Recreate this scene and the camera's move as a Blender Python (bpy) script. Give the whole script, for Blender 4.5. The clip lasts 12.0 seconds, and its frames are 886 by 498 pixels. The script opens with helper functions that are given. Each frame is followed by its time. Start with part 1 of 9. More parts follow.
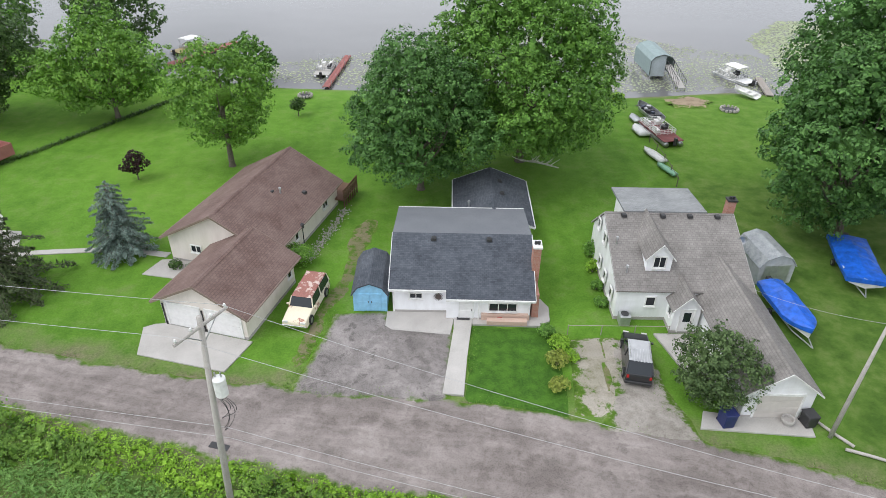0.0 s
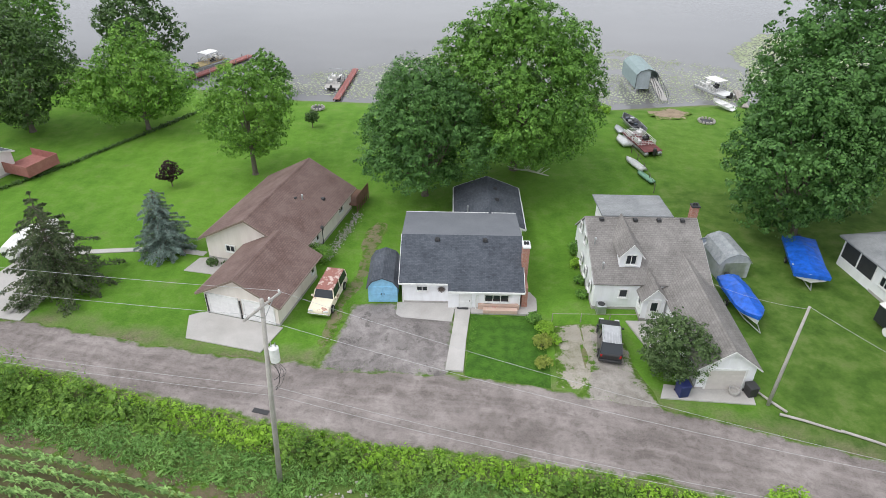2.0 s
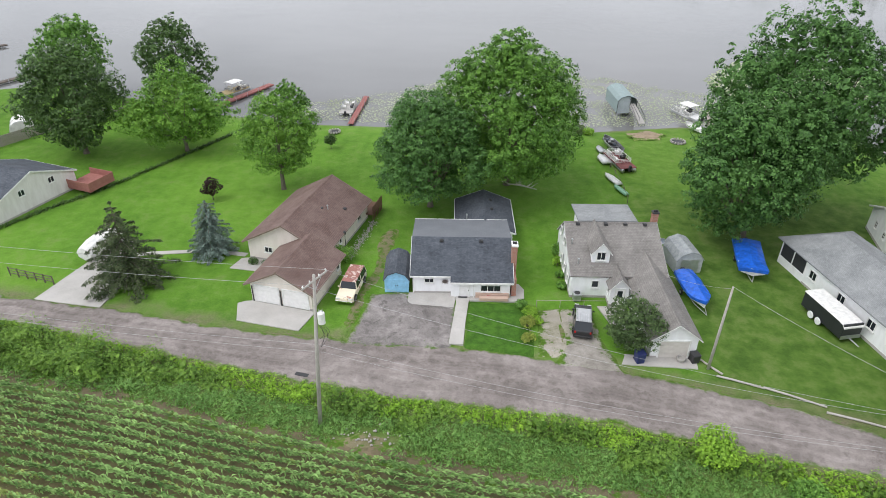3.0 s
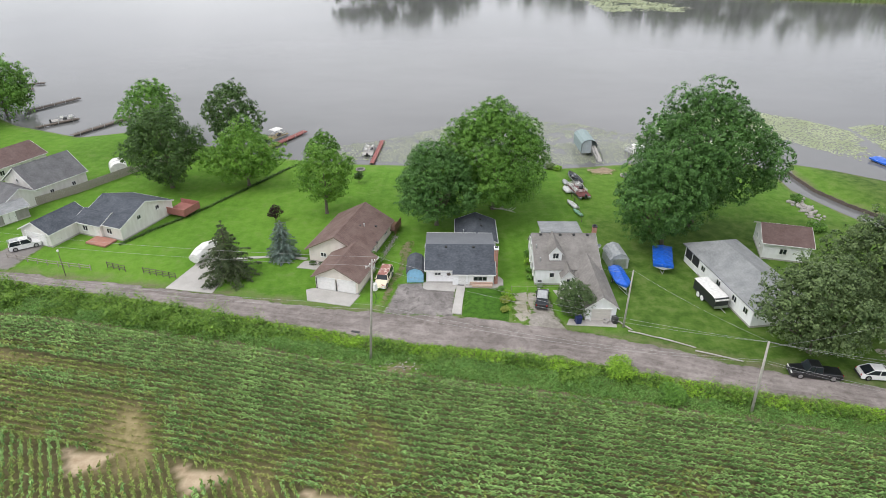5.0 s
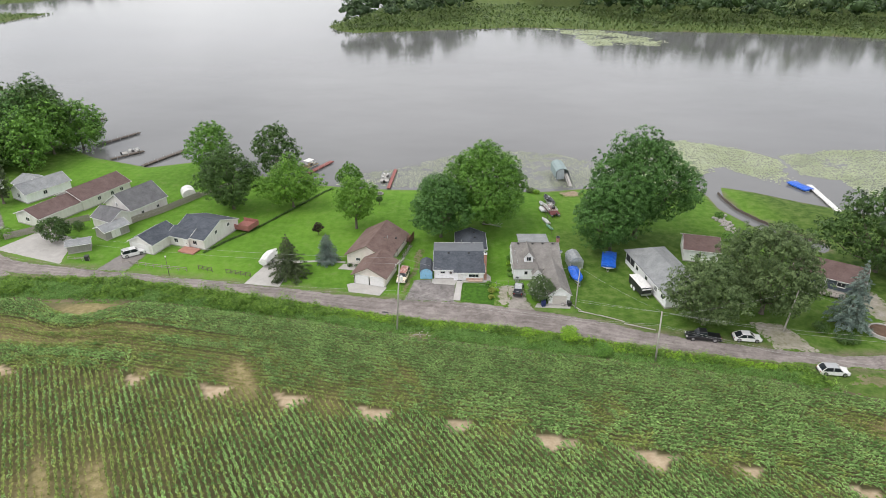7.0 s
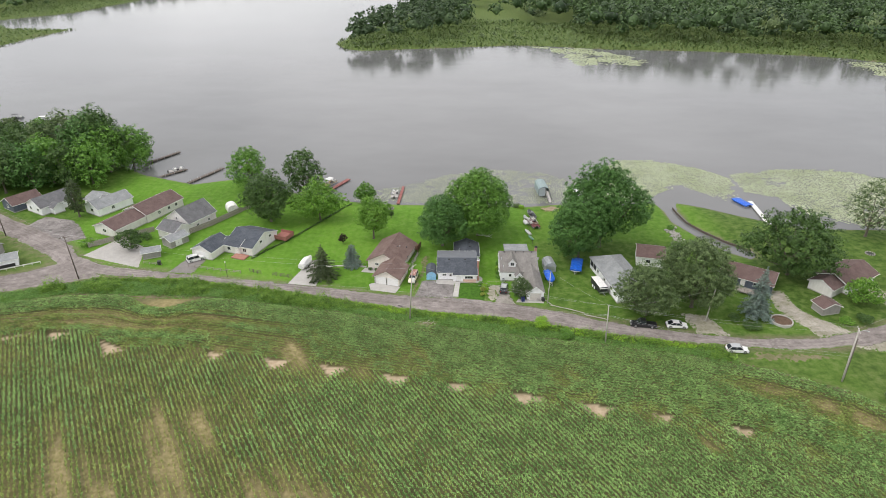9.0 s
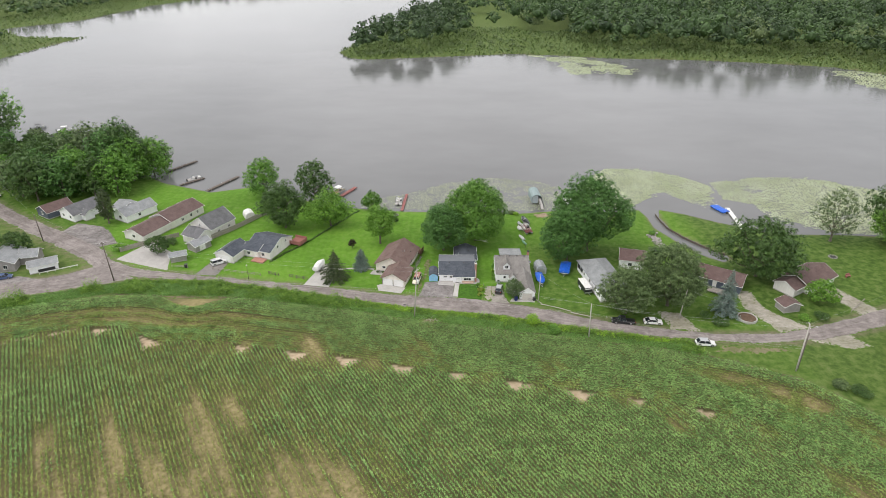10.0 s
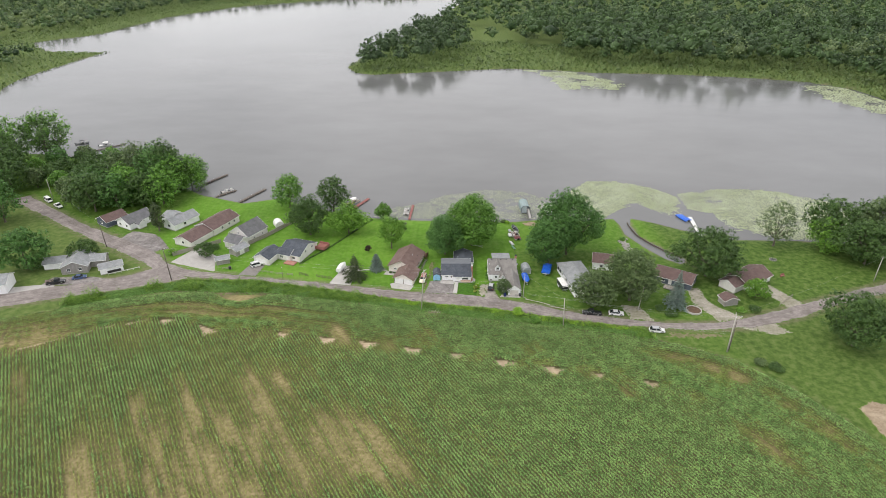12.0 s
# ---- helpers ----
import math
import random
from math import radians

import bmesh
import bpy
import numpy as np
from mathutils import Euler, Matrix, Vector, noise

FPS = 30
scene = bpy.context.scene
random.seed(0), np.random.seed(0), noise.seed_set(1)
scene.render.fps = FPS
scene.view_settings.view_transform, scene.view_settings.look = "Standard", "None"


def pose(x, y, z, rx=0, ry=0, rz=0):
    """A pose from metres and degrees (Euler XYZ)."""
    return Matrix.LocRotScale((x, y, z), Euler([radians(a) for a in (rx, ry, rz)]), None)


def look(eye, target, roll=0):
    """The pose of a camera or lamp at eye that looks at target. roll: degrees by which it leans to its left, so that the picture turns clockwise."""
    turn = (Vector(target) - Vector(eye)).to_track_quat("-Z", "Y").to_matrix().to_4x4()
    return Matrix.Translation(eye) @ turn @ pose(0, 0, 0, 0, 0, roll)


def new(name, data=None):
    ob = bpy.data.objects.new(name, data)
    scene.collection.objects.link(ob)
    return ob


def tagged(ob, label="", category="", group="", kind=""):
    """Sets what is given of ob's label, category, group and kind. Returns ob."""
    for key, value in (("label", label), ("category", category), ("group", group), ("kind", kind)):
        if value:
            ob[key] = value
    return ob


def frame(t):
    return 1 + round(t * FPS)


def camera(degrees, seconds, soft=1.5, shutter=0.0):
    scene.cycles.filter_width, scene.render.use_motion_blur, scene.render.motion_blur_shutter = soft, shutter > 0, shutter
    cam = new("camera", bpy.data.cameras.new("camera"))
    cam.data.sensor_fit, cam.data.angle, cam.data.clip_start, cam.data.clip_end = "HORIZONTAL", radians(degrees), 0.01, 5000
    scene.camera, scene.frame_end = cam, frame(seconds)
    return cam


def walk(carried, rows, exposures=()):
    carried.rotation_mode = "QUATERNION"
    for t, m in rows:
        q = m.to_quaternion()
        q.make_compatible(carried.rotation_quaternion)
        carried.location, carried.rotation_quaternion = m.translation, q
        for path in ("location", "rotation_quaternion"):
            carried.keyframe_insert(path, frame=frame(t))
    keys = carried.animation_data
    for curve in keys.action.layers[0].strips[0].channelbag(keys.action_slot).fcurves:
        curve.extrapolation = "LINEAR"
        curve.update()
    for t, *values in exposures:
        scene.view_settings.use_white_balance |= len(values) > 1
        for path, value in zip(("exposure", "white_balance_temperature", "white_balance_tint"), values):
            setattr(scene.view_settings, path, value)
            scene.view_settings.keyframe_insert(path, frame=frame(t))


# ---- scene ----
cam = camera(69.6, 12.0, 0.85)
EXPO = 0.0
PATH = [
    (0, (0.10, 0.02, 29.97), (-0.18, 33.52, 8.11), 0.8),
    (0.5, (0.07, -1.00, 31.01), (-0.21, 32.50, 9.13), 0.8),
    (1, (0.02, -2.40, 32.02), (-0.24, 31.12, 10.18), 0.8),
    (1.5, (0.02, -4.16, 33.09), (-0.26, 29.34, 11.23), 0.8),
    (2, (-0.05, -6.48, 34.10), (-0.33, 27.04, 12.26), 0.8),
    (2.5, (-0.23, -11.42, 36.10), (-0.51, 22.26, 14.52), 0.8),
    (3, (-0.11, -17.38, 38.64), (-0.51, 16.78, 17.86), 0.5),
    (5, (-0.71, -44.88, 50.56), (-0.99, -9.76, 31.42), 0.2),
    (5.5, (-0.80, -53.09, 54.23), (-1.08, -17.81, 35.41), 0.2),
    (6, (-1.09, -61.21, 58.23), (-1.31, -25.83, 39.59), 0.2),
    (6.5, (-1.14, -69.21, 61.95), (-1.38, -33.71, 43.53), 0.1),
    (7, (-1.32, -76.85, 65.90), (-1.56, -41.31, 47.54), 0.0),
    (9, (-2.30, -106.79, 83.84), (-2.36, -71.29, 65.42), 0.2),
    (9.5, (-2.59, -114.26, 88.48), (-2.63, -78.76, 70.04), 0.2),
    (10, (-2.82, -121.69, 93.08), (-2.82, -86.19, 74.64), 0.2),
    (10.5, (-2.96, -129.06, 97.77), (-2.98, -93.56, 79.33), 0.2),
    (11, (-3.02, -136.99, 102.75), (-3.08, -101.49, 84.33), 0.2),
    (11.5, (-3.22, -145.53, 107.99), (-3.28, -110.09, 89.45), 0.2),
    (12, (-3.10, -153.87, 112.03), (-3.16, -118.41, 93.53), 0.1),
]
walk(cam, [(t, look(eye, target, roll)) for t, eye, target, roll in PATH], [(0.0, EXPO, 6280, 10), (3.0, EXPO - 0.03, 6350, 10), (7.0, EXPO - 0.06, 6600, 10), (12.0, EXPO - 0.06, 6680, 10)])

# ---- daylight: an overcast summer sky with a broad, weak sun ----
SUN_EL, SUN_AZ = 54.0, 248.0
world = bpy.data.worlds.new("overcast_sky")
scene.world = world
world.use_nodes = True
wn, wl = world.node_tree.nodes, world.node_tree.links
wn.clear()
sky = wn.new("ShaderNodeTexSky")
sky.sky_type, sky.sun_disc = "NISHITA", False
sky.sun_elevation, sky.sun_rotation = radians(SUN_EL), radians(SUN_AZ)
wtc = wn.new("ShaderNodeTexCoord")
wno = wn.new("ShaderNodeTexNoise")
wno.inputs["Scale"].default_value, wno.inputs["Detail"].default_value = 2.2, 5.0
wmp = wn.new("ShaderNodeMapping")
wmp.inputs["Scale"].default_value = (1.0, 1.0, 3.0)
wl.new(wtc.outputs["Generated"], wmp.inputs["Vector"])
wl.new(wmp.outputs["Vector"], wno.inputs["Vector"])
wramp = wn.new("ShaderNodeValToRGB")
wramp.color_ramp.elements[0].position, wramp.color_ramp.elements[1].position = 0.32, 0.72
wramp.color_ramp.elements[0].color, wramp.color_ramp.elements[1].color = (7.2, 7.3, 7.65, 1), (11.6, 11.6, 11.9, 1)
wl.new(wno.outputs["Fac"], wramp.inputs["Fac"])
wmix = wn.new("ShaderNodeMix")
wmix.data_type = "RGBA"
wmix.inputs["Factor"].default_value = 0.86
wl.new(sky.outputs["Color"], wmix.inputs["A"])
wl.new(wramp.outputs["Color"], wmix.inputs["B"])
wbg = wn.new("ShaderNodeBackground")
wbg.inputs["Strength"].default_value = 0.148
wl.new(wmix.outputs["Result"], wbg.inputs["Color"])
wout = wn.new("ShaderNodeOutputWorld")
wl.new(wbg.outputs["Background"], wout.inputs["Surface"])
sun = new("sun", bpy.data.lights.new("sun", "SUN"))
sun.data.energy, sun.data.angle, sun.data.color = 1.7, radians(36), (1.0, 0.97, 0.93)
sun.matrix_world = look((0, 0, 80), (math.sin(radians(SUN_AZ)) * -40, math.cos(radians(SUN_AZ)) * -40, 80 - 40 * math.tan(radians(SUN_EL))))


# ---- materials ----
def nodes_of(name):
    m = bpy.data.materials.new(name)
    m.use_nodes = True
    t = m.node_tree
    return m, t.nodes, t.links, t.nodes["Principled BSDF"]


def coords(nd, ln, kind="Object", scale=(1, 1, 1), rot=0.0):
    tc, mp = nd.new("ShaderNodeTexCoord"), nd.new("ShaderNodeMapping")
    mp.inputs["Scale"].default_value = scale
    mp.inputs["Rotation"].default_value = (0, 0, rot)
    ln.new(tc.outputs[kind], mp.inputs["Vector"])
    return mp.outputs["Vector"]


def noise_tex(nd, ln, vec, scale, detail=4.0, rough=0.55):
    n = nd.new("ShaderNodeTexNoise")
    n.inputs["Scale"].default_value, n.inputs["Detail"].default_value, n.inputs["Roughness"].default_value = scale, detail, rough
    ln.new(vec, n.inputs["Vector"])
    return n.outputs["Fac"]


def ramp(nd, ln, fac, stops):
    r = nd.new("ShaderNodeValToRGB")
    e = r.color_ramp.elements
    while len(e) < len(stops):
        e.new(0.5)
    for el, (p, c) in zip(e, stops):
        el.position, el.color = p, (*c, 1)
    ln.new(fac, r.inputs["Fac"])
    return r.outputs["Color"]


def blend(nd, ln, fac, a, b, mode="MIX"):
    m = nd.new("ShaderNodeMix")
    m.data_type, m.blend_type = "RGBA", mode
    for sock, v in (("Factor", fac), ("A", a), ("B", b)):
        if isinstance(v, (int, float)):
            m.inputs[sock].default_value = v
        elif isinstance(v, tuple):
            m.inputs[sock].default_value = (*v, 1)
        else:
            ln.new(v, m.inputs[sock])
    return m.outputs["Result"]


def bumped(nd, ln, bsdf, height, strength, dist=0.02):
    b = nd.new("ShaderNodeBump")
    b.inputs["Strength"].default_value, b.inputs["Distance"].default_value = strength, dist
    ln.new(height, b.inputs["Height"])
    ln.new(b.outputs["Normal"], bsdf.inputs["Normal"])


def mottled(name, c1, c2, scale=3.0, fine=40.0, rough=0.85, metal=0.0, bump=0.3, kind="Object", spec=0.3):
    """Two-scale variation between two colours, with fine relief."""
    m, nd, ln, b = nodes_of(name)
    v = coords(nd, ln, kind)
    big, small = noise_tex(nd, ln, v, scale), noise_tex(nd, ln, v, fine, 3.0)
    col = ramp(nd, ln, big, [(0.3, c1), (0.7, c2)])
    col = blend(nd, ln, 0.35, col, ramp(nd, ln, small, [(0.3, tuple(x * 0.62 for x in c1)), (0.7, tuple(min(1, x * 1.25) for x in c2))]))
    ln.new(col, b.inputs["Base Color"])
    b.inputs["Roughness"].default_value, b.inputs["Metallic"].default_value = rough, metal
    b.inputs["Specular IOR Level"].default_value = spec
    bumped(nd, ln, b, small, bump)
    return m


def shingles(name, dark, light, moss=None, course=0.15, joint=0.014):
    m, nd, ln, b = nodes_of(name)
    v = coords(nd, ln, "UV")
    br = nd.new("ShaderNodeTexBrick")
    br.inputs["Scale"].default_value = 1.0
    br.inputs["Brick Width"].default_value, br.inputs["Row Height"].default_value = 0.30, course
    br.inputs["Mortar Size"].default_value, br.inputs["Mortar Smooth"].default_value = joint, 0.3
    br.inputs["Color1"].default_value, br.inputs["Color2"].default_value = (*dark, 1), (*light, 1)
    br.inputs["Mortar"].default_value = (*(x * 0.5 for x in dark), 1)
    ln.new(v, br.inputs["Vector"])
    o = coords(nd, ln, "Object")
    big = noise_tex(nd, ln, o, 0.55, 5.0)
    tab = noise_tex(nd, ln, o, 3.2, 2.0, 0.7)
    col = blend(nd, ln, 0.40, br.outputs["Color"], ramp(nd, ln, tab, [(0.42, dark), (0.66, light)]))
    col = blend(nd, ln, 0.4, col, ramp(nd, ln, big, [(0.35, tuple(x * 0.8 for x in dark)), (0.7, moss or light)]))
    ln.new(col, b.inputs["Base Color"])
    b.inputs["Roughness"].default_value = 0.9
    bumped(nd, ln, b, br.outputs["Fac"], -0.5, 0.012)
    return m


def siding(name, colour, dirt, lap=0.11):
    m, nd, ln, b = nodes_of(name)
    v = coords(nd, ln, "UV")
    w = nd.new("ShaderNodeTexWave")
    w.wave_type, w.bands_direction, w.wave_profile = "BANDS", "Y", "SAW"
    w.inputs["Scale"].default_value = 2 * math.pi / 20 / lap
    ln.new(v, w.inputs["Vector"])
    o = coords(nd, ln, "Object", (1, 1, 0.25))
    streak = noise_tex(nd, ln, o, 1.6, 6.0, 0.65)
    col = ramp(nd, ln, streak, [(0.35, dirt), (0.62, colour)])
    ln.new(col, b.inputs["Base Color"])
    b.inputs["Roughness"].default_value = 0.6
    bumped(nd, ln, b, w.outputs["Fac"], 0.45, 0.015)
    return m


def leafy(name, dark, light, gloss=0.45, clump=0.35, much=0.35, grain=3.2):
    m, nd, ln, b = nodes_of(name)
    g = nd.new("ShaderNodeNewGeometry")
    o = coords(nd, ln, "Object")
    big = noise_tex(nd, ln, o, clump, 3.0)
    mid = tuple((a + c) / 2 for a, c in zip(dark, light))
    col = ramp(nd, ln, g.outputs["Random Per Island"], [(0.0, dark), (0.55, mid), (1.0, light)])
    col = blend(nd, ln, much, col, ramp(nd, ln, big, [(0.38, dark), (0.62, light)]))
    # single leaves and their edges on the dense masses
    tiny = noise_tex(nd, ln, o, grain, 3.0, 0.7)
    col = blend(nd, ln, 0.75, col, ramp(nd, ln, tiny, [(0.36, (0.68, 0.68, 0.68)), (0.62, (1.36, 1.36, 1.36))]), "MULTIPLY")
    bumped(nd, ln, b, tiny, 0.5, 0.2)
    ln.new(col, b.inputs["Base Color"])
    b.inputs["Roughness"].default_value, b.inputs["Specular IOR Level"].default_value = gloss, 0.25
    tr, mx = nd.new("ShaderNodeBsdfTranslucent"), nd.new("ShaderNodeMixShader")
    ln.new(col, tr.inputs["Color"])
    mx.inputs["Fac"].default_value = 0.20
    ln.new(b.outputs["BSDF"], mx.inputs[1])
    ln.new(tr.outputs["BSDF"], mx.inputs[2])
    ln.new(mx.outputs["Shader"], nd["Material Output"].inputs["Surface"])
    return m


def plain(name, colour, rough=0.5, metal=0.0, wear=0.12, spec=0.5, coat=0.0):
    """Paint or plastic with slight wear."""
    m, nd, ln, b = nodes_of(name)
    v = coords(nd, ln)
    n = noise_tex(nd, ln, v, 2.3, 5.0, 0.6)
    ln.new(ramp(nd, ln, n, [(0.3, tuple(max(0, x * (1 - wear * 2)) for x in colour)), (0.65, colour)]), b.inputs["Base Color"])
    b.inputs["Roughness"].default_value, b.inputs["Metallic"].default_value = rough, metal
    b.inputs["Specular IOR Level"].default_value, b.inputs["Coat Weight"].default_value = spec, coat
    return m


def glassy(name, tint=(0.02, 0.025, 0.03)):
    m, nd, ln, b = nodes_of(name)
    b.inputs["Base Color"].default_value = (*tint, 1)
    b.inputs["Roughness"].default_value, b.inputs["IOR"].default_value = 0.06, 1.5
    return m


def grass_material():
    m, nd, ln, b = nodes_of("mown_grass")
    o = coords(nd, ln)
    patch, mid, fine = noise_tex(nd, ln, o, 0.045, 4.0), noise_tex(nd, ln, o, 0.5, 5.0, 0.65), noise_tex(nd, ln, o, 9.0, 4.0, 0.7)
    col = ramp(nd, ln, patch, [(0.36, GRASS_A), (0.5, GRASS_B), (0.63, GRASS_C)])
    col = blend(nd, ln, 0.45, col, ramp(nd, ln, mid, [(0.36, GRASS_D), (0.64, GRASS_C)]))
    col = blend(nd, ln, 0.35, col, ramp(nd, ln, fine, [(0.3, (0.02, 0.055, 0.008)), (0.7, (0.14, 0.30, 0.04))]))
    # mowing passes
    w = nd.new("ShaderNodeTexWave")
    w.wave_type, w.bands_direction = "BANDS", "X"
    w.inputs["Scale"].default_value, w.inputs["Distortion"].default_value, w.inputs["Detail"].default_value = 0.16, 6.0, 3.0
    ln.new(o, w.inputs["Vector"])
    col = blend(nd, ln, 0.06, col, ramp(nd, ln, w.outputs["Fac"], [(0.2, (0.04, 0.11, 0.012)), (0.8, (0.13, 0.28, 0.035))]))
    # deeper green on side lawns: their own tone, and tree shade put into the colour
    al = nd.new("ShaderNodeAttribute")
    al.attribute_name = "deep"
    col = blend(nd, ln, al.outputs["Fac"], col, ramp(nd, ln, mid, [(0.36, (0.040, 0.078, 0.014)), (0.64, (0.105, 0.165, 0.034))]))
    # worn, bare spots
    bare = noise_tex(nd, ln, o, 0.11, 6.0, 0.7)
    col = blend(nd, ln, ramp(nd, ln, bare, [(0.66, (0, 0, 0)), (0.78, (0.45, 0.45, 0.45))]), col, (0.16, 0.15, 0.06))
    # rough marsh and dirt margins, as drawn on the sheet
    at = nd.new("ShaderNodeAttribute")
    at.attribute_name = "wild"
    col = blend(nd, ln, at.outputs["Fac"], col, ramp(nd, ln, mid, [(0.3, (0.062, 0.098, 0.026)), (0.7, (0.140, 0.180, 0.055))]))
    ad = nd.new("ShaderNodeAttribute")
    ad.attribute_name = "dirt"
    edge = nd.new("ShaderNodeMath")
    edge.operation = "MULTIPLY_ADD"
    ln.new(mid, edge.inputs[0])
    edge.inputs[1].default_value = 1.6
    ln.new(ad.outputs["Fac"], edge.inputs[2])
    dirtf = ramp(nd, ln, edge.outputs["Value"], [(0.0, (0, 0, 0)), (0.98, (0, 0, 0)), (1.0, (0.9, 0.9, 0.9))])
    dirtf.node.color_ramp.elements[1].position = 0.95
    sh = nd.new("ShaderNodeMath")
    sh.operation = "MULTIPLY"
    sh.inputs[1].default_value = 0.6
    ln.new(edge.outputs["Value"], sh.inputs[0])
    ln.new(sh.outputs["Value"], dirtf.node.inputs["Fac"])
    dirtf.node.color_ramp.elements[0].position = 0.5
    dirtf.node.color_ramp.elements[1].position = 0.72
    dirtf.node.color_ramp.elements[1].color = (0.35, 0.35, 0.35, 1)
    col = blend(nd, ln, dirtf, col, ramp(nd, ln, fine, [(0.3, (0.10, 0.085, 0.06)), (0.7, (0.24, 0.20, 0.14))]))
    ln.new(col, b.inputs["Base Color"])
    b.inputs["Roughness"].default_value, b.inputs["Specular IOR Level"].default_value = 0.9, 0.15
    bumped(nd, ln, b, fine, 0.6, 0.06)
    return m


def gravel_material(name, base, light, dark, puddle=0.5, tracks=True, creep=0.8):
    m, nd, ln, b = nodes_of(name)
    o = coords(nd, ln)
    patch, mid, blot = noise_tex(nd, ln, o, 0.16, 6.0, 0.62), noise_tex(nd, ln, o, 1.1, 7.0, 0.72), noise_tex(nd, ln, o, 0.55, 8.0, 0.75)
    stone = nd.new("ShaderNodeTexVoronoi")
    stone.inputs["Scale"].default_value = 13.0
    ln.new(o, stone.inputs["Vector"])
    col = ramp(nd, ln, patch, [(0.42, dark), (0.5, base), (0.58, light)])
    col = blend(nd, ln, 0.55, col, ramp(nd, ln, mid, [(0.41, dark), (0.5, base), (0.60, light)]))
    # damp hollows
    wet = ramp(nd, ln, blot, [(0.53, (0, 0, 0)), (0.61, (puddle, puddle, puddle))])
    col = blend(nd, ln, wet, col, tuple(x * 0.62 for x in dark))
    col = blend(nd, ln, 0.30, col, ramp(nd, ln, stone.outputs["Distance"], [(0.05, dark), (0.55, light)]))
    if tracks:
        uv = coords(nd, ln, "UV", (0.05, 1.0, 1))
        w = noise_tex(nd, ln, uv, 1.1, 6.0, 0.66)
        col = blend(nd, ln, 0.22, col, ramp(nd, ln, w, [(0.38, dark), (0.5, base), (0.62, light)]))
    # grass creeps in over the border
    at = nd.new("ShaderNodeAttribute")
    at.attribute_name = "edge"
    sc, ad = nd.new("ShaderNodeMath"), nd.new("ShaderNodeMath")
    sc.operation, ad.operation = "MULTIPLY_ADD", "ADD"
    ln.new(mid, sc.inputs[0])
    sc.inputs[1].default_value, sc.inputs[2].default_value = creep * 2.2, -creep * 1.1
    ln.new(sc.outputs["Value"], ad.inputs[0])
    ln.new(at.outputs["Fac"], ad.inputs[1])
    turf = ramp(nd, ln, mid, [(0.38, (0.062, 0.125, 0.014)), (0.62, (0.14, 0.225, 0.034))])
    col = blend(nd, ln, ramp(nd, ln, ad.outputs["Value"], [(0.05, (0, 0, 0)), (0.45, (1, 1, 1))]), turf, col)
    ln.new(col, b.inputs["Base Color"])
    b.inputs["Roughness"].default_value, b.inputs["Specular IOR Level"].default_value = 0.92, 0.2
    bumped(nd, ln, b, mid, 0.55, 0.10)
    return m


def water_material():
    m, nd, ln, b = nodes_of("lake_water")
    o = coords(nd, ln, "Object", (1.0, 1.6, 1.0), 0.25)
    r1, r2, big = noise_tex(nd, ln, o, 0.9, 3.0), noise_tex(nd, ln, o, 0.13, 3.0), noise_tex(nd, ln, o, 0.011, 4.0, 0.6)
    ln.new(ramp(nd, ln, big, [(0.3, (0.128, 0.128, 0.126)), (0.7, (0.172, 0.173, 0.172))]), b.inputs["Base Color"])
    b.inputs["IOR"].default_value = 1.33
    rr = nd.new("ShaderNodeMapRange")
    rr.inputs["To Min"].default_value, rr.inputs["To Max"].default_value = 0.03, 0.13
    ln.new(big, rr.inputs["Value"])
    ln.new(rr.outputs["Result"], b.inputs["Roughness"])
    add = nd.new("ShaderNodeMath")
    ln.new(r1, add.inputs[0])
    ln.new(r2, add.inputs[1])
    bumped(nd, ln, b, add.outputs["Value"], 0.07, 0.3)
    return m


def brick_material(name, c1, c2, mortar):
    m, nd, ln, b = nodes_of(name)
    br = nd.new("ShaderNodeTexBrick")
    br.inputs["Scale"].default_value = 1.0
    br.inputs["Brick Width"].default_value, br.inputs["Row Height"].default_value, br.inputs["Mortar Size"].default_value = 0.21, 0.075, 0.008
    br.inputs["Color1"].default_value, br.inputs["Color2"].default_value, br.inputs["Mortar"].default_value = (*c1, 1), (*c2, 1), (*mortar, 1)
    ln.new(coords(nd, ln, "UV"), br.inputs["Vector"])
    n = noise_tex(nd, ln, coords(nd, ln), 4.0)
    ln.new(blend(nd, ln, 0.3, br.outputs["Color"], ramp(nd, ln, n, [(0.3, c2), (0.7, c1)])), b.inputs["Base Color"])
    b.inputs["Roughness"].default_value = 0.9
    bumped(nd, ln, b, br.outputs["Fac"], -0.5, 0.01)
    return m


GRASS_A, GRASS_B, GRASS_C, GRASS_D = (0.070, 0.160, 0.014), (0.120, 0.265, 0.022), (0.185, 0.350, 0.038), (0.062, 0.140, 0.012)
M_GRASS = grass_material()
M_ROAD = gravel_material("gravel_road", (0.198, 0.172, 0.161), (0.365, 0.325, 0.306), (0.085, 0.071, 0.063), 0.75)
M_ROAD2 = gravel_material("worn_asphalt", (0.20, 0.185, 0.175), (0.28, 0.26, 0.245), (0.13, 0.12, 0.115), 0.35)
M_DRIVE = gravel_material("crushed_stone", (0.18, 0.164, 0.158), (0.35, 0.322, 0.308), (0.070, 0.062, 0.058), 0.9, False)
M_TRACK = gravel_material("trodden_gravel", (0.235, 0.215, 0.190), (0.40, 0.370, 0.335), (0.125, 0.115, 0.092), 0.6, False, 2.0)
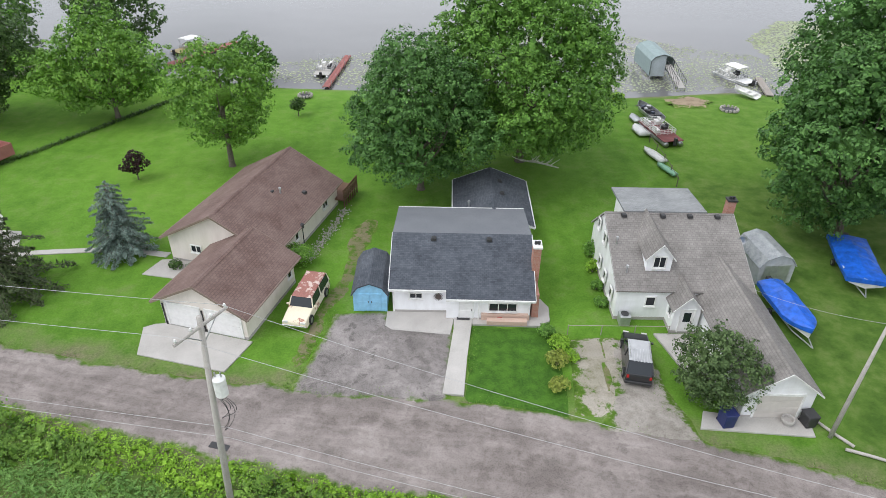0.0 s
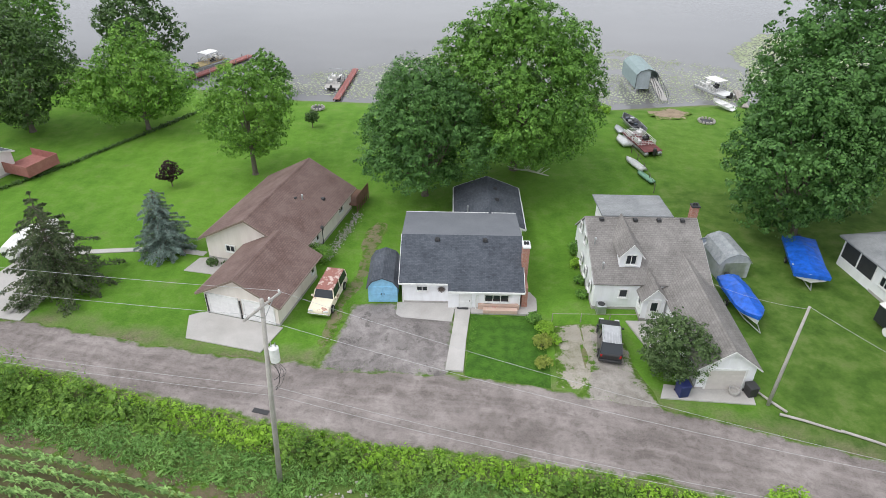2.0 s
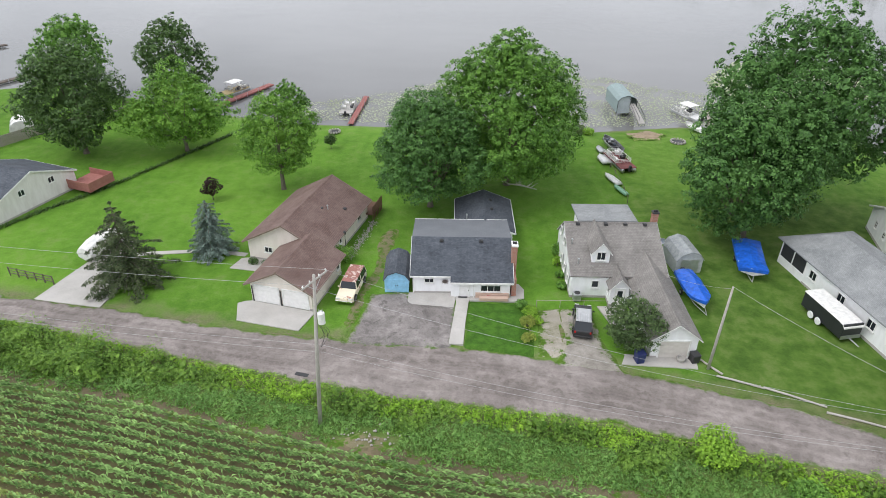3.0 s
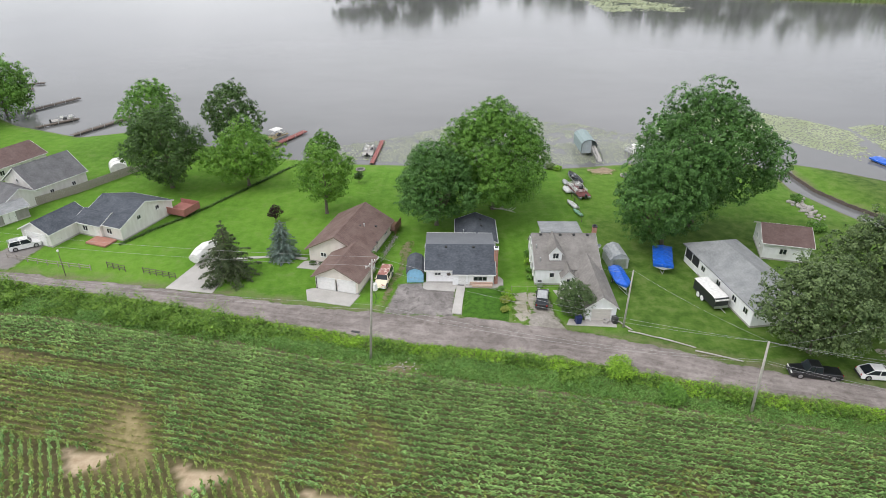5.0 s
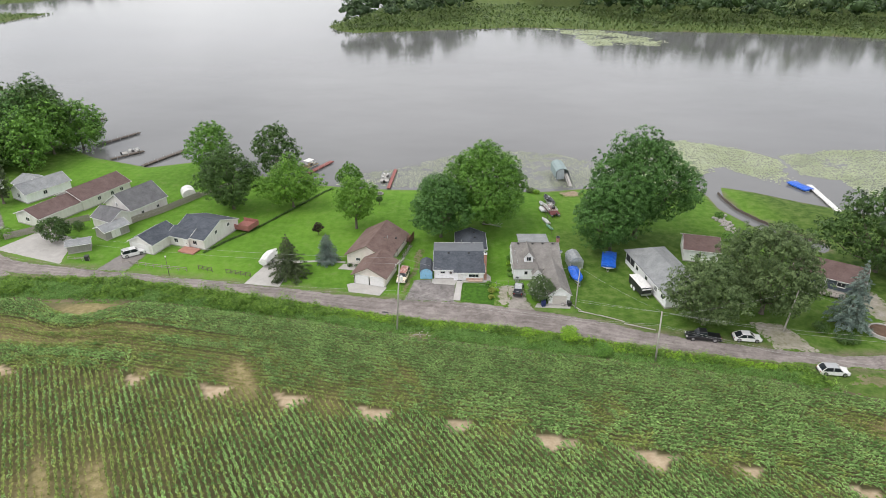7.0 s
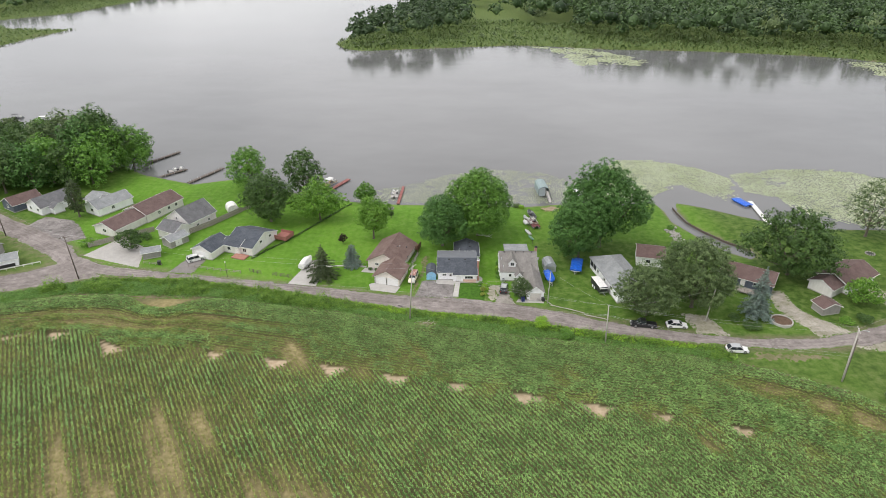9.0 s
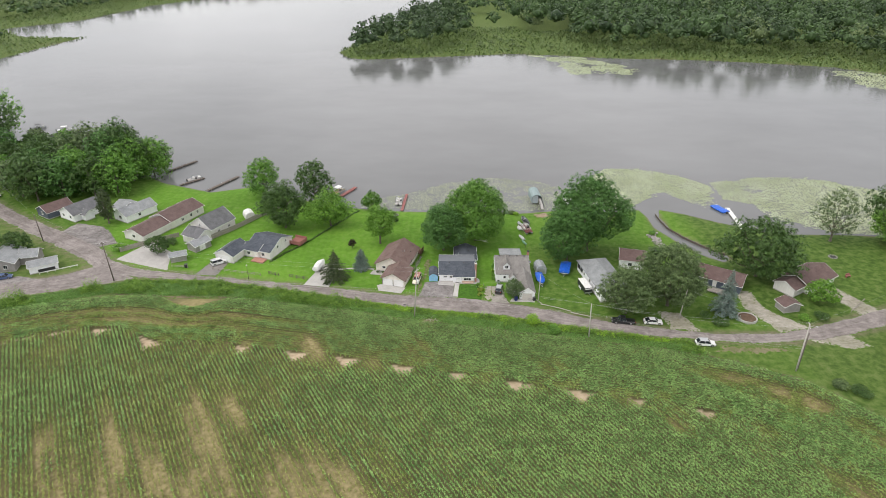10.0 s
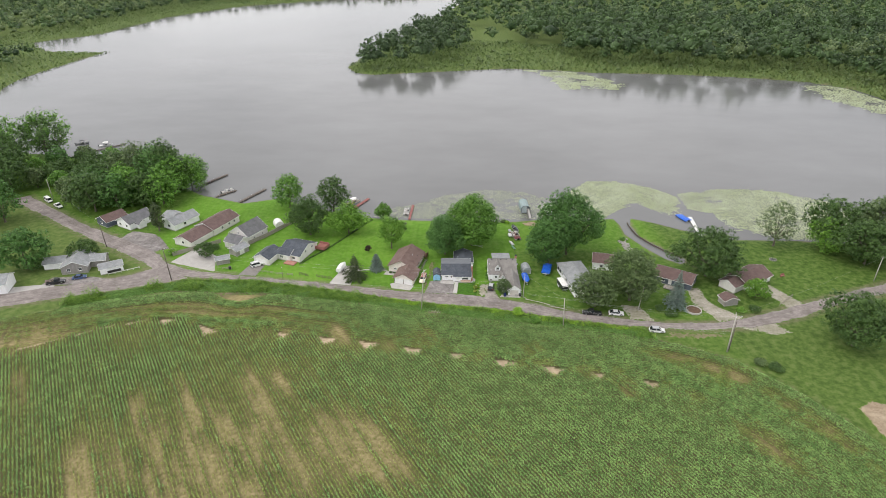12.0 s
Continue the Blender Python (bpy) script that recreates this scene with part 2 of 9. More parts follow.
M_DIRT = gravel_material("dirt_track", (0.27, 0.245, 0.205), (0.43, 0.395, 0.345), (0.135, 0.14, 0.065), 0.4, False, 3.4)
M_SOIL = gravel_material("bare_soil", (0.29, 0.225, 0.155), (0.42, 0.34, 0.245), (0.17, 0.125, 0.08), 0.5, False, 1.6)
M_DUFF = gravel_material("brown_stalks", (0.105, 0.088, 0.052), (0.205, 0.165, 0.105), (0.060, 0.068, 0.028), 0.35, False, 3.0)
M_WORN = gravel_material("worn_turf", (0.150, 0.140, 0.072), (0.230, 0.200, 0.130), (0.085, 0.120, 0.026), 0.2, False, 3.0)
# soil tone kept dark for the leaf shade between full rows
M_FIELD = gravel_material("field_soil", (0.096, 0.092, 0.042), (0.148, 0.136, 0.068), (0.056, 0.057, 0.025), 0.2, False, 0.0)
# dry, sandy ground where the crop is thin
fn, fl, fb = M_FIELD.node_tree.nodes, M_FIELD.node_tree.links, M_FIELD.node_tree.nodes["Principled BSDF"]
thin_at = fn.new("ShaderNodeAttribute")
thin_at.attribute_name = "thin"
was = fb.inputs["Base Color"].links[0].from_socket
dry = ramp(fn, fl, noise_tex(fn, fl, coords(fn, fl), 0.9, 6.0, 0.7), [(0.35, (0.185, 0.165, 0.062)), (0.65, (0.37, 0.30, 0.16))])
sand_at = fn.new("ShaderNodeAttribute")
sand_at.attribute_name = "sand"
sand = ramp(fn, fl, noise_tex(fn, fl, coords(fn, fl), 0.7, 6.0, 0.7), [(0.35, (0.40, 0.30, 0.20)), (0.65, (0.56, 0.45, 0.32))])
fl.new(blend(fn, fl, sand_at.outputs["Fac"], blend(fn, fl, thin_at.outputs["Fac"], was, dry), sand), fb.inputs["Base Color"])
M_CONC = mottled("concrete", (0.36, 0.345, 0.32), (0.50, 0.48, 0.455), 0.5, 60.0, 0.9, 0, 0.1)
M_CONC_OLD = mottled("weathered_concrete", (0.34, 0.325, 0.305), (0.46, 0.44, 0.415), 0.6, 60.0, 0.9, 0, 0.1)
M_WATER = water_material()
M_SH_DARK = shingles("charcoal_shingles", (0.042, 0.050, 0.064), (0.115, 0.128, 0.15))
M_SH_BROWN = shingles("brown_shingles", (0.130, 0.080, 0.068), (0.215, 0.140, 0.120), (0.25, 0.185, 0.165), 0.2, 0.026)
M_SH_GREY = shingles("grey_brown_shingles", (0.17, 0.158, 0.147), (0.285, 0.267, 0.25), (0.31, 0.293, 0.275), 0.2, 0.022)
M_SH_LIGHT = shingles("light_grey_shingles", (0.21, 0.22, 0.225), (0.33, 0.34, 0.345), (0.36, 0.37, 0.37))
M_SH_MAROON = shingles("maroon_shingles", (0.11, 0.068, 0.062), (0.17, 0.112, 0.10), (0.18, 0.13, 0.12))
M_SH_SLATE = shingles("slate_grey_shingles", (0.105, 0.105, 0.110), (0.175, 0.175, 0.182), (0.20, 0.20, 0.205))
M_ROLLED = mottled("rolled_roofing", (0.15, 0.16, 0.178), (0.19, 0.20, 0.215), 0.6, 50.0, 0.85)
M_WHITE = siding("white_siding", (0.88, 0.885, 0.90), (0.80, 0.80, 0.81))
M_TAN = siding("cream_siding", (0.78, 0.72, 0.665), (0.71, 0.65, 0.59), 0.2)
M_GREYSIDE = siding("grey_siding", (0.33, 0.31, 0.30), (0.25, 0.235, 0.225))
M_BLUESIDE = siding("slate_blue_siding", (0.10, 0.12, 0.16), (0.075, 0.09, 0.12))
M_BEIGE = siding("beige_siding", (0.74, 0.72, 0.70), (0.64, 0.615, 0.59))
M_TRIM = plain("white_trim", (0.82, 0.82, 0.80), 0.5)
M_TRIM_GREY = plain("grey_trim", (0.40, 0.385, 0.37), 0.6)
M_TRIM_TAN = plain("brown_trim", (0.24, 0.18, 0.145), 0.6)
M_DARK = plain("dark_fittings", (0.035, 0.035, 0.037), 0.5)
M_GLASS = glassy("window_glass")
M_BRICK = brick_material("red_brick", (0.33, 0.13, 0.09), (0.42, 0.20, 0.14), (0.42, 0.38, 0.34))
M_BRICK_PALE = brick_material("pale_pink_brick", (0.50, 0.33, 0.26), (0.56, 0.40, 0.32), (0.52, 0.46, 0.40))
M_BARK = mottled("bark", (0.10, 0.085, 0.068), (0.19, 0.165, 0.135), 4.0, 18.0, 0.95, 0, 0.8)
M_POLE = mottled("weathered_pole", (0.33, 0.31, 0.28), (0.48, 0.455, 0.42), 2.0, 30.0, 0.9)
M_POLE_DARK = mottled("dark_pole", (0.10, 0.082, 0.07), (0.16, 0.135, 0.115), 2.0, 30.0, 0.9)
M_WOOD = mottled("grey_wood", (0.26, 0.23, 0.20), (0.38, 0.345, 0.31), 2.0, 25.0, 0.9)
M_REDWOOD = mottled("red_stained_wood", (0.27, 0.105, 0.09), (0.36, 0.165, 0.14), 2.0, 25.0, 0.8)
M_BROWNWOOD = mottled("brown_wood", (0.14, 0.075, 0.05), (0.21, 0.12, 0.085), 2.0, 25.0, 0.8)
M_MAPLE = leafy("dark_maple_leaves", (0.028, 0.085, 0.018), (0.140, 0.290, 0.070))
M_MAPLE2 = leafy("maple_leaves", (0.040, 0.115, 0.015), (0.200, 0.390, 0.064))
M_LIME = leafy("bright_leaves", (0.055, 0.150, 0.016), (0.235, 0.430, 0.065))
M_OAK = leafy("oak_leaves", (0.024, 0.060, 0.014), (0.118, 0.205, 0.054))
M_SHRUB = leafy("dusty_shrub_leaves", (0.036, 0.072, 0.022), (0.165, 0.245, 0.090))
M_LAWNTUFT = leafy("lawn_tufts", (0.062, 0.135, 0.014), (0.15, 0.27, 0.036))
M_SILVER = leafy("silvery_leaves", (0.036, 0.070, 0.022), (0.200, 0.275, 0.110))
M_NEEDLE = leafy("dark_needles", (0.030, 0.055, 0.020), (0.110, 0.145, 0.058))
M_BLUENEEDLE = leafy("blue_needles", (0.080, 0.122, 0.100), (0.28, 0.370, 0.325))
M_PURPLE = leafy("purple_leaves", (0.02, 0.009, 0.011), (0.055, 0.024, 0.028))
M_FOREST = leafy("forest_leaves", (0.030, 0.064, 0.022), (0.125, 0.200, 0.074), 0.5, 0.3, 0.3, 0.9)
M_FOREST_DARK = leafy("dark_forest_leaves", (0.020, 0.044, 0.018), (0.088, 0.140, 0.056), 0.5, 0.3, 0.3, 0.9)
M_FOREST_PALE = leafy("pale_forest_leaves", (0.068, 0.105, 0.040), (0.21, 0.275, 0.12), 0.5, 0.3, 0.3, 0.9)
M_WEED = leafy("rank_weeds", (0.110, 0.240, 0.016), (0.330, 0.545, 0.056), 0.5, 0.42, 0.4)
M_TALLGRASS = leafy("tall_grass_blades", (0.080, 0.185, 0.036), (0.235, 0.420, 0.105))
M_BRAMBLE = leafy("bramble_leaves", (0.055, 0.130, 0.018), (0.245, 0.410, 0.065), 0.5, 0.5, 0.4)
M_CORN = leafy("corn_leaves", (0.056, 0.128, 0.030), (0.330, 0.525, 0.165), 0.75)
M_CORN_YELLOW = leafy("yellowing_corn_leaves", (0.080, 0.120, 0.024), (0.32, 0.40, 0.11), 0.75)
M_CORN_PALE = leafy("stunted_corn_leaves", (0.165, 0.185, 0.045), (0.34, 0.35, 0.110))
M_REED = leafy("reeds", (0.088, 0.140, 0.044), (0.165, 0.232, 0.082))
M_LILY = leafy("lily_pads", (0.27, 0.32, 0.16), (0.48, 0.53, 0.33), 0.5, 0.12, 0.5)
M_FLOWER = leafy("yellow_green_shrub", (0.14, 0.20, 0.03), (0.36, 0.40, 0.08))


# ---- mesh helpers ----
def box(bm, cx, cy, cz, sx, sy, sz, rz=0.0, taper=1.0):
    """A box centred at (cx, cy, cz); taper shrinks its top."""
    c, s = math.cos(radians(rz)), math.sin(radians(rz))
    vs = []
    for z, k in ((-0.5, 1.0), (0.5, taper)):
        for x, y in ((-0.5, -0.5), (0.5, -0.5), (0.5, 0.5), (-0.5, 0.5)):
            px, py = x * sx * k, y * sy * k
            vs.append(bm.verts.new((cx + px * c - py * s, cy + px * s + py * c, cz + z * sz)))
    for f in ((3, 2, 1, 0), (4, 5, 6, 7), (0, 1, 5, 4), (1, 2, 6, 5), (2, 3, 7, 6), (3, 0, 4, 7)):
        bm.faces.new([vs[i] for i in f])
    return bm


def prism(bm, profile, a, b, axis="x"):
    """A closed outline swept from a to b: axis x takes (y, z) pairs, y takes (x, z), z takes (x, y)."""
    def put(p, t):
        return {"x": (t, p[0], p[1]), "y": (p[0], t, p[1]), "z": (p[0], p[1], t)}[axis]
    lo, hi = [bm.verts.new(put(p, a)) for p in profile], [bm.verts.new(put(p, b)) for p in profile]
    n = len(profile)
    bm.faces.new(lo), bm.faces.new(hi[::-1])
    for i in range(n):
        bm.faces.new((lo[i], hi[i], hi[(i + 1) % n], lo[(i + 1) % n]))
    return bm


def tube(bm, pts, radii, n=8, cap=True):
    """A tapered tube along the points."""
    rings = []
    for i, p in enumerate(pts):
        p = Vector(p)
        d = (Vector(pts[min(i + 1, len(pts) - 1)]) - Vector(pts[max(i - 1, 0)])).normalized()
        u = d.cross(Vector((0.3, 0.9, 0.1) if abs(d.z) > 0.9 else (0, 0, 1))).normalized()
        w = d.cross(u)
        rings.append([bm.verts.new(p + (u * math.cos(k * 2 * math.pi / n) + w * math.sin(k * 2 * math.pi / n)) * radii[i]) for k in range(n)])
    for r0, r1 in zip(rings, rings[1:]):
        for k in range(n):
            bm.faces.new((r0[k], r0[(k + 1) % n], r1[(k + 1) % n], r1[k]))
    if cap:
        bm.faces.new(rings[0][::-1]), bm.faces.new(rings[-1])
    return bm


def loft(bm, sections, cap=True):
    """Skin over closed sections with equal numbers of points."""
    rings = [[bm.verts.new(p) for p in s] for s in sections]
    n = len(rings[0])
    for r0, r1 in zip(rings, rings[1:]):
        for k in range(n):
            bm.faces.new((r0[k], r0[(k + 1) % n], r1[(k + 1) % n], r1[k]))
    if cap:
        bm.faces.new(rings[0][::-1]), bm.faces.new(rings[-1])
    return bm


def metre_uv(bm):
    """UV in metres on every face: u level, v up the slope."""
    layer = bm.loops.layers.uv.new("UVMap")
    for f in bm.faces:
        n = f.normal
        u = Vector((1, 0, 0)) if abs(n.z) > 0.98 else Vector((0, 0, 1)).cross(n).normalized()
        v = n.cross(u)
        for lp in f.loops:
            lp[layer].uv = (lp.vert.co.dot(u), lp.vert.co.dot(v))


def mesh_of(name, bm, material, bevel=0.0, smooth=False):
    bmesh.ops.recalc_face_normals(bm, faces=bm.faces)
    if bevel:
        bmesh.ops.bevel(bm, geom=[e for e in bm.edges if e.is_manifold and e.calc_face_angle(0) > 0.5], offset=bevel, segments=1, affect="EDGES")
    bm.normal_update()
    metre_uv(bm)
    me = bpy.data.meshes.new(name)
    bm.to_mesh(me)
    bm.free()
    me.materials.append(material)
    if smooth:
        me.shade_smooth()
    return me


def part(name, bm, material, parent, label="", bevel=0.0, smooth=False):
    ob = new(name, mesh_of(name, bm, material, bevel, smooth))
    ob.parent = parent
    if label:
        ob["label"] = label
    return ob


def solid(name, bm, material, label, category, kind="", group="", bevel=0.0, smooth=False, m=None):
    """A top-level thing of one mesh."""
    ob = tagged(new(name, mesh_of(name, bm, material, bevel, smooth)), label, category, group, kind)
    if m:
        ob.matrix_world = m
    return ob


def thing(name, x, y, z, rz, label, category, group="", kind=""):
    ob = tagged(new(name), label, category, group, kind)
    ob.matrix_world = pose(x, y, z, 0, 0, rz)
    ob.empty_display_size = 0.3
    return ob


def raw_mesh(name, verts, faces, material, smooth=False):
    """A mesh from numpy arrays: verts (n, 3), faces (m, k)."""
    me = bpy.data.meshes.new(name)
    n, m, k = len(verts), len(faces), faces.shape[1]
    me.vertices.add(n)
    me.vertices.foreach_set("co", np.asarray(verts, np.float32).ravel())
    me.loops.add(m * k)
    me.loops.foreach_set("vertex_index", np.asarray(faces, np.int32).ravel())
    me.polygons.add(m)
    me.polygons.foreach_set("loop_start", np.arange(m, dtype=np.int32) * k)
    me.materials.append(material)
    me.update(calc_edges=True)
    if smooth:
        me.shade_smooth()
    return me


def leaf_quads(centres, normals, size, rng, droop=0.0, slim=0.62, stray=0.42):
    """Lozenge leaves at the centres, facing about the normals."""
    n = len(centres)
    nrm = normals + rng.normal(0, stray, (n, 3))
    nrm /= np.linalg.norm(nrm, axis=1, keepdims=True) + 1e-9
    a = np.cross(nrm, rng.normal(0, 1, (n, 3)))
    a /= np.linalg.norm(a, axis=1, keepdims=True) + 1e-9
    b = np.cross(nrm, a)
    s = (size * rng.uniform(0.65, 1.35, n))[:, None]
    tip = np.zeros((n, 3))
    tip[:, 2] = -droop
    v = np.stack([centres - a * s * 0.5, centres - b * s * 0.5 * slim + tip * 0.3 * s, centres + a * s * 0.5 + tip * s, centres + b * s * 0.5 * slim + tip * 0.3 * s], 1)
    return v.reshape(-1, 3), np.arange(4 * n).reshape(n, 4)


# ---- lie of the land ----
LAKE = -1.0


def poly_dist(px, py, poly, closed=True):
    """Distance to a polyline, and whether inside it (closed)."""
    p = np.asarray(poly, float)
    q = np.roll(p, -1, 0) if closed else p[1:]
    p = p if closed else p[:-1]
    best, inside = np.full(px.shape, 1e9), np.zeros(px.shape, bool)
    for (x0, y0), (x1, y1) in zip(p, q):
        dx, dy = x1 - x0, y1 - y0
        t = np.clip(((px - x0) * dx + (py - y0) * dy) / (dx * dx + dy * dy + 1e-12), 0, 1)
        best = np.minimum(best, np.hypot(px - x0 - t * dx, py - y0 - t * dy))
        if closed and y0 != y1:
            inside ^= ((y0 > py) != (y1 > py)) & (px < (x1 - x0) * (py - y0) / (y1 - y0) + x0)
    return best, inside


NEAR_SHORE = [(-3000, 420), (-420, 235), (-300, 190), (-242, 176), (-203, 170), (-169, 149), (-135, 133), (-113, 116), (-92, 107), (-77, 113), (-62, 103), (-51, 98), (-38, 93),
              (-24, 90), (-4, 89), (24, 88), (40, 91), (57, 89.5), (69, 92), (70.6, 84), (70.4, 76), (75, 65), (80, 56), (84.5, 52), (86, 55), (80, 63), (74, 73), (72.8, 84),
              (75, 92.5), (84, 88), (93, 81.5), (109, 72), (134, 71.5), (155, 69), (240, 60), (500, 40), (3000, 0), (3000, -3000), (-3000, -3000)]
PENINSULA = [(-86, 394), (-76, 372), (-62, 364), (-30, 371), (-6, 376), (50, 389), (85, 383), (118, 373), (185, 367), (231, 357), (274, 343), (296, 321), (303, 285), (345, 262),
             (600, 240), (3000, 300), (3000, 3000), (300, 3000), (150, 1300), (30, 900), (-20, 640), (-62, 480)]
FAR_WEST = [(-3000, 460), (-420, 275), (-345, 268), (-322, 302), (-333, 350), (-326, 400), (-322, 440), (-316, 459), (-345, 458), (-375, 462), (-416, 505), (-372, 561), (-350, 692),
            (-294, 796), (-196, 866), (-60, 930), (60, 1040), (200, 1400), (300, 3000), (-3000, 3000)]


def land(px, py):
    """Signed distance to the water's edge: positive on land; and which land."""
    out, far = np.full(px.shape, -1e9), np.zeros(px.shape)
    for i, poly in enumerate((NEAR_SHORE, PENINSULA, FAR_WEST)):
        d, ins = poly_dist(px, py, poly)
        sd = np.where(ins, d, -d)
        far = np.where(sd > out, float(i > 0), far)
        out = np.maximum(out, sd)
    return out, far


def smooth_noise(px, py, scale, seed=0):
    """Cheap layered value noise on arrays, 0 to 1."""
    tot, amp, norm = np.zeros(px.shape), 1.0, 0.0
    for o in range(3):
        r = np.random.RandomState(seed * 17 + o)
        tab = r.rand(64, 64)
        x, y = px / scale * 2 ** o, py / scale * 2 ** o
        xi, yi = np.floor(x).astype(int), np.floor(y).astype(int)
        fx, fy = x - xi, y - yi
        fx, fy = fx * fx * (3 - 2 * fx), fy * fy * (3 - 2 * fy)
        g = lambda i, j: tab[i % 64, j % 64]
        tot += amp * ((g(xi, yi) * (1 - fx) + g(xi + 1, yi) * fx) * (1 - fy) + (g(xi, yi + 1) * (1 - fx) + g(xi + 1, yi + 1) * fx) * fy)
        norm += amp
        amp *= 0.5
    return tot / norm


def height(px, py):
    d, _ = land(px, py)
    up = np.clip(d / 11.0, 0, 1)
    return np.where(d > 0, LAKE - 0.12 + (1.12) * up * (2 - up), LAKE - 0.12 + np.maximum(d * 0.25, -5.0))


# road edges, house side and field side, from west to east
ROAD_N = [(-190, 112), (-151, 82.5), (-130, 69.5), (-112, 58.5), (-104, 50), (-93, 44), (-74, 40.6), (-59, 37.8), (-39, 34.6), (-20, 30.6), (-9.8, 29.2), (1, 28.6), (8, 27),
          (13, 26.2), (22, 23.6), (35.7, 18.6), (52.7, 13.8), (69.7, 11.6), (82.3, 12.1), (98.4, 16.7), (121, 25.6), (150, 36.8), (260, 76)]
ROAD_S = [(-196, 107), (-154, 77.5), (-130, 61), (-112, 49), (-107, 44), (-92, 38.4), (-69, 37.2), (-58.7, 34.6), (-38.6, 30.3), (-22.3, 25.9), (-12.7, 23.6), (-3.9, 21.8), (3.3, 20.9),
          (16.3, 18.6), (35, 13.1), (47, 10.8), (60.2, 8.9), (77, 7.2), (93.3, 9.1), (110.1, 14.8), (129.4, 23.9), (152, 31.2), (262, 70)]
ROAD_W_N = [(-340, -40), (-151.4, 27.5), (-139.3, 31.8), (-125, 36), (-113, 41), (-106, 46)]
ROAD_W_S = [(-340, -52), (-146, 19.6), (-130.6, 24.6), (-114.5, 30), (-101, 34.6), (-92, 38.3)]
FIELD = [(-330, -66), (-141.4, 11.5), (-127, 17.3), (-112, 23.6), (-96, 28.8), (-76, 27.7), (-61, 27.4), (-37.4, 22.5), (-24, 19.9), (-15.2, 17.5), (-1.8, 14.4), (17, 11), (34, 7.6),
         (50.5, 4.2), (66, -0.6), (79.6, -7.8), (89.8, -19.9), (97.7, -32.7), (103, -44), (118, -90), (140, -300), (-330, -300)]

xs = np.concatenate([[-3000, -2000, -1300, -900, -700, -560], np.arange(-480, -270, 12), np.arange(-264, 172, 2.0), np.arange(176, 480, 12), [560, 700, 900, 1300, 2000, 3000]])
ys = np.concatenate([[-3000, -1500, -700, -400, -240, -150, -110], np.arange(-90, 150, 2.0), np.arange(154, 300, 8), np.arange(304, 480, 6), np.arange(490, 1000, 20), [1100, 1300, 1700, 2300, 3000]])
gx, gy = np.meshgrid(xs, ys)
gz = height(gx, gy)
gd, gfar = land(gx, gy)
gz += np.where(gd > 14, (smooth_noise(gx, gy, 14, 3) - 0.5) * 0.10, 0) - 0.06
droad = np.full(gx.shape, 1e9)
for edge in (ROAD_N, ROAD_S, ROAD_W_N, ROAD_W_S):
    droad = np.minimum(droad, poly_dist(gx, gy, edge, False)[0])
idx = np.arange(gx.size).reshape(gx.shape)
quads = np.stack([idx[:-1, :-1], idx[:-1, 1:], idx[1:, 1:], idx[1:, :-1]], -1).reshape(-1, 4)
ground_mesh = raw_mesh("ground", np.stack([gx, gy, gz], -1).reshape(-1, 3), quads, M_GRASS, True)
ground_mesh.attributes.new("wild", "FLOAT", "POINT").data.foreach_set("value", np.maximum(np.maximum(gfar * 0.9, np.clip((gx - 380) / 100, 0, 0.8)), np.where(gy < np.interp(gx, [q[0] for q in ROAD_S], [q[1] for q in ROAD_S]), 0.75 - 0.5 * np.clip((gx - 50) / 20, 0, 1), 0.0)).astype(np.float32).ravel())
ground_mesh.attributes.new("dirt", "FLOAT", "POINT").data.foreach_set("value", np.maximum(np.clip(0.82 - droad / 2.6, 0, 1), np.maximum(np.clip(1 - np.abs(gd - 0.6) / 1.5, 0, 1) * 0.8, np.clip(0.55 - poly_dist(gx, gy, FIELD[:19], False)[0] / 4, 0, 1))).astype(np.float32).ravel())
# lawns darkened to the east and far west, partly for the shade there
ground_mesh.attributes.new("deep", "FLOAT", "POINT").data.foreach_set("value", np.maximum(np.clip((gx - 23 + 3 * smooth_noise(gx, gy, 9, 33)) / 5, 0, 0.72) * np.clip((66 - gy) / 8, 0.45, 1), np.maximum(np.clip((-112 - gx) / 14, 0, 0.6), np.clip((gx - 72) / 14, 0, 0.92))).astype(np.float32).ravel())
tagged(new("ground", ground_mesh), "mown green lawns sloping gently down to the lake", "lawn", kind="structure")

wx, wy = np.meshgrid(np.linspace(-3000, 3000, 7), np.linspace(-200, 3000, 5))
wi = np.arange(wx.size).reshape(wx.shape)
wq = np.stack([wi[:-1, :-1], wi[:-1, 1:], wi[1:, 1:], wi[1:, :-1]], -1).reshape(-1, 4)
tagged(new("water", raw_mesh("water", np.stack([wx, wy, np.full(wx.shape, LAKE)], -1).reshape(-1, 3), wq, M_WATER)), "calm grey lake reflecting an overcast sky", "lake", kind="structure")


def resample(line, step):
    p = np.asarray(line, float)
    d = np.concatenate([[0], np.cumsum(np.hypot(*np.diff(p, axis=0).T))])
    t = np.linspace(0, d[-1], max(2, int(d[-1] / step)))
    return np.stack([np.interp(t, d, p[:, 0]), np.interp(t, d, p[:, 1])], 1)


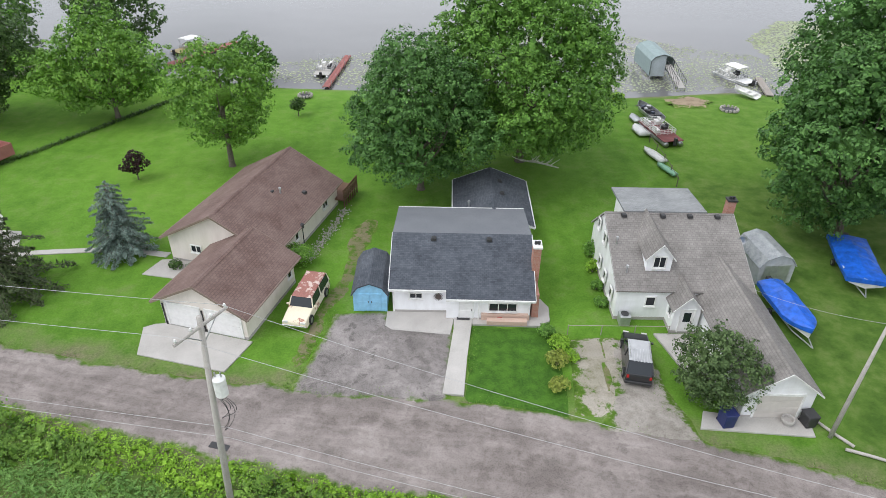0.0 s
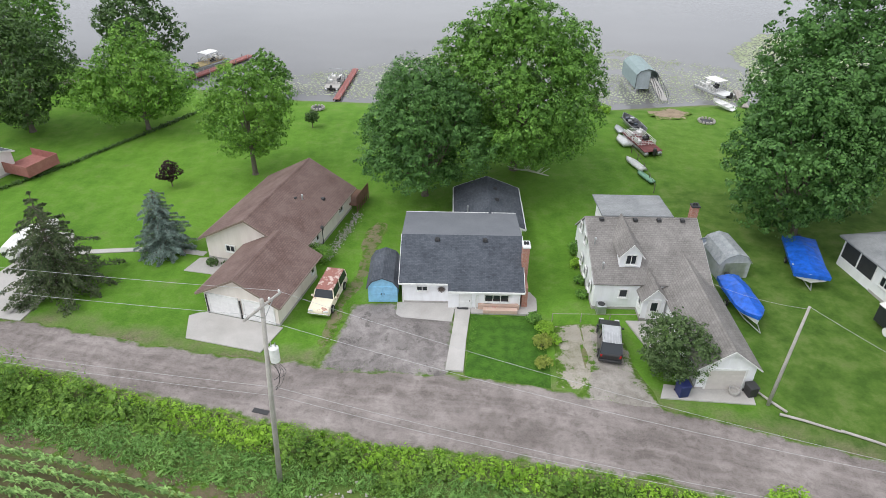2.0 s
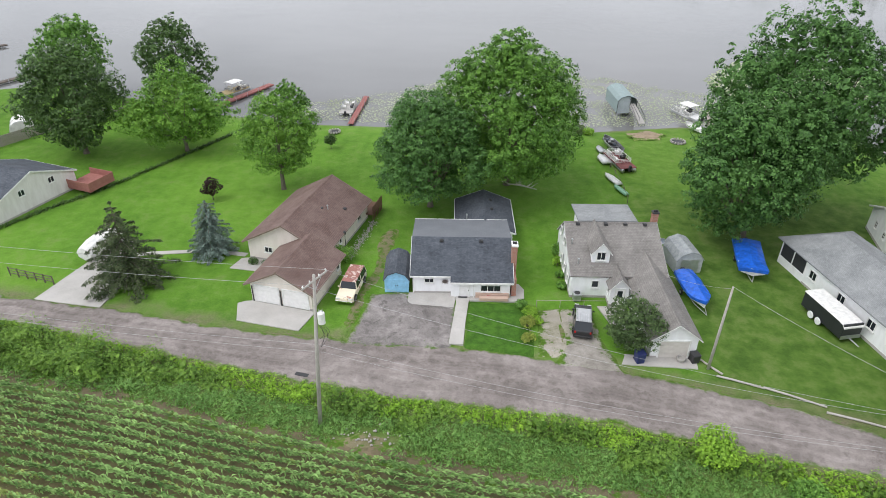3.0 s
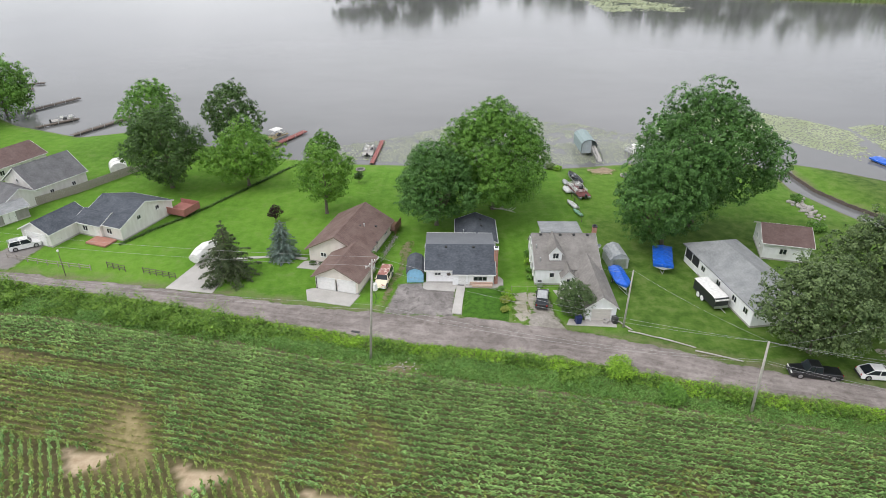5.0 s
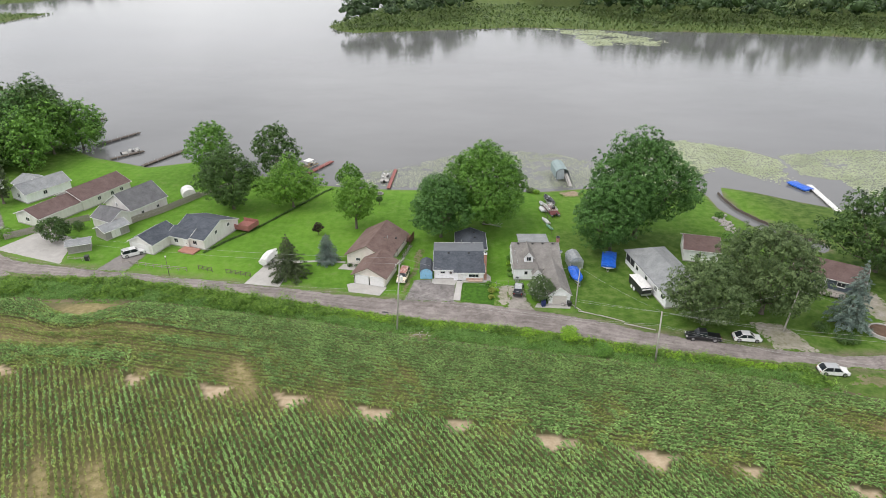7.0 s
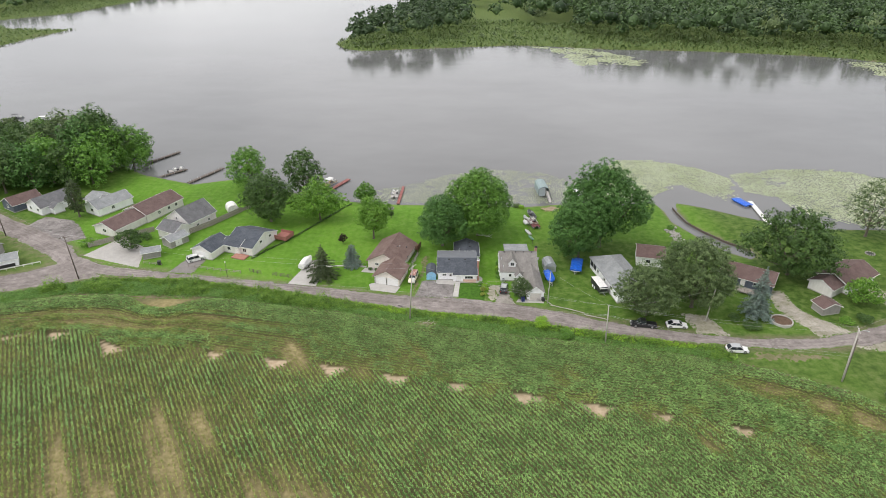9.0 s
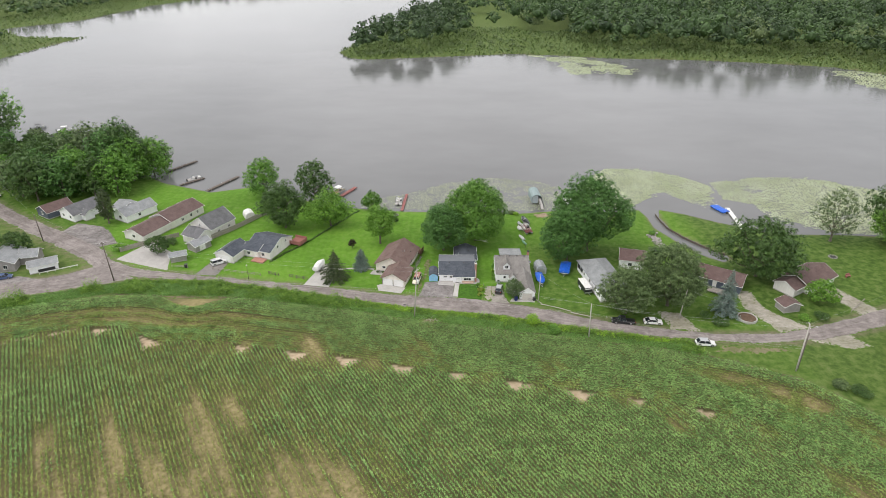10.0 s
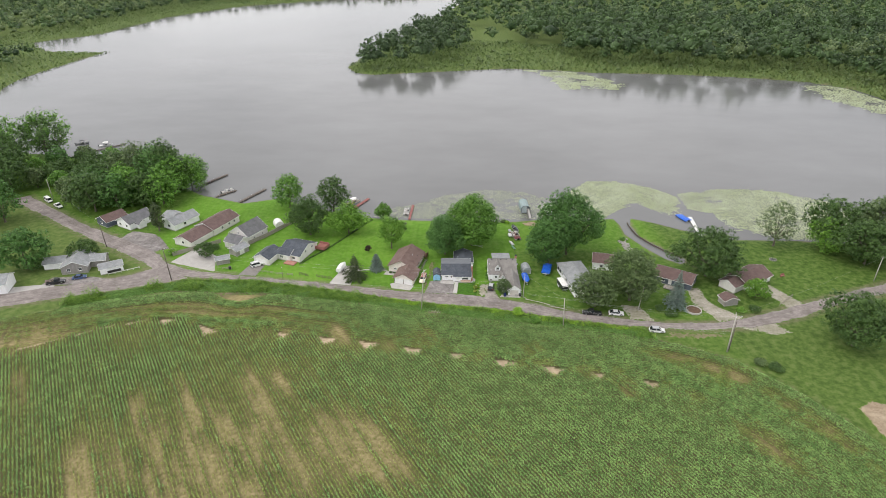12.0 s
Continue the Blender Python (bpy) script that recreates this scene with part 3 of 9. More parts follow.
def ribbon(name, left, right, z, material, label, category, step=0.7, across=10, ragged=0.35, crown=0.05, seed=1, kind="structure"):
    """A strip between two edges with ragged borders and a slight crown."""
    n = max(len(resample(left, step)), len(resample(right, step)))
    a, b = resample(left, step), resample(right, step)
    t = np.linspace(0, 1, n)
    a = np.stack([np.interp(t, np.linspace(0, 1, len(a)), a[:, k]) for k in (0, 1)], 1)
    b = np.stack([np.interp(t, np.linspace(0, 1, len(b)), b[:, k]) for k in (0, 1)], 1)
    w = (b - a) / (np.linalg.norm(b - a, axis=1, keepdims=True) + 1e-9)
    for line, sg, sd in ((a, -1, seed), (b, 1, seed + 5)):
        rough = (smooth_noise(line[:, 0], line[:, 1], 5.5, sd) - 0.5) * 2.4 * ragged + (smooth_noise(line[:, 0], line[:, 1], 1.3, sd + 2) - 0.5) * 1.6 * ragged
        line += w * (sg * rough)[:, None]
    s = np.linspace(0, 1, across + 1)
    pts = a[:, None] * (1 - s)[None, :, None] + b[:, None] * s[None, :, None]
    zz = z + crown * 4 * s * (1 - s) + (smooth_noise(pts[..., 0], pts[..., 1], 1.7, seed + 9) - 0.5) * 0.05
    zz[:, 0], zz[:, -1] = -0.06, -0.06
    v = np.concatenate([pts, zz[..., None]], -1)
    i = np.arange(n * (across + 1)).reshape(n, across + 1)
    q = np.stack([i[:-1, :-1], i[:-1, 1:], i[1:, 1:], i[1:, :-1]], -1).reshape(-1, 4)[:, ::-1]
    me = raw_mesh(name, v.reshape(-1, 3), q, material, True)
    uv = me.uv_layers.new(name="UVMap")
    u = np.broadcast_to((t * n * step)[:, None], zz.shape).ravel()
    vv = np.broadcast_to((s * 7.0)[None, :], zz.shape).ravel()
    li = q.ravel()
    uv.data.foreach_set("uv", np.stack([u[li], vv[li]], 1).astype(np.float32).ravel())
    e = np.minimum(s, 1 - s)[None, :] * np.linalg.norm(b - a, axis=1)[:, None]
    me.attributes.new("edge", "FLOAT", "POINT").data.foreach_set("value", e.astype(np.float32).ravel())
    return tagged(new(name, me), label, category, kind=kind)


ribbon("road", ROAD_N, ROAD_S, 0.03, M_ROAD, "rutted grey gravel lane with wet patches", "road", 0.4, 14, 0.55)
ribbon("road_west", ROAD_W_N, ROAD_W_S, 0.055, M_ROAD, "grey gravel side lane joining the main lane", "road", 0.5, 10, 0.5, seed=4)


def sheet(name, poly, z, material, label, category, cell=0.6, ragged=0.3, seed=2, kind="structure", lift=0.0):
    """A ground patch with a ragged border, cut from a fine grid."""
    p = np.asarray(poly, float)
    x0, y0, x1, y1 = *(p.min(0) - 1), *(p.max(0) + 1)
    ax, ay = np.meshgrid(np.arange(x0, x1, cell), np.arange(y0, y1, cell))
    d, ins = poly_dist(ax, ay, poly)
    sd = np.where(ins, d, -d) + (smooth_noise(ax, ay, 2.2, seed) - 0.5) * 2 * ragged
    zz = np.minimum(z, -0.05 + sd * 0.3) + (smooth_noise(ax, ay, 1.9, seed + 3) - 0.5) * lift
    i = np.arange(ax.size).reshape(ax.shape)
    q = np.stack([i[:-1, :-1], i[:-1, 1:], i[1:, 1:], i[1:, :-1]], -1)
    keep = (sd[:-1, :-1] > -0.6) & (sd[1:, 1:] > -0.6) & (sd[:-1, 1:] > -0.6) & (sd[1:, :-1] > -0.6)
    me = raw_mesh(name, np.stack([ax, ay, zz], -1).reshape(-1, 3), q[keep], material, True)
    me.attributes.new("edge", "FLOAT", "POINT").data.foreach_set("value", sd.astype(np.float32).ravel())
    return tagged(new(name, me), label, category, kind=kind)


sheet("gravel_driveway", [(-9.9, 28.6), (-8.2, 36.9), (-4.2, 37.2), (-4.2, 36.4), (0.75, 35.4), (0.2, 28.2)], 0.02, M_DRIVE, "wide parking area of grey crushed stone", "driveway", 0.4, 0.35)
sheet("dirt_driveway", [(8.3, 27.6), (8.9, 34.6), (12.3, 34.6), (12.2, 31.0), (11.8, 27.6)], 0.01, M_DIRT, "pale dirt driveway worn through the grass", "driveway", 0.35, 0.35, 6)
sheet("gravel_track", [(9.6, 25.6), (10.9, 29.2), (12.0, 34.6), (14.2, 34.4), (14.3, 30.2), (15.6, 25.0)], 0.02, M_TRACK, "pale grey gravel track under a parked car", "driveway", 0.35, 0.45, 43)
sheet("thin_turf", [(10.3, 29.4), (10.7, 34.4), (11.4, 34.5), (11.0, 29.2)], 0.02, M_WORN, "thin worn turf between two wheel tracks", "driveway", 0.35, 0.3, 44)
sheet("paved_driveway", [(-75.9, 40.4), (-69.0, 39.8), (-67.4, 50.0), (-72.8, 50.5)], 0.02, M_ROAD2, "grey paved driveway beside a white house", "driveway", 0.5, 0.1, 7)
sheet("gravel_turnout", [(-131, 66), (-128, 76), (-118, 73.5), (-113, 68.5), (-107, 60.5), (-116, 56)], 0.02, M_DRIVE, "grey gravel parking spot beside the lane", "driveway", 0.6, 0.4, 8)
sheet("light_driveway", [(-103, 50), (-97, 62), (-88, 55), (-84.5, 43)], 0.02, M_CONC_OLD, "pale concrete driveway at the road junction", "driveway", 0.5, 0.1, 9)
sheet("east_driveway", [(55.6, 13), (54.5, 22), (60.5, 21), (63.5, 12)], 0.02, M_DIRT, "pale gravel driveway under a large tree", "driveway", 0.6, 0.5, 10)
sheet("gravel_lane", [(83, 12), (78, 24), (80, 33), (84, 32.5), (84, 24), (92, 14)], 0.02, M_DIRT, "pale gravel drive beside a spruce", "driveway", 0.6, 0.4, 11)
sheet("short_driveway", [(108, 20), (104, 33), (109, 35), (115, 22)], 0.02, M_DIRT, "pale gravel driveway off the lane", "driveway", 0.6, 0.3, 12)
sheet("field_access", [(88, 9), (97, 5), (103, 6.5), (99, 13)], 0.02, M_DIRT, "pale gravel apron on the field side", "driveway", 0.6, 0.4, 13)
sheet("yard_gravel", [(-141, 33), (-140, 39), (-126, 39.5), (-119, 38), (-121, 34)], 0.02, M_DRIVE, "gravel yard with parked vehicles", "driveway", 0.6, 0.4, 14)
sheet("parking_pad", [(-152, 25), (-150, 32), (-137, 34.5), (-134.5, 30.5)], 0.04, M_CONC_OLD, "pale concrete parking pad beside the lane", "driveway", 0.6, 0.05, 15)
sheet("soil_bank", [(104, -38), (103.5, -27), (109, -24), (120, -30), (118, -48)], 0.04, M_SOIL, "bare tan soil at the edge of the grass", "soil", 0.7, 0.6, 16)
sheet("dirt_strip", [(63, 4.0), (66, 6.2), (80, 6.0), (82, 4.6), (74, 3.4)], -0.02, M_WORN, "worn dirt strip along the road verge", "soil", 0.6, 0.8, 17)
sheet("sand_path", [(29, 84.5), (33, 85.6), (35.5, 84.2), (34, 81.4), (30, 81.2)], 0.0, M_SOIL, "bare sandy patch on the shore", "soil", 0.6, 0.7, 18)


def lush_material():
    m, nd, ln, b = nodes_of("lush_grass")
    o = coords(nd, ln)
    mid, fine = noise_tex(nd, ln, o, 1.1, 5.0, 0.65), noise_tex(nd, ln, o, 9.0, 4.0, 0.7)
    col = ramp(nd, ln, mid, [(0.4, (0.030, 0.085, 0.010)), (0.6, (0.07, 0.165, 0.018))])
    col = blend(nd, ln, 0.35, col, ramp(nd, ln, fine, [(0.3, (0.015, 0.045, 0.006)), (0.7, (0.10, 0.22, 0.03))]))
    ln.new(col, b.inputs["Base Color"])
    b.inputs["Roughness"].default_value, b.inputs["Specular IOR Level"].default_value = 0.9, 0.15
    bumped(nd, ln, b, fine, 0.6, 0.06)
    return m


sheet("front_lawn", [(1.45, 28.6), (2.1, 35.8), (7.0, 35.7), (8.2, 35.0), (7.6, 27.2)], 0.0, lush_material(), "lush dark green front lawn beside the walk", "lawn", 0.4, 0.25, 19)


# ---- trees ----
def grow(name, x, y, h, wide, leaf, label, seed, base=None, deep=None, size=0.42, n=9000, lobes=26, trunk=None, off=(0, 0), z=None, category="tree", flat=1.0, drip=0.0, solid=0.27):
    """A broadleaf tree: tapered trunk and limbs, and a crown of leaves gathered in uneven lobes."""
    rng = np.random.RandomState(seed)
    n = int(n * (1.35 if n > 20000 else 0.8))
    base = h * 0.10 if base is None else base
    z = float(height(np.array([x]), np.array([y]))[0]) - 0.1 if z is None else z
    t = thing(name, x, y, z, 0, label, category)
    r, rz = wide / 2, (h - base) / 2
    cz = base + rz
    lobes = int(lobes * 1.5)
    k = np.arange(lobes) + 0.5
    phi, cost = k * 2.39996 + rng.uniform(0, 0.9, lobes), np.clip(1 - 1.9 * k / lobes + rng.uniform(-0.08, 0.08, lobes), -1, 1)
    sint = np.sqrt(1 - cost * cost)
    rad = rng.uniform(0.56, 0.92, lobes) * (1 + 0.15 * np.sin(phi * 2 + seed) + 0.11 * np.sin(phi * 3 + 2 * seed))
    # the lobes gather on a few great boughs, with hollows between them
    if lobes > 44:
        i = np.arange(9) + 0.5
        ba, bz = i * 2.39996 + seed, 1 - 1.6 * i / 9
        ax = np.stack([np.cos(ba) * np.sqrt(1 - bz ** 2), np.sin(ba) * np.sqrt(1 - bz ** 2), bz], 1) + rng.normal(0, 0.16, (9, 3))
        ax /= np.linalg.norm(ax, axis=1, keepdims=True)
        best = (np.stack([np.cos(phi) * sint, np.sin(phi) * sint, cost], 1) @ ax.T).max(1)
        rad *= 1.10 - 0.42 * np.clip((0.95 - best) / 0.22, 0, 1)
    taper = np.where(cost > 0, 1 - 0.22 * cost * flat, 1.0)
    lc = np.stack([np.cos(phi) * sint * r * rad * taper + off[0], np.sin(phi) * sint * r * rad * taper + off[1], cz + cost * rz * rng.uniform(0.62, 0.94, lobes)], 1)
    lr = rng.uniform(0.17, 0.36, lobes) * min(r, rz * 1.15) * (26 / lobes) ** 0.22
    bm = bmesh.new()
    tr = trunk or 0.021 * h + 0.03
    fork = Vector((off[0] * 0.4, off[1] * 0.4, base + rz * 0.45))
    tube(bm, [(0, 0, -0.1), (0, 0, 0.35), (off[0] * 0.1, off[1] * 0.1, base * 0.7), fork], [tr * 1.5, tr * 1.05, tr * 0.9, tr * 0.6], 9)
    for i in range(0, lobes, 4):
        s = Vector((0, 0, base * 0.8)).lerp(fork, rng.uniform(0.1, 1.0))
        e = Vector(lc[i])
        mid = s.lerp(e, 0.5) + Vector((0, 0, -0.10 * (e - s).length))
        tube(bm, [s, mid, e], [tr * 0.42, tr * 0.28, tr * 0.08], 5)
    part("trunk", bm, M_BARK, t, "grey-brown bark")
    # tufts of leaves stand on the lobes, over a dim mass of inner foliage
    mid, span = np.array([off[0], off[1], cz]), np.array([r, r, rz])
    cr = min(size * 2.5, 0.6 * float(lr.mean()))
    c, d = tufts(lc, lr, mid, span, cr, rng)
    per = int(np.clip(n / max(len(c), 1), 8, 34))
    p, nn = tuft_leaves(c, d, cr, per, rng)
    if drip:
        m = int(n * 0.5)
        pick = rng.randint(0, lobes, m)
        a = rng.uniform(0, 2 * math.pi, m)
        q = lc[pick] + np.stack([np.cos(a) * lr[pick], np.sin(a) * lr[pick], -rng.uniform(0, drip, m)], 1)
        q[:, 2] = np.maximum(q[:, 2], 0.3)
        p, nn = np.concatenate([p, q]), np.concatenate([nn, np.stack([np.cos(a), np.sin(a), a * 0 + 0.2], 1)])
    # coarse dim foliage inside the lobes
    sizes = np.full(len(p), size * 1.06)
    if solid:
        k = 60 if n > 20000 else 26
        q = rng.normal(0, 1, (lobes * k, 3))
        q *= (rng.uniform(0.2, 0.82, lobes * k) / np.linalg.norm(q, axis=1))[:, None]
        p, nn = np.concatenate([p, np.repeat(lc, k, 0) + q * np.repeat(lr, k)[:, None]]), np.concatenate([nn, q + np.array([0, 0, 0.3])])
        sizes = np.concatenate([sizes, np.repeat(lr * (0.34 if n > 20000 else 0.5), k)])
    v, f = leaf_quads(p, nn, sizes, rng, 0.15, 0.62, 0.36)
    put_crown(t, v, f, leaf, mid[None], span[None] * solid, rng)
    return t


def tufts(lc, lr, mid, span, cr, rng):
    """Centres and outward ways of the leaf tufts on the free outside of the lobes."""
    cs, ds = [], []
    for j in range(len(lc)):
        k = max(7, int(4.6 * (lr[j] / cr) ** 2))
        i = np.arange(k) + 0.5
        cost, a = 1 - 2 * i / k, i * 2.39996 + rng.uniform(0, 6.28)
        q = np.stack([np.cos(a) * np.sqrt(1 - cost ** 2), np.sin(a) * np.sqrt(1 - cost ** 2), cost], 1) + rng.normal(0, 0.16, (k, 3))
        q /= np.linalg.norm(q, axis=1, keepdims=True)
        c = lc[j] + q * lr[j] * rng.uniform(0.78, 1.12, (k, 1))
        out = (c - mid) / span
        reach = np.linalg.norm(out, axis=1)
        free = (reach > 0.5) & ((q * out).sum(1) / (reach + 1e-6) > -0.25) & (rng.rand(k) < 0.93)
        for m in range(len(lc)):
            if m != j:
                free &= np.linalg.norm(c - lc[m], axis=1) > lr[m] * 0.74
        cs.append(c[free])
        ds.append(q[free])
    return np.concatenate(cs), np.concatenate(ds)


def tuft_leaves(c, d, cr, per, rng):
    """Leaves over the outer face of each tuft, like the tiles of a small dome."""
    n = len(c) * per
    own = np.repeat(d * 0.8 + np.array([0, 0, 0.42]), per, 0) + rng.normal(0, 0.55, (n, 3))
    own /= np.linalg.norm(own, axis=1, keepdims=True)
    big = np.repeat(cr * rng.uniform(0.6, 1.4, len(c)), per)
    p = np.repeat(c, per, 0) + own * (big * rng.uniform(0.45, 1.12, n))[:, None] * np.array([1.15, 1.15, 0.8])
    return p, own + np.array([0, 0, 0.25])


def put_crown(t, v, f, leaf, lc, lr, rng):
    """Joins the leaves with a rough inner mass, in one crown."""
    k = len(lc)
    cv = (ICO_V[None] * rng.uniform(0.72, 1.0, (k, len(ICO_V), 1)) * lr[:, None] + lc[:, None]).reshape(-1, 3)
    cf = (ICO_F[None] + (np.arange(k) * len(ICO_V))[:, None, None]).reshape(-1, 3) + len(v)
    me = bpy.data.meshes.new("crown")
    me.from_pydata(np.concatenate([v, cv]).tolist(), [], f.tolist() + cf.tolist())
    me.materials.append(leaf)
    me.polygons.foreach_set("use_smooth", np.arange(len(me.polygons)) >= len(f))
    ob = new("crown", me)
    ob.parent = t
    return ob


ico = bmesh.new()
bmesh.ops.create_icosphere(ico, subdivisions=2, radius=1.0)
ico.verts.ensure_lookup_table()
ICO_V = np.array([v.co[:] for v in ico.verts])
ICO_F = np.array([[v.index for v in f.verts] for f in ico.faces])
ico.free()


def conifer(name, x, y, h, wide, leaf, label, seed, tiers=16, n=7000, size=0.34, ragged=0.25, full=0.85):
    """A spruce: a straight trunk and tiers of drooping boughs set with needles."""
    rng = np.random.RandomState(seed)
    t = thing(name, x, y, -0.1, 0, label, "tree")
    bm = bmesh.new()
    tube(bm, [(0, 0, -0.1), (0, 0, h * 0.5), (0, 0, h * 0.98)], [0.02 * h, 0.013 * h, 0.02], 8)
    cs, ns = [], []
    for k in range(tiers):
        f = k / (tiers - 1)
        zt, rr = h * (0.10 + 0.88 * f), wide / 2 * (1 - f) ** full + 0.12
        boughs = max(5, int(13 * (1 - f * 0.6)))
        for j in range(boughs):
            a = j * 2 * math.pi / boughs + k * 1.3 + rng.uniform(-0.2, 0.2)
            ln_ = rr * (rng.uniform(1 - ragged * 1.5, 1 + ragged * 0.6) + (ragged * 0.5 if (j + k) % 3 == 0 else 0))
            end = Vector((math.cos(a) * ln_, math.sin(a) * ln_, zt - ln_ * 0.22))
            tube(bm, [(0, 0, zt), end * 0.5 + Vector((0, 0, zt * 0.5 + 0.05 * ln_)), end], [0.035, 0.025, 0.01], 4, False)
            m = max(8, int(n * (ln_ / (wide * tiers * 2.4))))
            u = rng.uniform(0.08, 1.0, m) ** 0.7
            side = rng.normal(0, 0.11 * ln_ + 0.05, m) * (1.25 - u)
            px = np.cos(a) * ln_ * u - np.sin(a) * side
            py = np.sin(a) * ln_ * u + np.cos(a) * side
            cs.append(np.stack([px, py, zt - 0.22 * ln_ * u + 0.1 * ln_ * u * (1 - u) * 2 + rng.uniform(-0.12, 0.05, m)], 1))
            ns.append(np.stack([np.full(m, math.cos(a) * 0.5), np.full(m, math.sin(a) * 0.5), np.full(m, 0.9)], 1))
    part("trunk", bm, M_BARK, t, "dark scaly bark")
    v, f = leaf_quads(np.concatenate(cs), np.concatenate(ns), size, rng, 0.35, 0.35)
    ob = new("crown", raw_mesh("crown", v, f, leaf))
    ob.parent = t
    return t


grow("maple_tree", -2.7, 57.0, 15.0, 15.0, M_MAPLE, "dense dark green maple behind the dark-roofed house", 11, size=0.25, n=40000, lobes=46)
grow("maple_tree", 7.8, 64.0, 19.4, 21.0, M_MAPLE2, "large spreading maple with layered green foliage", 12, size=0.27, n=56000, lobes=60)
grow("shade_tree", -23.0, 61.5, 13.0, 10.2, M_LIME, "round bright green tree on the open lawn", 13, base=2.8, size=0.26, n=22000, lobes=32)
grow("shade_tree", -41.0, 74.5, 12.6, 13.4, M_LIME, "bright green tree with a rounded crown on the lawn", 14, size=0.31, n=22000, lobes=34)
grow("shade_tree", -56.0, 73.0, 16.0, 14.0, M_OAK, "tall dark green tree on the lawn", 15, size=0.35, n=24000, lobes=38)
grow("shade_tree", -50.5, 97.0, 16.0, 12.5, M_OAK, "dark green tree at the lake shore", 16, size=0.46, n=9000)
grow("shade_tree", -70.0, 100.0, 14.5, 13.0, M_MAPLE2, "green tree standing at the water's edge", 17, size=0.46, n=8000)
grow("shade_tree", -28.5, 90.0, 6.6, 6.6, M_MAPLE2, "small light green tree on the shore", 18, size=0.42, n=4500, lobes=18)
grow("oak_tree", 35.0, 49.0, 16.5, 15.5, M_MAPLE, "big oak with dense dark foliage beside a covered boat", 19, size=0.30, n=34000, lobes=48, off=(-1.5, 0))
grow("oak_tree", 42.4, 57.0, 23.8, 22.0, M_MAPLE, "tall broad oak with dark green foliage", 20, size=0.33, n=42000, lobes=60)
grow("oak_tree", 45.8, 21.0, 13.0, 13.0, M_SILVER, "roadside tree with loose leafy branches", 21, base=0.9, size=0.30, n=22000, lobes=34)
grow("oak_tree", 58.0, 24.8, 18.6, 16.6, M_SILVER, "large grey-green tree overhanging the lane", 22, base=1.2, size=0.33, n=34000, lobes=50)
grow("shrub_tree", 16.7, 28.9, 5.5, 5.2, M_SHRUB, "small dense tree in front of the white garage", 23, base=0.6, size=0.16, n=21000, lobes=26, trunk=0.12)
conifer("spruce_tree", -34.0, 38.6, 9.8, 8.8, M_NEEDLE, "dark ragged spruce beside a pale driveway", 24, 13, 12000, 0.34, 0.42)
conifer("blue_spruce_tree", -27.1, 44.6, 6.9, 5.0, M_BLUENEEDLE, "compact blue-grey spruce on the lawn", 25, 17, 17000, 0.20, 0.26, 0.48)
grow("plum_tree", -31.6, 58.0, 2.9, 2.1, M_PURPLE, "small dark purple ornamental tree", 26, base=0.9, size=0.2, n=2200, lobes=12, trunk=0.06)
grow("sapling", -18.9, 76.0, 2.3, 1.8, M_OAK, "small round sapling with a dark crown", 27, base=0.9, size=0.2, n=1600, lobes=10, trunk=0.05)
grow("oak_tree", 89.0, 41.0, 17.5, 22.0, M_OAK, "broad green tree between two brown-roofed houses", 28, size=0.48, n=15000, lobes=42)
grow("oak_tree", 117.5, 0.0, 17.5, 18.0, M_OAK, "large dark tree in the grass by the lane", 29, size=0.42, n=14000, lobes=36)
conifer("spruce_tree", 71.6, 20.4, 14.0, 8.0, M_BLUENEEDLE, "tall grey-blue spruce beside a round planter", 30, 20, 8000, 0.42, 0.25)
grow("bare_tree", 123.6, 64.5, 18.0, 14.0, M_SILVER, "sparse half-dead tree at the lake shore", 31, size=0.42, n=6500, lobes=26, solid=0.0)
grow("oak_tree", 146.0, 66.0, 19.0, 20.0, M_OAK, "dark tree on the shore", 32, size=0.6, n=9000, lobes=30)
grow("oak_tree", 163.0, 64.0, 20.0, 19.0, M_SILVER, "grey-green tree on the shore", 33, size=0.6, n=9000, lobes=30)
grow("oak_tree", 150.0, 50.0, 17.0, 20.0, M_OAK, "dark spreading tree beside the lane", 34, size=0.6, n=9000, lobes=30)
grow("oak_tree", 140.5, 60.0, 13.0, 12.0, M_LIME, "light green tree in front of darker ones", 35, size=0.5, n=6000, lobes=24)
grow("willow_tree", -121.0, 124.0, 16.0, 15.0, M_MAPLE2, "weeping willow trailing to the shore", 36, size=0.55, n=8000, lobes=26, drip=7.0)
grow("shrub_tree", 100.5, 27.0, 6.0, 9.0, M_LIME, "low spreading tree over a small shed", 37, base=0.8, size=0.4, n=4500, lobes=20)
grow("oak_tree", -152.0, 45.0, 15.0, 17.0, M_MAPLE, "large dark round tree beside the lane", 38, size=0.55, n=9000, lobes=30)
grow("shade_tree", -135.0, 52.5, 7.5, 10.0, M_OAK, "low dark tree beside a grey house", 39, base=0.8, size=0.45, n=5000, lobes=22)
grow("shade_tree", -91.0, 54.0, 6.0, 6.6, M_OAK, "small dark tree beside a concrete drive", 40, base=0.8, size=0.38, n=4000, lobes=20)
grow("cypress_tree", -117.2, 76.0, 13.0, 5.4, M_NEEDLE, "narrow dark evergreen between two houses", 41, base=0.4, size=0.4, n=5000, lobes=26)
grow("shore_tree", -131.0, 121.0, 23.0, 19.0, M_OAK, "tall dark tree beside the willow", 42, base=1.5, size=0.6, n=9000, lobes=30)


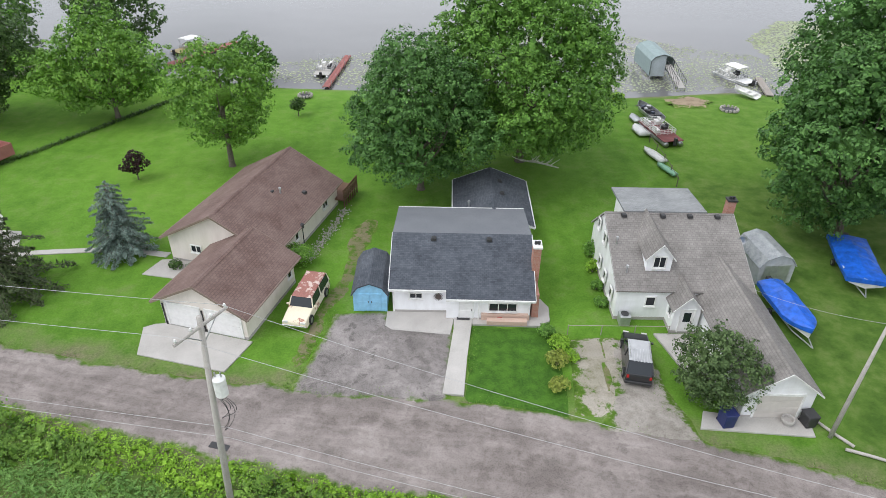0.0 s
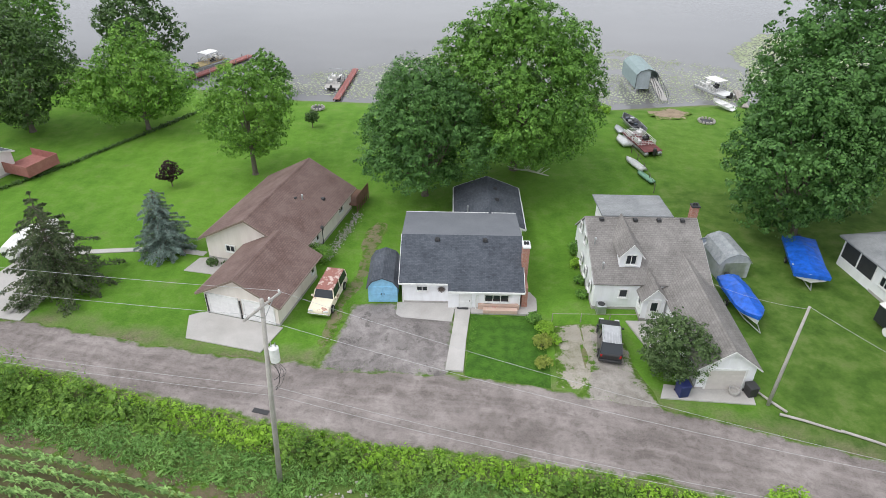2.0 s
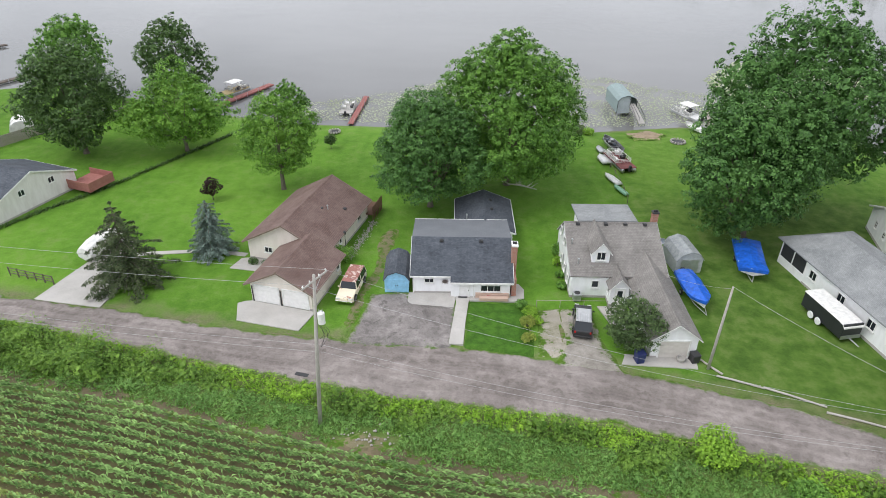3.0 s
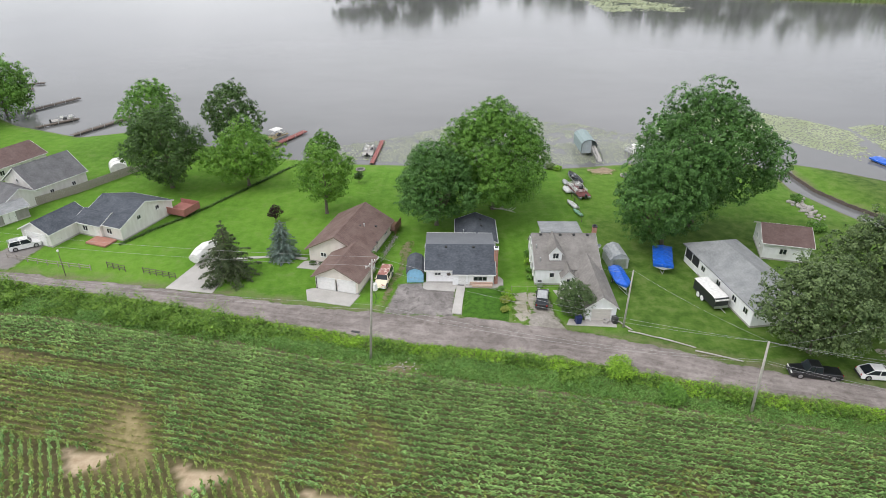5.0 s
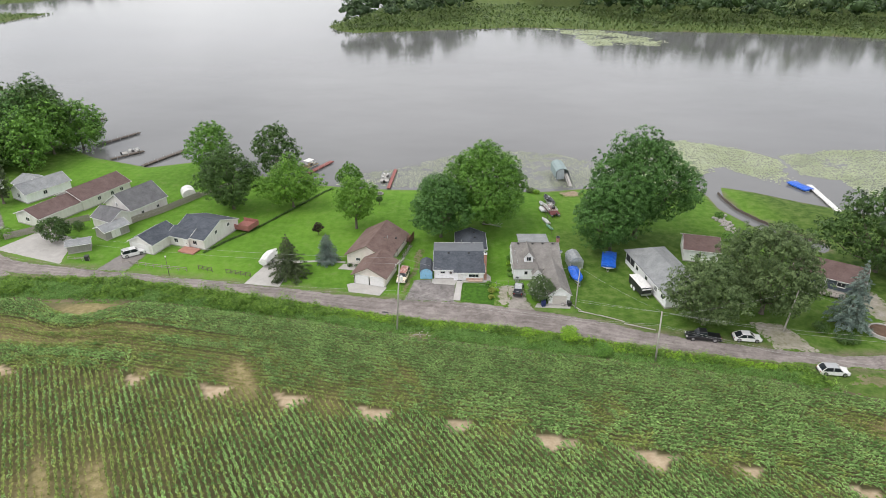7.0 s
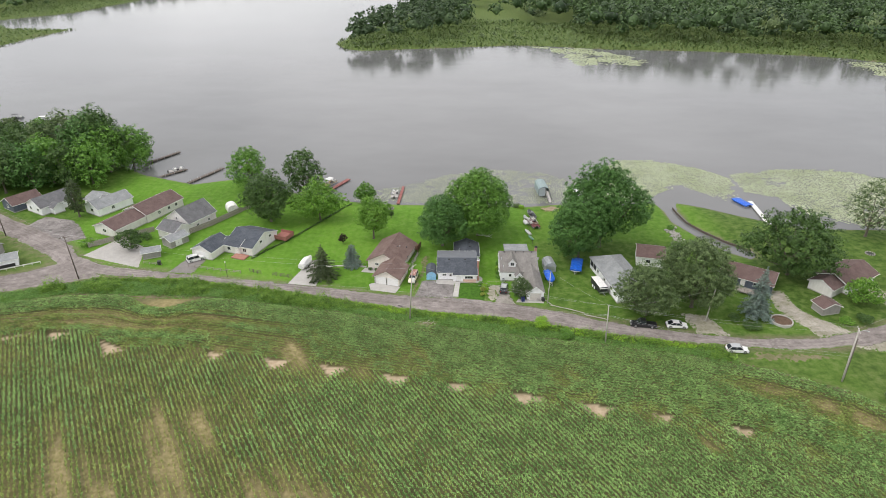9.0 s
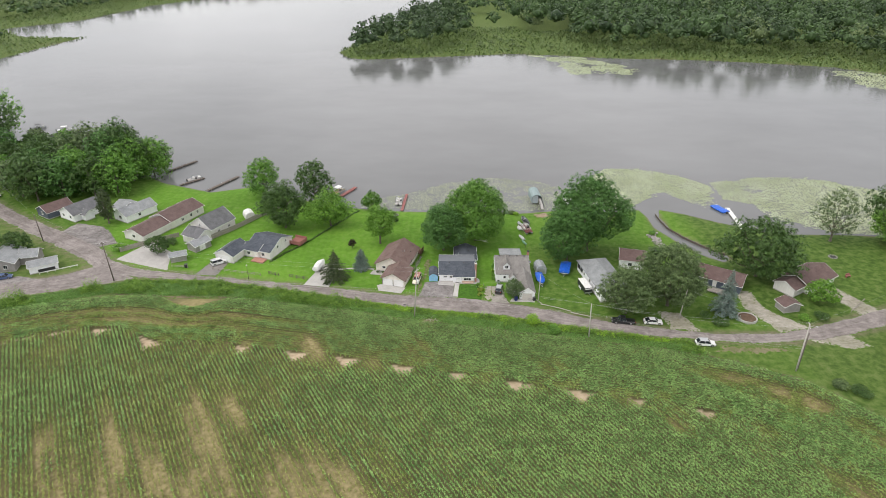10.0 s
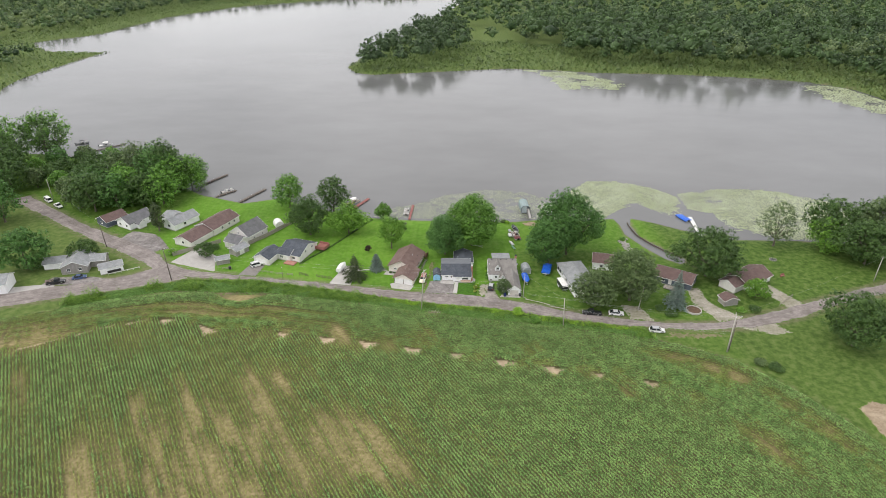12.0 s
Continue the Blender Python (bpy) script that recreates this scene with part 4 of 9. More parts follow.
# ---- houses ----
def gable_roof(parent, x0, x1, y0, y1, eave, ridge, axis, roof, trim, over=0.35, at=0.5, name="roof", label="", drop=None, thick=0.16, gutter=True):
    """A gable roof over the plan x0..x1, y0..y1; its ridge runs along axis. at: the ridge's place across; drop: the eave height of the far side."""
    bm = bmesh.new()
    lo, hi = (y0, y1) if axis == "x" else (x0, x1)
    mid = lo + (hi - lo) * at
    e2 = eave if drop is None else drop
    s1, s2 = (ridge - eave) / (mid - lo), (ridge - e2) / (hi - mid)
    k = thick
    prof = [(lo - over, eave - over * s1), (mid, ridge), (hi + over, e2 - over * s2), (hi + over, e2 - over * s2 + k), (mid, ridge + k), (lo - over, eave - over * s1 + k)]
    a, b = (x0, x1) if axis == "x" else (y0, y1)
    prism(bm, prof, a - over, b + over, axis)
    r = part(name, bm, roof, parent, label)
    bm = bmesh.new()
    prism(bm, [(mid - 0.17, ridge + k - 0.17 * s1 - 0.01), (mid + 0.17, ridge + k - 0.17 * s2 - 0.01), (mid + 0.17, ridge + k - 0.17 * s2 + 0.03), (mid, ridge + k + 0.035), (mid - 0.17, ridge + k - 0.17 * s1 + 0.03)], a - over + 0.01, b + over - 0.01, axis)
    part("ridge_cap", bm, roof, r)
    for end, sg in ((a - over, -1), (b + over, 1)):
        c0, c1 = sorted((end, end + sg * 0.04))
        bm = bmesh.new()
        prism(bm, [(p[0], p[1] - (0.03 if i < 3 else -0.008)) for i, p in enumerate(prof)], c0, c1, axis)
        part("fascia", bm, trim, r)
    for yy, zz in ((prof[0][0] - 0.05, prof[0][1]), (prof[2][0] + 0.05, prof[2][1])) if gutter else ():
        bm = bmesh.new()
        if axis == "x":
            box(bm, (a + b) / 2, yy, zz + 0.08, b - a + 2 * over, 0.09, 0.10)
        else:
            box(bm, yy, (a + b) / 2, zz + 0.08, 0.09, b - a + 2 * over, 0.10)
        part("gutter", bm, trim, r)
    return r


def gable_walls(parent, x0, x1, y0, y1, eave, ridge, axis, wall, at=0.5, drop=None, base=-0.25, label="", boards=True):
    bm = bmesh.new()
    lo, hi = (y0, y1) if axis == "x" else (x0, x1)
    mid = lo + (hi - lo) * at
    prof = [(lo, base), (hi, base), (hi, eave if drop is None else drop), (mid, ridge - 0.01), (lo, eave)]
    prism(bm, prof, *((x0, x1) if axis == "x" else (y0, y1)), axis)
    w = part("wall", bm, wall, parent, label)
    bm = bmesh.new()
    box(bm, (x0 + x1) / 2, (y0 + y1) / 2, 0.0, x1 - x0 + 0.05, y1 - y0 + 0.05, 0.40)
    part("foundation", bm, M_CONC_OLD, w, "grey concrete base")
    for cx in (x0, x1):
        for cy, hh in ((y0, eave), (y1, eave if drop is None else drop)):
            if boards:
                bm = bmesh.new()
                box(bm, cx, cy, hh / 2, 0.13, 0.13, hh)
                part("corner_board", bm, M_TRIM, w)
    return w


def window(parent, x, y, z, w, h, face=0.0, trim=None, bars=1, sill=True, name="window"):
    """A framed window on a wall; face: the way it looks, degrees from -y, anticlockwise."""
    def put(bm):
        bmesh.ops.transform(bm, matrix=pose(x, y, z, 0, 0, face), verts=bm.verts)
        return bm
    trim = trim or M_TRIM
    f = 0.08
    bm = bmesh.new()
    ring = [[bm.verts.new((sx * (w / 2 + e), yy, sz * (h / 2 + e))) for sx, sz in ((-1, -1), (1, -1), (1, 1), (-1, 1))] for e, yy in ((f, 0.04), (f, -0.08), (0, -0.08), (0, 0.04))]
    for k in range(4):
        for i in range(4):
            bm.faces.new((ring[k][i], ring[k][(i + 1) % 4], ring[(k + 1) % 4][(i + 1) % 4], ring[(k + 1) % 4][i]))
    bmesh.ops.recalc_face_normals(bm, faces=bm.faces)
    fr = part(name, put(bm), trim, parent)
    for i in range(bars):
        bm = bmesh.new()
        box(bm, -w / 2 + w * (i + 1) / (bars + 1), -0.03, 0, 0.05, 0.06, h)
        part("mullion", put(bm), trim, fr)
    if sill:
        bm = bmesh.new()
        box(bm, 0, -0.07, -h / 2 - f - 0.03, w + 3 * f, 0.16, 0.05)
        part("sill", put(bm), trim, fr)
    for i in range(bars + 1):
        bm = bmesh.new()
        box(bm, -w / 2 + w * (i + 0.5) / (bars + 1), 0.0, 0, w / (bars + 1) - 0.004, 0.04, h)
        part("pane", put(bm), M_GLASS, fr, "dark reflecting glass")
    return fr


def door(parent, x, y, z, w, h, face, colour, panels=True, name="door", glazed=False):
    def put(bm):
        bmesh.ops.transform(bm, matrix=pose(x, y, z, 0, 0, face), verts=bm.verts)
        return bm
    bm = bmesh.new()
    for cx in (-w / 2 - 0.05, w / 2 + 0.05):
        box(bm, cx, -0.02, h / 2, 0.1, 0.12, h + 0.1)
    box(bm, 0, -0.02, h + 0.05, w + 0.2, 0.13, 0.1)
    fr = part(name, put(bm), M_TRIM, parent)
    bm = bmesh.new()
    box(bm, 0, -0.015, h / 2, w, 0.06, h)
    if panels and not glazed:
        for cx in (-w * 0.22, w * 0.22):
            for cz, ph in ((0.28, 0.3), (0.74, 0.36)):
                box(bm, cx, -0.05, h * cz, w * 0.3, 0.03, h * ph)
    part("leaf", put(bm), colour, fr)
    if glazed:
        bm = bmesh.new()
        box(bm, 0, -0.045, h * 0.68, w * 0.6, 0.03, h * 0.42)
        part("pane", put(bm), M_GLASS, fr)
    bm = bmesh.new()
    box(bm, w * 0.4, -0.08, h * 0.48, 0.05, 0.08, 0.12)
    part("handle", put(bm), M_DARK, fr)
    return fr


def garage_door(parent, x, y, z, w, h, face, colour, rows=4, cols=6):
    def put(bm):
        bmesh.ops.transform(bm, matrix=pose(x, y, z, 0, 0, face), verts=bm.verts)
        return bm
    bm = bmesh.new()
    for cx in (-w / 2 - 0.07, w / 2 + 0.07):
        box(bm, cx, -0.02, h / 2, 0.14, 0.12, h)
    box(bm, 0, -0.02, h + 0.07, w + 0.28, 0.12, 0.14)
    fr = part("garage_door", put(bm), M_TRIM, parent)
    for r in range(rows):
        bm = bmesh.new()
        box(bm, 0, -0.01, h * (r + 0.5) / rows, w, 0.05, h / rows - 0.02)
        for c in range(cols):
            box(bm, -w / 2 + w * (c + 0.5) / cols, -0.035, h * (r + 0.5) / rows, w / cols * 0.75, 0.02, h / rows * 0.62)
        part("panel", put(bm), colour, fr)
    return fr


def roof_vent(parent, x, y, z, kind="box"):
    bm = bmesh.new()
    if kind == "box":
        box(bm, x, y, z + 0.12, 0.42, 0.42, 0.22, 0, 0.8)
        part("roof_vent", bm, M_DARK, parent, bevel=0.02)
    else:
        tube(bm, [(x, y, z - 0.2), (x, y, z + 0.55)], [0.07, 0.07], 10)
        tube(bm, [(x, y, z + 0.55), (x, y, z + 0.68)], [0.13, 0.1], 10)
        part("vent_pipe", bm, M_METAL, parent)


M_METAL = plain("galvanised_metal", (0.55, 0.56, 0.57), 0.4, 0.7)
M_BLUE_PAINT = plain("light_blue_paint", (0.29, 0.58, 0.80), 0.6)
M_GARAGE = plain("white_door_paint", (0.82, 0.81, 0.80), 0.5, 0.0, 0.06)
# tan door colour, darkened for the shade of a recess that isn't modelled
M_GARAGE_SHADED = plain("shaded_tan_door", (0.60, 0.56, 0.52), 0.5, 0.0, 0.06)


def section(h, x0, x1, y0, y1, eave, ridge, axis, wall, roof, trim=None, over=0.35, at=0.5, boards=False, roof_label="", thick=0.16, gutter=True):
    gable_walls(h, x0, x1, y0, y1, eave, ridge, axis, wall, at, boards=boards)
    return gable_roof(h, x0, x1, y0, y1, eave, ridge, axis, roof, trim or M_TRIM, over, at, label=roof_label, thick=thick, gutter=gutter)


def slab(name, poly, z, thick, material, label, category="paving", kind="structure", m=None):
    bm = bmesh.new()
    prism(bm, poly, z - thick, z, "z")
    return solid(name, bm, material, label, category, kind, bevel=0.02, m=m)


def chimney(parent, x, y, z0, z1, w, d, material, cap, name="chimney"):
    bm = bmesh.new()
    box(bm, x, y, (z0 + z1) / 2, w, d, z1 - z0)
    c = part(name, bm, material, parent, "brick stack")
    bm = bmesh.new()
    box(bm, x, y, z1 + 0.06, w + 0.14, d + 0.14, 0.12)
    part("cap", bm, cap, c)
    bm = bmesh.new()
    for dx in (-w * 0.2, w * 0.2):
        tube(bm, [(x + dx, y, z1 + 0.1), (x + dx, y, z1 + 0.34)], [0.12, 0.11], 8)
    part("flue", bm, M_DARK, c)
    return c


# dark-roofed white house, with a low rear wing
h = thing("house", 1.2, 37.3, 0, 0, "white one-storey house with charcoal shingle roof and brick chimney", "house")
bm = bmesh.new()
prism(bm, [(0, -0.25), (9.2, -0.25), (9.2, 3.15), (4.1, 4.25), (0, 2.3)], -5.0, 5.0, "x")
box(bm, 1.95, -0.3, 0.76, 6.1, 0.8, 2.02)
w = part("wall", bm, M_WHITE, h, "white horizontal siding")
bm = bmesh.new()
box(bm, 0, 4.6, 0, 10.06, 9.26, 0.40)
part("foundation", bm, M_CONC_OLD, w)
for cx in (-5.0, 5.0):
    for cy, hh in ((0, 2.3), (9.2, 3.15)):
        bm = bmesh.new()
        box(bm, cx, cy, hh / 2, 0.13, 0.13, hh)
        part("corner_board", bm, M_TRIM, w)
sl = (4.25 - 2.3) / 4.1
bm = bmesh.new()
prism(bm, [(-0.3, 2.3 - 0.3 * sl), (4.1, 4.25), (4.1, 4.42), (-0.3, 2.47 - 0.3 * sl)], -5.3, -1.15, "x")
prism(bm, [(-0.95, 2.3 - 0.95 * sl), (4.1, 4.25), (4.1, 4.42), (-0.95, 2.47 - 0.95 * sl)], -1.15, 5.3, "x")
r = part("roof", bm, M_SH_DARK, h, "charcoal asphalt shingles with mottled tabs")
for x0, x1, yy in ((-5.3, -1.15, -0.35), (-1.15, 5.3, -1.0)):
    bm = bmesh.new()
    box(bm, (x0 + x1) / 2, yy, 2.36 + yy * sl, x1 - x0, 0.1, 0.16)
    part("gutter", bm, M_TRIM, r)
for cx in (-5.33, 5.33):
    bm = bmesh.new()
    y0 = -0.35 if cx < 0 else -1.0
    prism(bm, [(y0, 2.3 + y0 * sl), (4.1, 4.26), (4.1, 4.43), (y0, 2.475 + y0 * sl)], cx - 0.02, cx + 0.02, "x")
    part("fascia", bm, M_TRIM, r)
bm = bmesh.new()
prism(bm, [(4.1, 4.25), (10.0, 3.18), (10.0, 3.33), (4.1, 4.43)], -5.3, 5.3, "x")
r2 = part("rear_roof", bm, M_ROLLED, h, "smooth blue-grey rolled roofing")
bm = bmesh.new()
box(bm, 0, 10.04, 3.26, 10.6, 0.1, 0.15)
part("gutter", bm, M_TRIM, r2)
for vx in (-2.15, 2.05):
    roof_vent(h, vx, 3.55, 4.42 - 0.55 * sl)
section(h, -0.4, 6.0, 9.5, 17.6, 1.95, 3.2, "y", M_WHITE, M_SH_DARK, None, 0.3, roof_label="charcoal shingles")
roof_vent(h, 3.7, 13.2, 3.0), roof_vent(h, 3.6, 15.6, 3.0), roof_vent(h, 0.7, 11.6, 2.5, "pipe")
window(h, -3.35, 0, 1.55, 0.85, 0.42, 0)
window(h, 3.0, -0.7, 1.16, 1.95, 0.66, 0, bars=2)
d = door(h, 0.35, -0.7, 0.10, 0.92, 1.62, 0, M_GARAGE)
bm = bmesh.new()
for k in range(16):
    a = k * math.pi / 8
    tube(bm, [(-1.7 + math.cos(a) * 0.12, -0.09, 1.5 + math.sin(a) * 0.12), (-1.7 + math.cos(a) * 0.36, -0.09, 1.5 + math.sin(a) * 0.36)], [0.05, 0.012], 5)
tube(bm, [(-1.7, -0.05, 1.5), (-1.7, -0.13, 1.5)], [0.17, 0.15], 14)
solid("wall_ornament", bm, plain("weathered_bronze", (0.18, 0.15, 0.14), 0.5, 0.6), "round sunburst metal ornament hung on the white siding", "ornament", m=pose(1.2, 37.3, 0))
bm = bmesh.new()
box(bm, 3.2, -0.82, 0.28, 3.5, 0.26, 0.66)
part("brick_skirt", bm, M_BRICK_PALE, h, "pale pink brick below the picture window")
for cx in (1.25, 4.9):
    bm = bmesh.new()
    box(bm, cx, -0.86, 0.95, 0.08, 0.08, 1.8)
    part("porch_post", bm, M_TRIM, h)
chimney(h, 5.42, 1.7, -0.1, 5.0, 0.55, 0.95, M_BRICK, M_TRIM)
bm = bmesh.new()
box(bm, 5.4, 0.9, 1.0, 0.5, 2.9, 2.2, 0, 0.9)
part("chimney_breast", bm, M_BRICK, h, "red brick")
slab("patio", [(-4.3, 37.25), (-4.3, 35.6), (-3.8, 35.2), (0.4, 34.75), (0.62, 36.2), (0.62, 37.25)], 0.06, 0.25, M_CONC_OLD, "grey concrete apron in front of the white wall", "patio")
slab("front_walk", [(-0.05, 29.0), (1.32, 28.9), (1.6, 32.6), (2.0, 36.2), (2.0, 37.25), (0.65, 37.25), (0.65, 35.4)], 0.09, 0.3, M_CONC, "pale concrete walk leading from the lane to the front door", "walkway")
slab("porch_slab", [(2.02, 37.25), (2.02, 35.9), (6.9, 35.8), (7.7, 36.4), (7.8, 38.0), (7.3, 39.0), (6.9, 39.0), (6.9, 37.25)], 0.12, 0.3, M_CONC_OLD, "concrete porch slab with a curved end", "patio")
bm = bmesh.new()
box(bm, 0, 0, 0.02, 0.95, 0.55, 0.03)
solid("doormat", bm, M_DARK, "dark doormat before the front door", "doormat", m=pose(1.35, 36.6, 0.10, 0, 0, -2))
bm = bmesh.new()
box(bm, 0, 0, 0.17, 2.9, 0.45, 0.34)
solid("brick_planter", bm, M_BRICK_PALE, "low pale brick planter along the porch", "planter", m=pose(4.5, 36.0, 0.12, 0, 0, -1), bevel=0.01)

# blue garden shed
s = thing("garden_shed", -5.55, 37.3, 0, 1, "light blue barn-shaped shed with a dark shingle roof", "shed")
bm = bmesh.new()
gam = [(-1.25, 0), (1.25, 0), (1.25, 1.55), (0.85, 2.15), (0, 2.5), (-0.85, 2.15), (-1.25, 1.55)]
prism(bm, [(x, z - 0.02) for x, z in gam], 0, 4.6, "y")
part("wall", bm, M_BLUE_PAINT, s, "light blue painted boards")
bm = bmesh.new()
out = [(1.40, 1.48), (0.95, 2.22), (0, 2.60), (-0.95, 2.22), (-1.40, 1.48), (-1.32, 1.48), (-0.88, 2.14), (0, 2.50), (0.88, 2.14), (1.32, 1.48)]
prism(bm, out, -0.12, 4.72, "y")
part("roof", bm, M_SH_DARK, s, "dark shingles")
for cx in (-0.42, 0.42):
    bm = bmesh.new()
    box(bm, cx, -0.03, 0.88, 0.80, 0.05, 1.55)
    for cz in (0.2, 0.88, 1.56):
        box(bm, cx, -0.06, cz, 0.80, 0.03, 0.08)
    dr = part("door", bm, M_BLUE_PAINT, s)
    bm = bmesh.new()
    box(bm, cx - math.copysign(0.3, cx), -0.08, 0.9, 0.05, 0.05, 0.16)
    part("latch", bm, M_DARK, dr)

# cream bungalow and its garage
YL = -14.5
h = thing("house", -22.7, 43.7, 0, YL, "cream bungalow with a weathered brown shingle roof", "house")
r = section(h, 0, 9.3, 0, 12.7, 2.4, 4.95, "y", M_TAN, M_SH_BROWN, M_TRIM_TAN, 0.45, roof_label="weathered brown shingles")
window(h, 2.5, 0, 1.45, 0.85, 0.6, 0, bars=1)
window(h, 9.3, 9.9, 1.5, 0.9, 0.8, 90, bars=1)
window(h, 9.3, 4.2, 1.4, 0.5, 0.7, 90, bars=0)
roof_vent(h, 6.9, 6.6, 3.72, "pipe"), roof_vent(h, 6.3, 6.2, 4.0), roof_vent(h, 8.2, 8.4, 3.1)
g = thing("garage", -20.2, 35.5, 0, YL, "cream two-car garage with white doors and brown shingle roof", "garage")
section(g, 0, 6.7, 0, 7.2, 2.3, 4.1, "y", M_TAN, M_SH_BROWN, M_TRIM_TAN, 0.45, roof_label="brown shingles with a dark stain")
garage_door(g, 1.75, 0, 0.02, 2.6, 1.95, 0, M_GARAGE), garage_door(g, 4.95, 0, 0.02, 2.6, 1.95, 0, M_GARAGE)
for cx in (0.2, 3.35):
    bm = bmesh.new()
    tube(bm, [(cx, -0.1, 0.0), (cx, -0.1, 1.9)], [0.06, 0.06], 8)
    part("bollard", bm, M_DARK, g)
window(g, 6.7, 6.4, 1.4, 0.5, 0.8, 90, bars=0)
slab("garage_apron", [(-20.9, 32.1), (-14.5, 30.6), (-13.4, 33.6), (-20.2, 35.4), (-20.9, 35.3), (-21.6, 34.9)], 0.05, 0.25, M_CONC, "pale concrete apron in front of two garage doors", "driveway")
slab("house_patio", [(-24.4, 41.4), (-20.0, 40.6), (-19.6, 43.0), (-22.8, 43.6), (-23.6, 43.5)], 0.05, 0.2, M_CONC_OLD, "concrete pad at the corner of the bungalow", "patio")
slab("garden_path", [(-23.4, 43.9), (-23.2, 44.6), (-27.5, 45.4), (-34.5, 44.6), (-40.5, 43.0), (-40.4, 42.3), (-34.5, 43.9), (-27.6, 44.7)], 0.03, 0.15, M_CONC, "narrow pale path across the lawn", "walkway")
k = thing("deck", -11.2, 53.2, 0, YL, "brown-stained timber deck with railings behind the bungalow", "deck")
bm = bmesh.new()
box(bm, 0.3, 1.7, 0.75, 2.4, 3.4, 0.14)
part("floor", bm, M_BROWNWOOD, k)
for i in range(7):
    bm = bmesh.new()
    box(bm, 1.45, 0.1 + i * 0.53, 0.85, 0.10, 0.10, 1.9)
    part("post", bm, M_BROWNWOOD, k)
for zz in (1.05, 1.35, 1.72):
    bm = bmesh.new()
    box(bm, 1.45, 1.7, zz, 0.06, 3.4, 0.24)
    part("rail", bm, M_BROWNWOOD, k)

# white cottage with dormer, porch and garage wing
h = thing("house", 12.3, 37.0, 0, 0, "white storey-and-a-half cottage with grey-brown shingle roof and dormer", "house")
section(h, 0.15, 9.8, 0, 9.6, 2.6, 5.35, "x", M_WHITE, M_SH_GREY, M_TRIM_GREY, 0.16, 0.66, False, "grey-brown shingles", 0.10, False)
bm = bmesh.new()
box(bm, 4.7, 8.6, 4.0, 5.6, 3.6, 2.3)
part("rear_dormer", bm, M_WHITE, h, "white siding")
bm = bmesh.new()
prism(bm, [(6.3, 5.42), (11.0, 5.05), (11.0, 5.2), (6.3, 5.58)], 1.5, 7.9, "x")
part("rear_roof", bm, M_SH_LIGHT, h, "pale grey flat roofing")
section(h, 6.0, 10.1, -9.4, 3.4, 2.3, 3.85, "y", M_WHITE, M_SH_GREY, None, 0.3, roof_label="grey-brown shingles", thick=0.08, gutter=False)
garage_door(h, 8.05, -9.4, 0.02, 2.6, 1.9, 0, M_GARAGE_SHADED)
section(h, 3.9, 5.75, -1.5, 2.2, 2.2, 3.25, "y", M_WHITE, M_SH_GREY, None, 0.22, roof_label="grey-brown shingles", thick=0.08, gutter=False)
door(h, 4.85, -1.5, 0.15, 0.85, 1.9, 0, M_GARAGE, glazed=True)
window(h, 3.9, -0.8, 1.5, 0.5, 0.75, -90, bars=0)
section(h, 2.3, 4.1, 1.45, 6.3, 4.55, 5.62, "y", M_WHITE, M_SH_GREY, None, 0.20, roof_label="grey-brown shingles", thick=0.08, gutter=False)
window(h, 3.2, 1.45, 4.12, 0.8, 0.85, 0, bars=1)
window(h, 2.6, 0, 1.65, 0.62, 0.72, 0, bars=0)
for yy, zz in ((1.2, 1.5), (3.4, 1.5), (5.4, 1.5), (5.0, 3.9), (7.2, 3.9)):
    window(h, 0, yy, zz, 0.55, 0.75, -90, bars=0)
chimney(h, 9.85, 7.0, 2.5, 6.3, 0.62, 0.6, M_BRICK, M_DARK)
for vx in (1.4, 4.4, 6.5, 8.6):
    roof_vent(h, vx, 5.95, 5.3)
roof_vent(h, 0.5, 3.6, 4.2, "pipe"), roof_vent(h, 0.9, 1.3, 3.2, "pipe")
bm = bmesh.new()
loft(bm, [[(math.cos(a) * rr, dd, math.sin(a) * rr) for a in np.linspace(0, 2 * math.pi, 14, endpoint=False)] for rr, dd in ((0.08, 0.0), (0.28, -0.06), (0.40, -0.16), (0.38, -0.17), (0.26, -0.08))])
tube(bm, [(0, 0, 0), (0, 0.25, -0.3)], [0.03, 0.03], 6)
solid("satellite_dish", bm, M_METAL, "small grey satellite dish mounted on the roof edge", "satellite dish", m=pose(22.4, 41.3, 4.4))
slab("garage_apron", [(15.6, 26.6), (22.3, 26.1), (22.5, 27.5), (18.0, 27.7), (16.2, 28.0)], 0.06, 0.22, M_CONC, "pale concrete apron before a single garage door", "driveway")
slab("side_walk", [(15.0, 35.3), (17.6, 35.3), (18.0, 31.0), (17.9, 29.6), (16.6, 29.6)], 0.07, 0.22, M_CONC_OLD, "worn concrete walk beside the cottage", "walkway")
bm = bmesh.new()
box(bm, 0, 0, 0.42, 0.8, 0.8, 0.84)
ac = thing("air_conditioner", 13.1, 36.5, 0, 0, "grey outdoor air-conditioning unit on the grass", "air conditioner")
part("case", bm, M_METAL, ac, bevel=0.05)
bm = bmesh.new()
tube(bm, [(0, 0, 0.84), (0, 0, 0.88)], [0.3, 0.3], 16)
part("fan_grille", bm, M_DARK, ac)

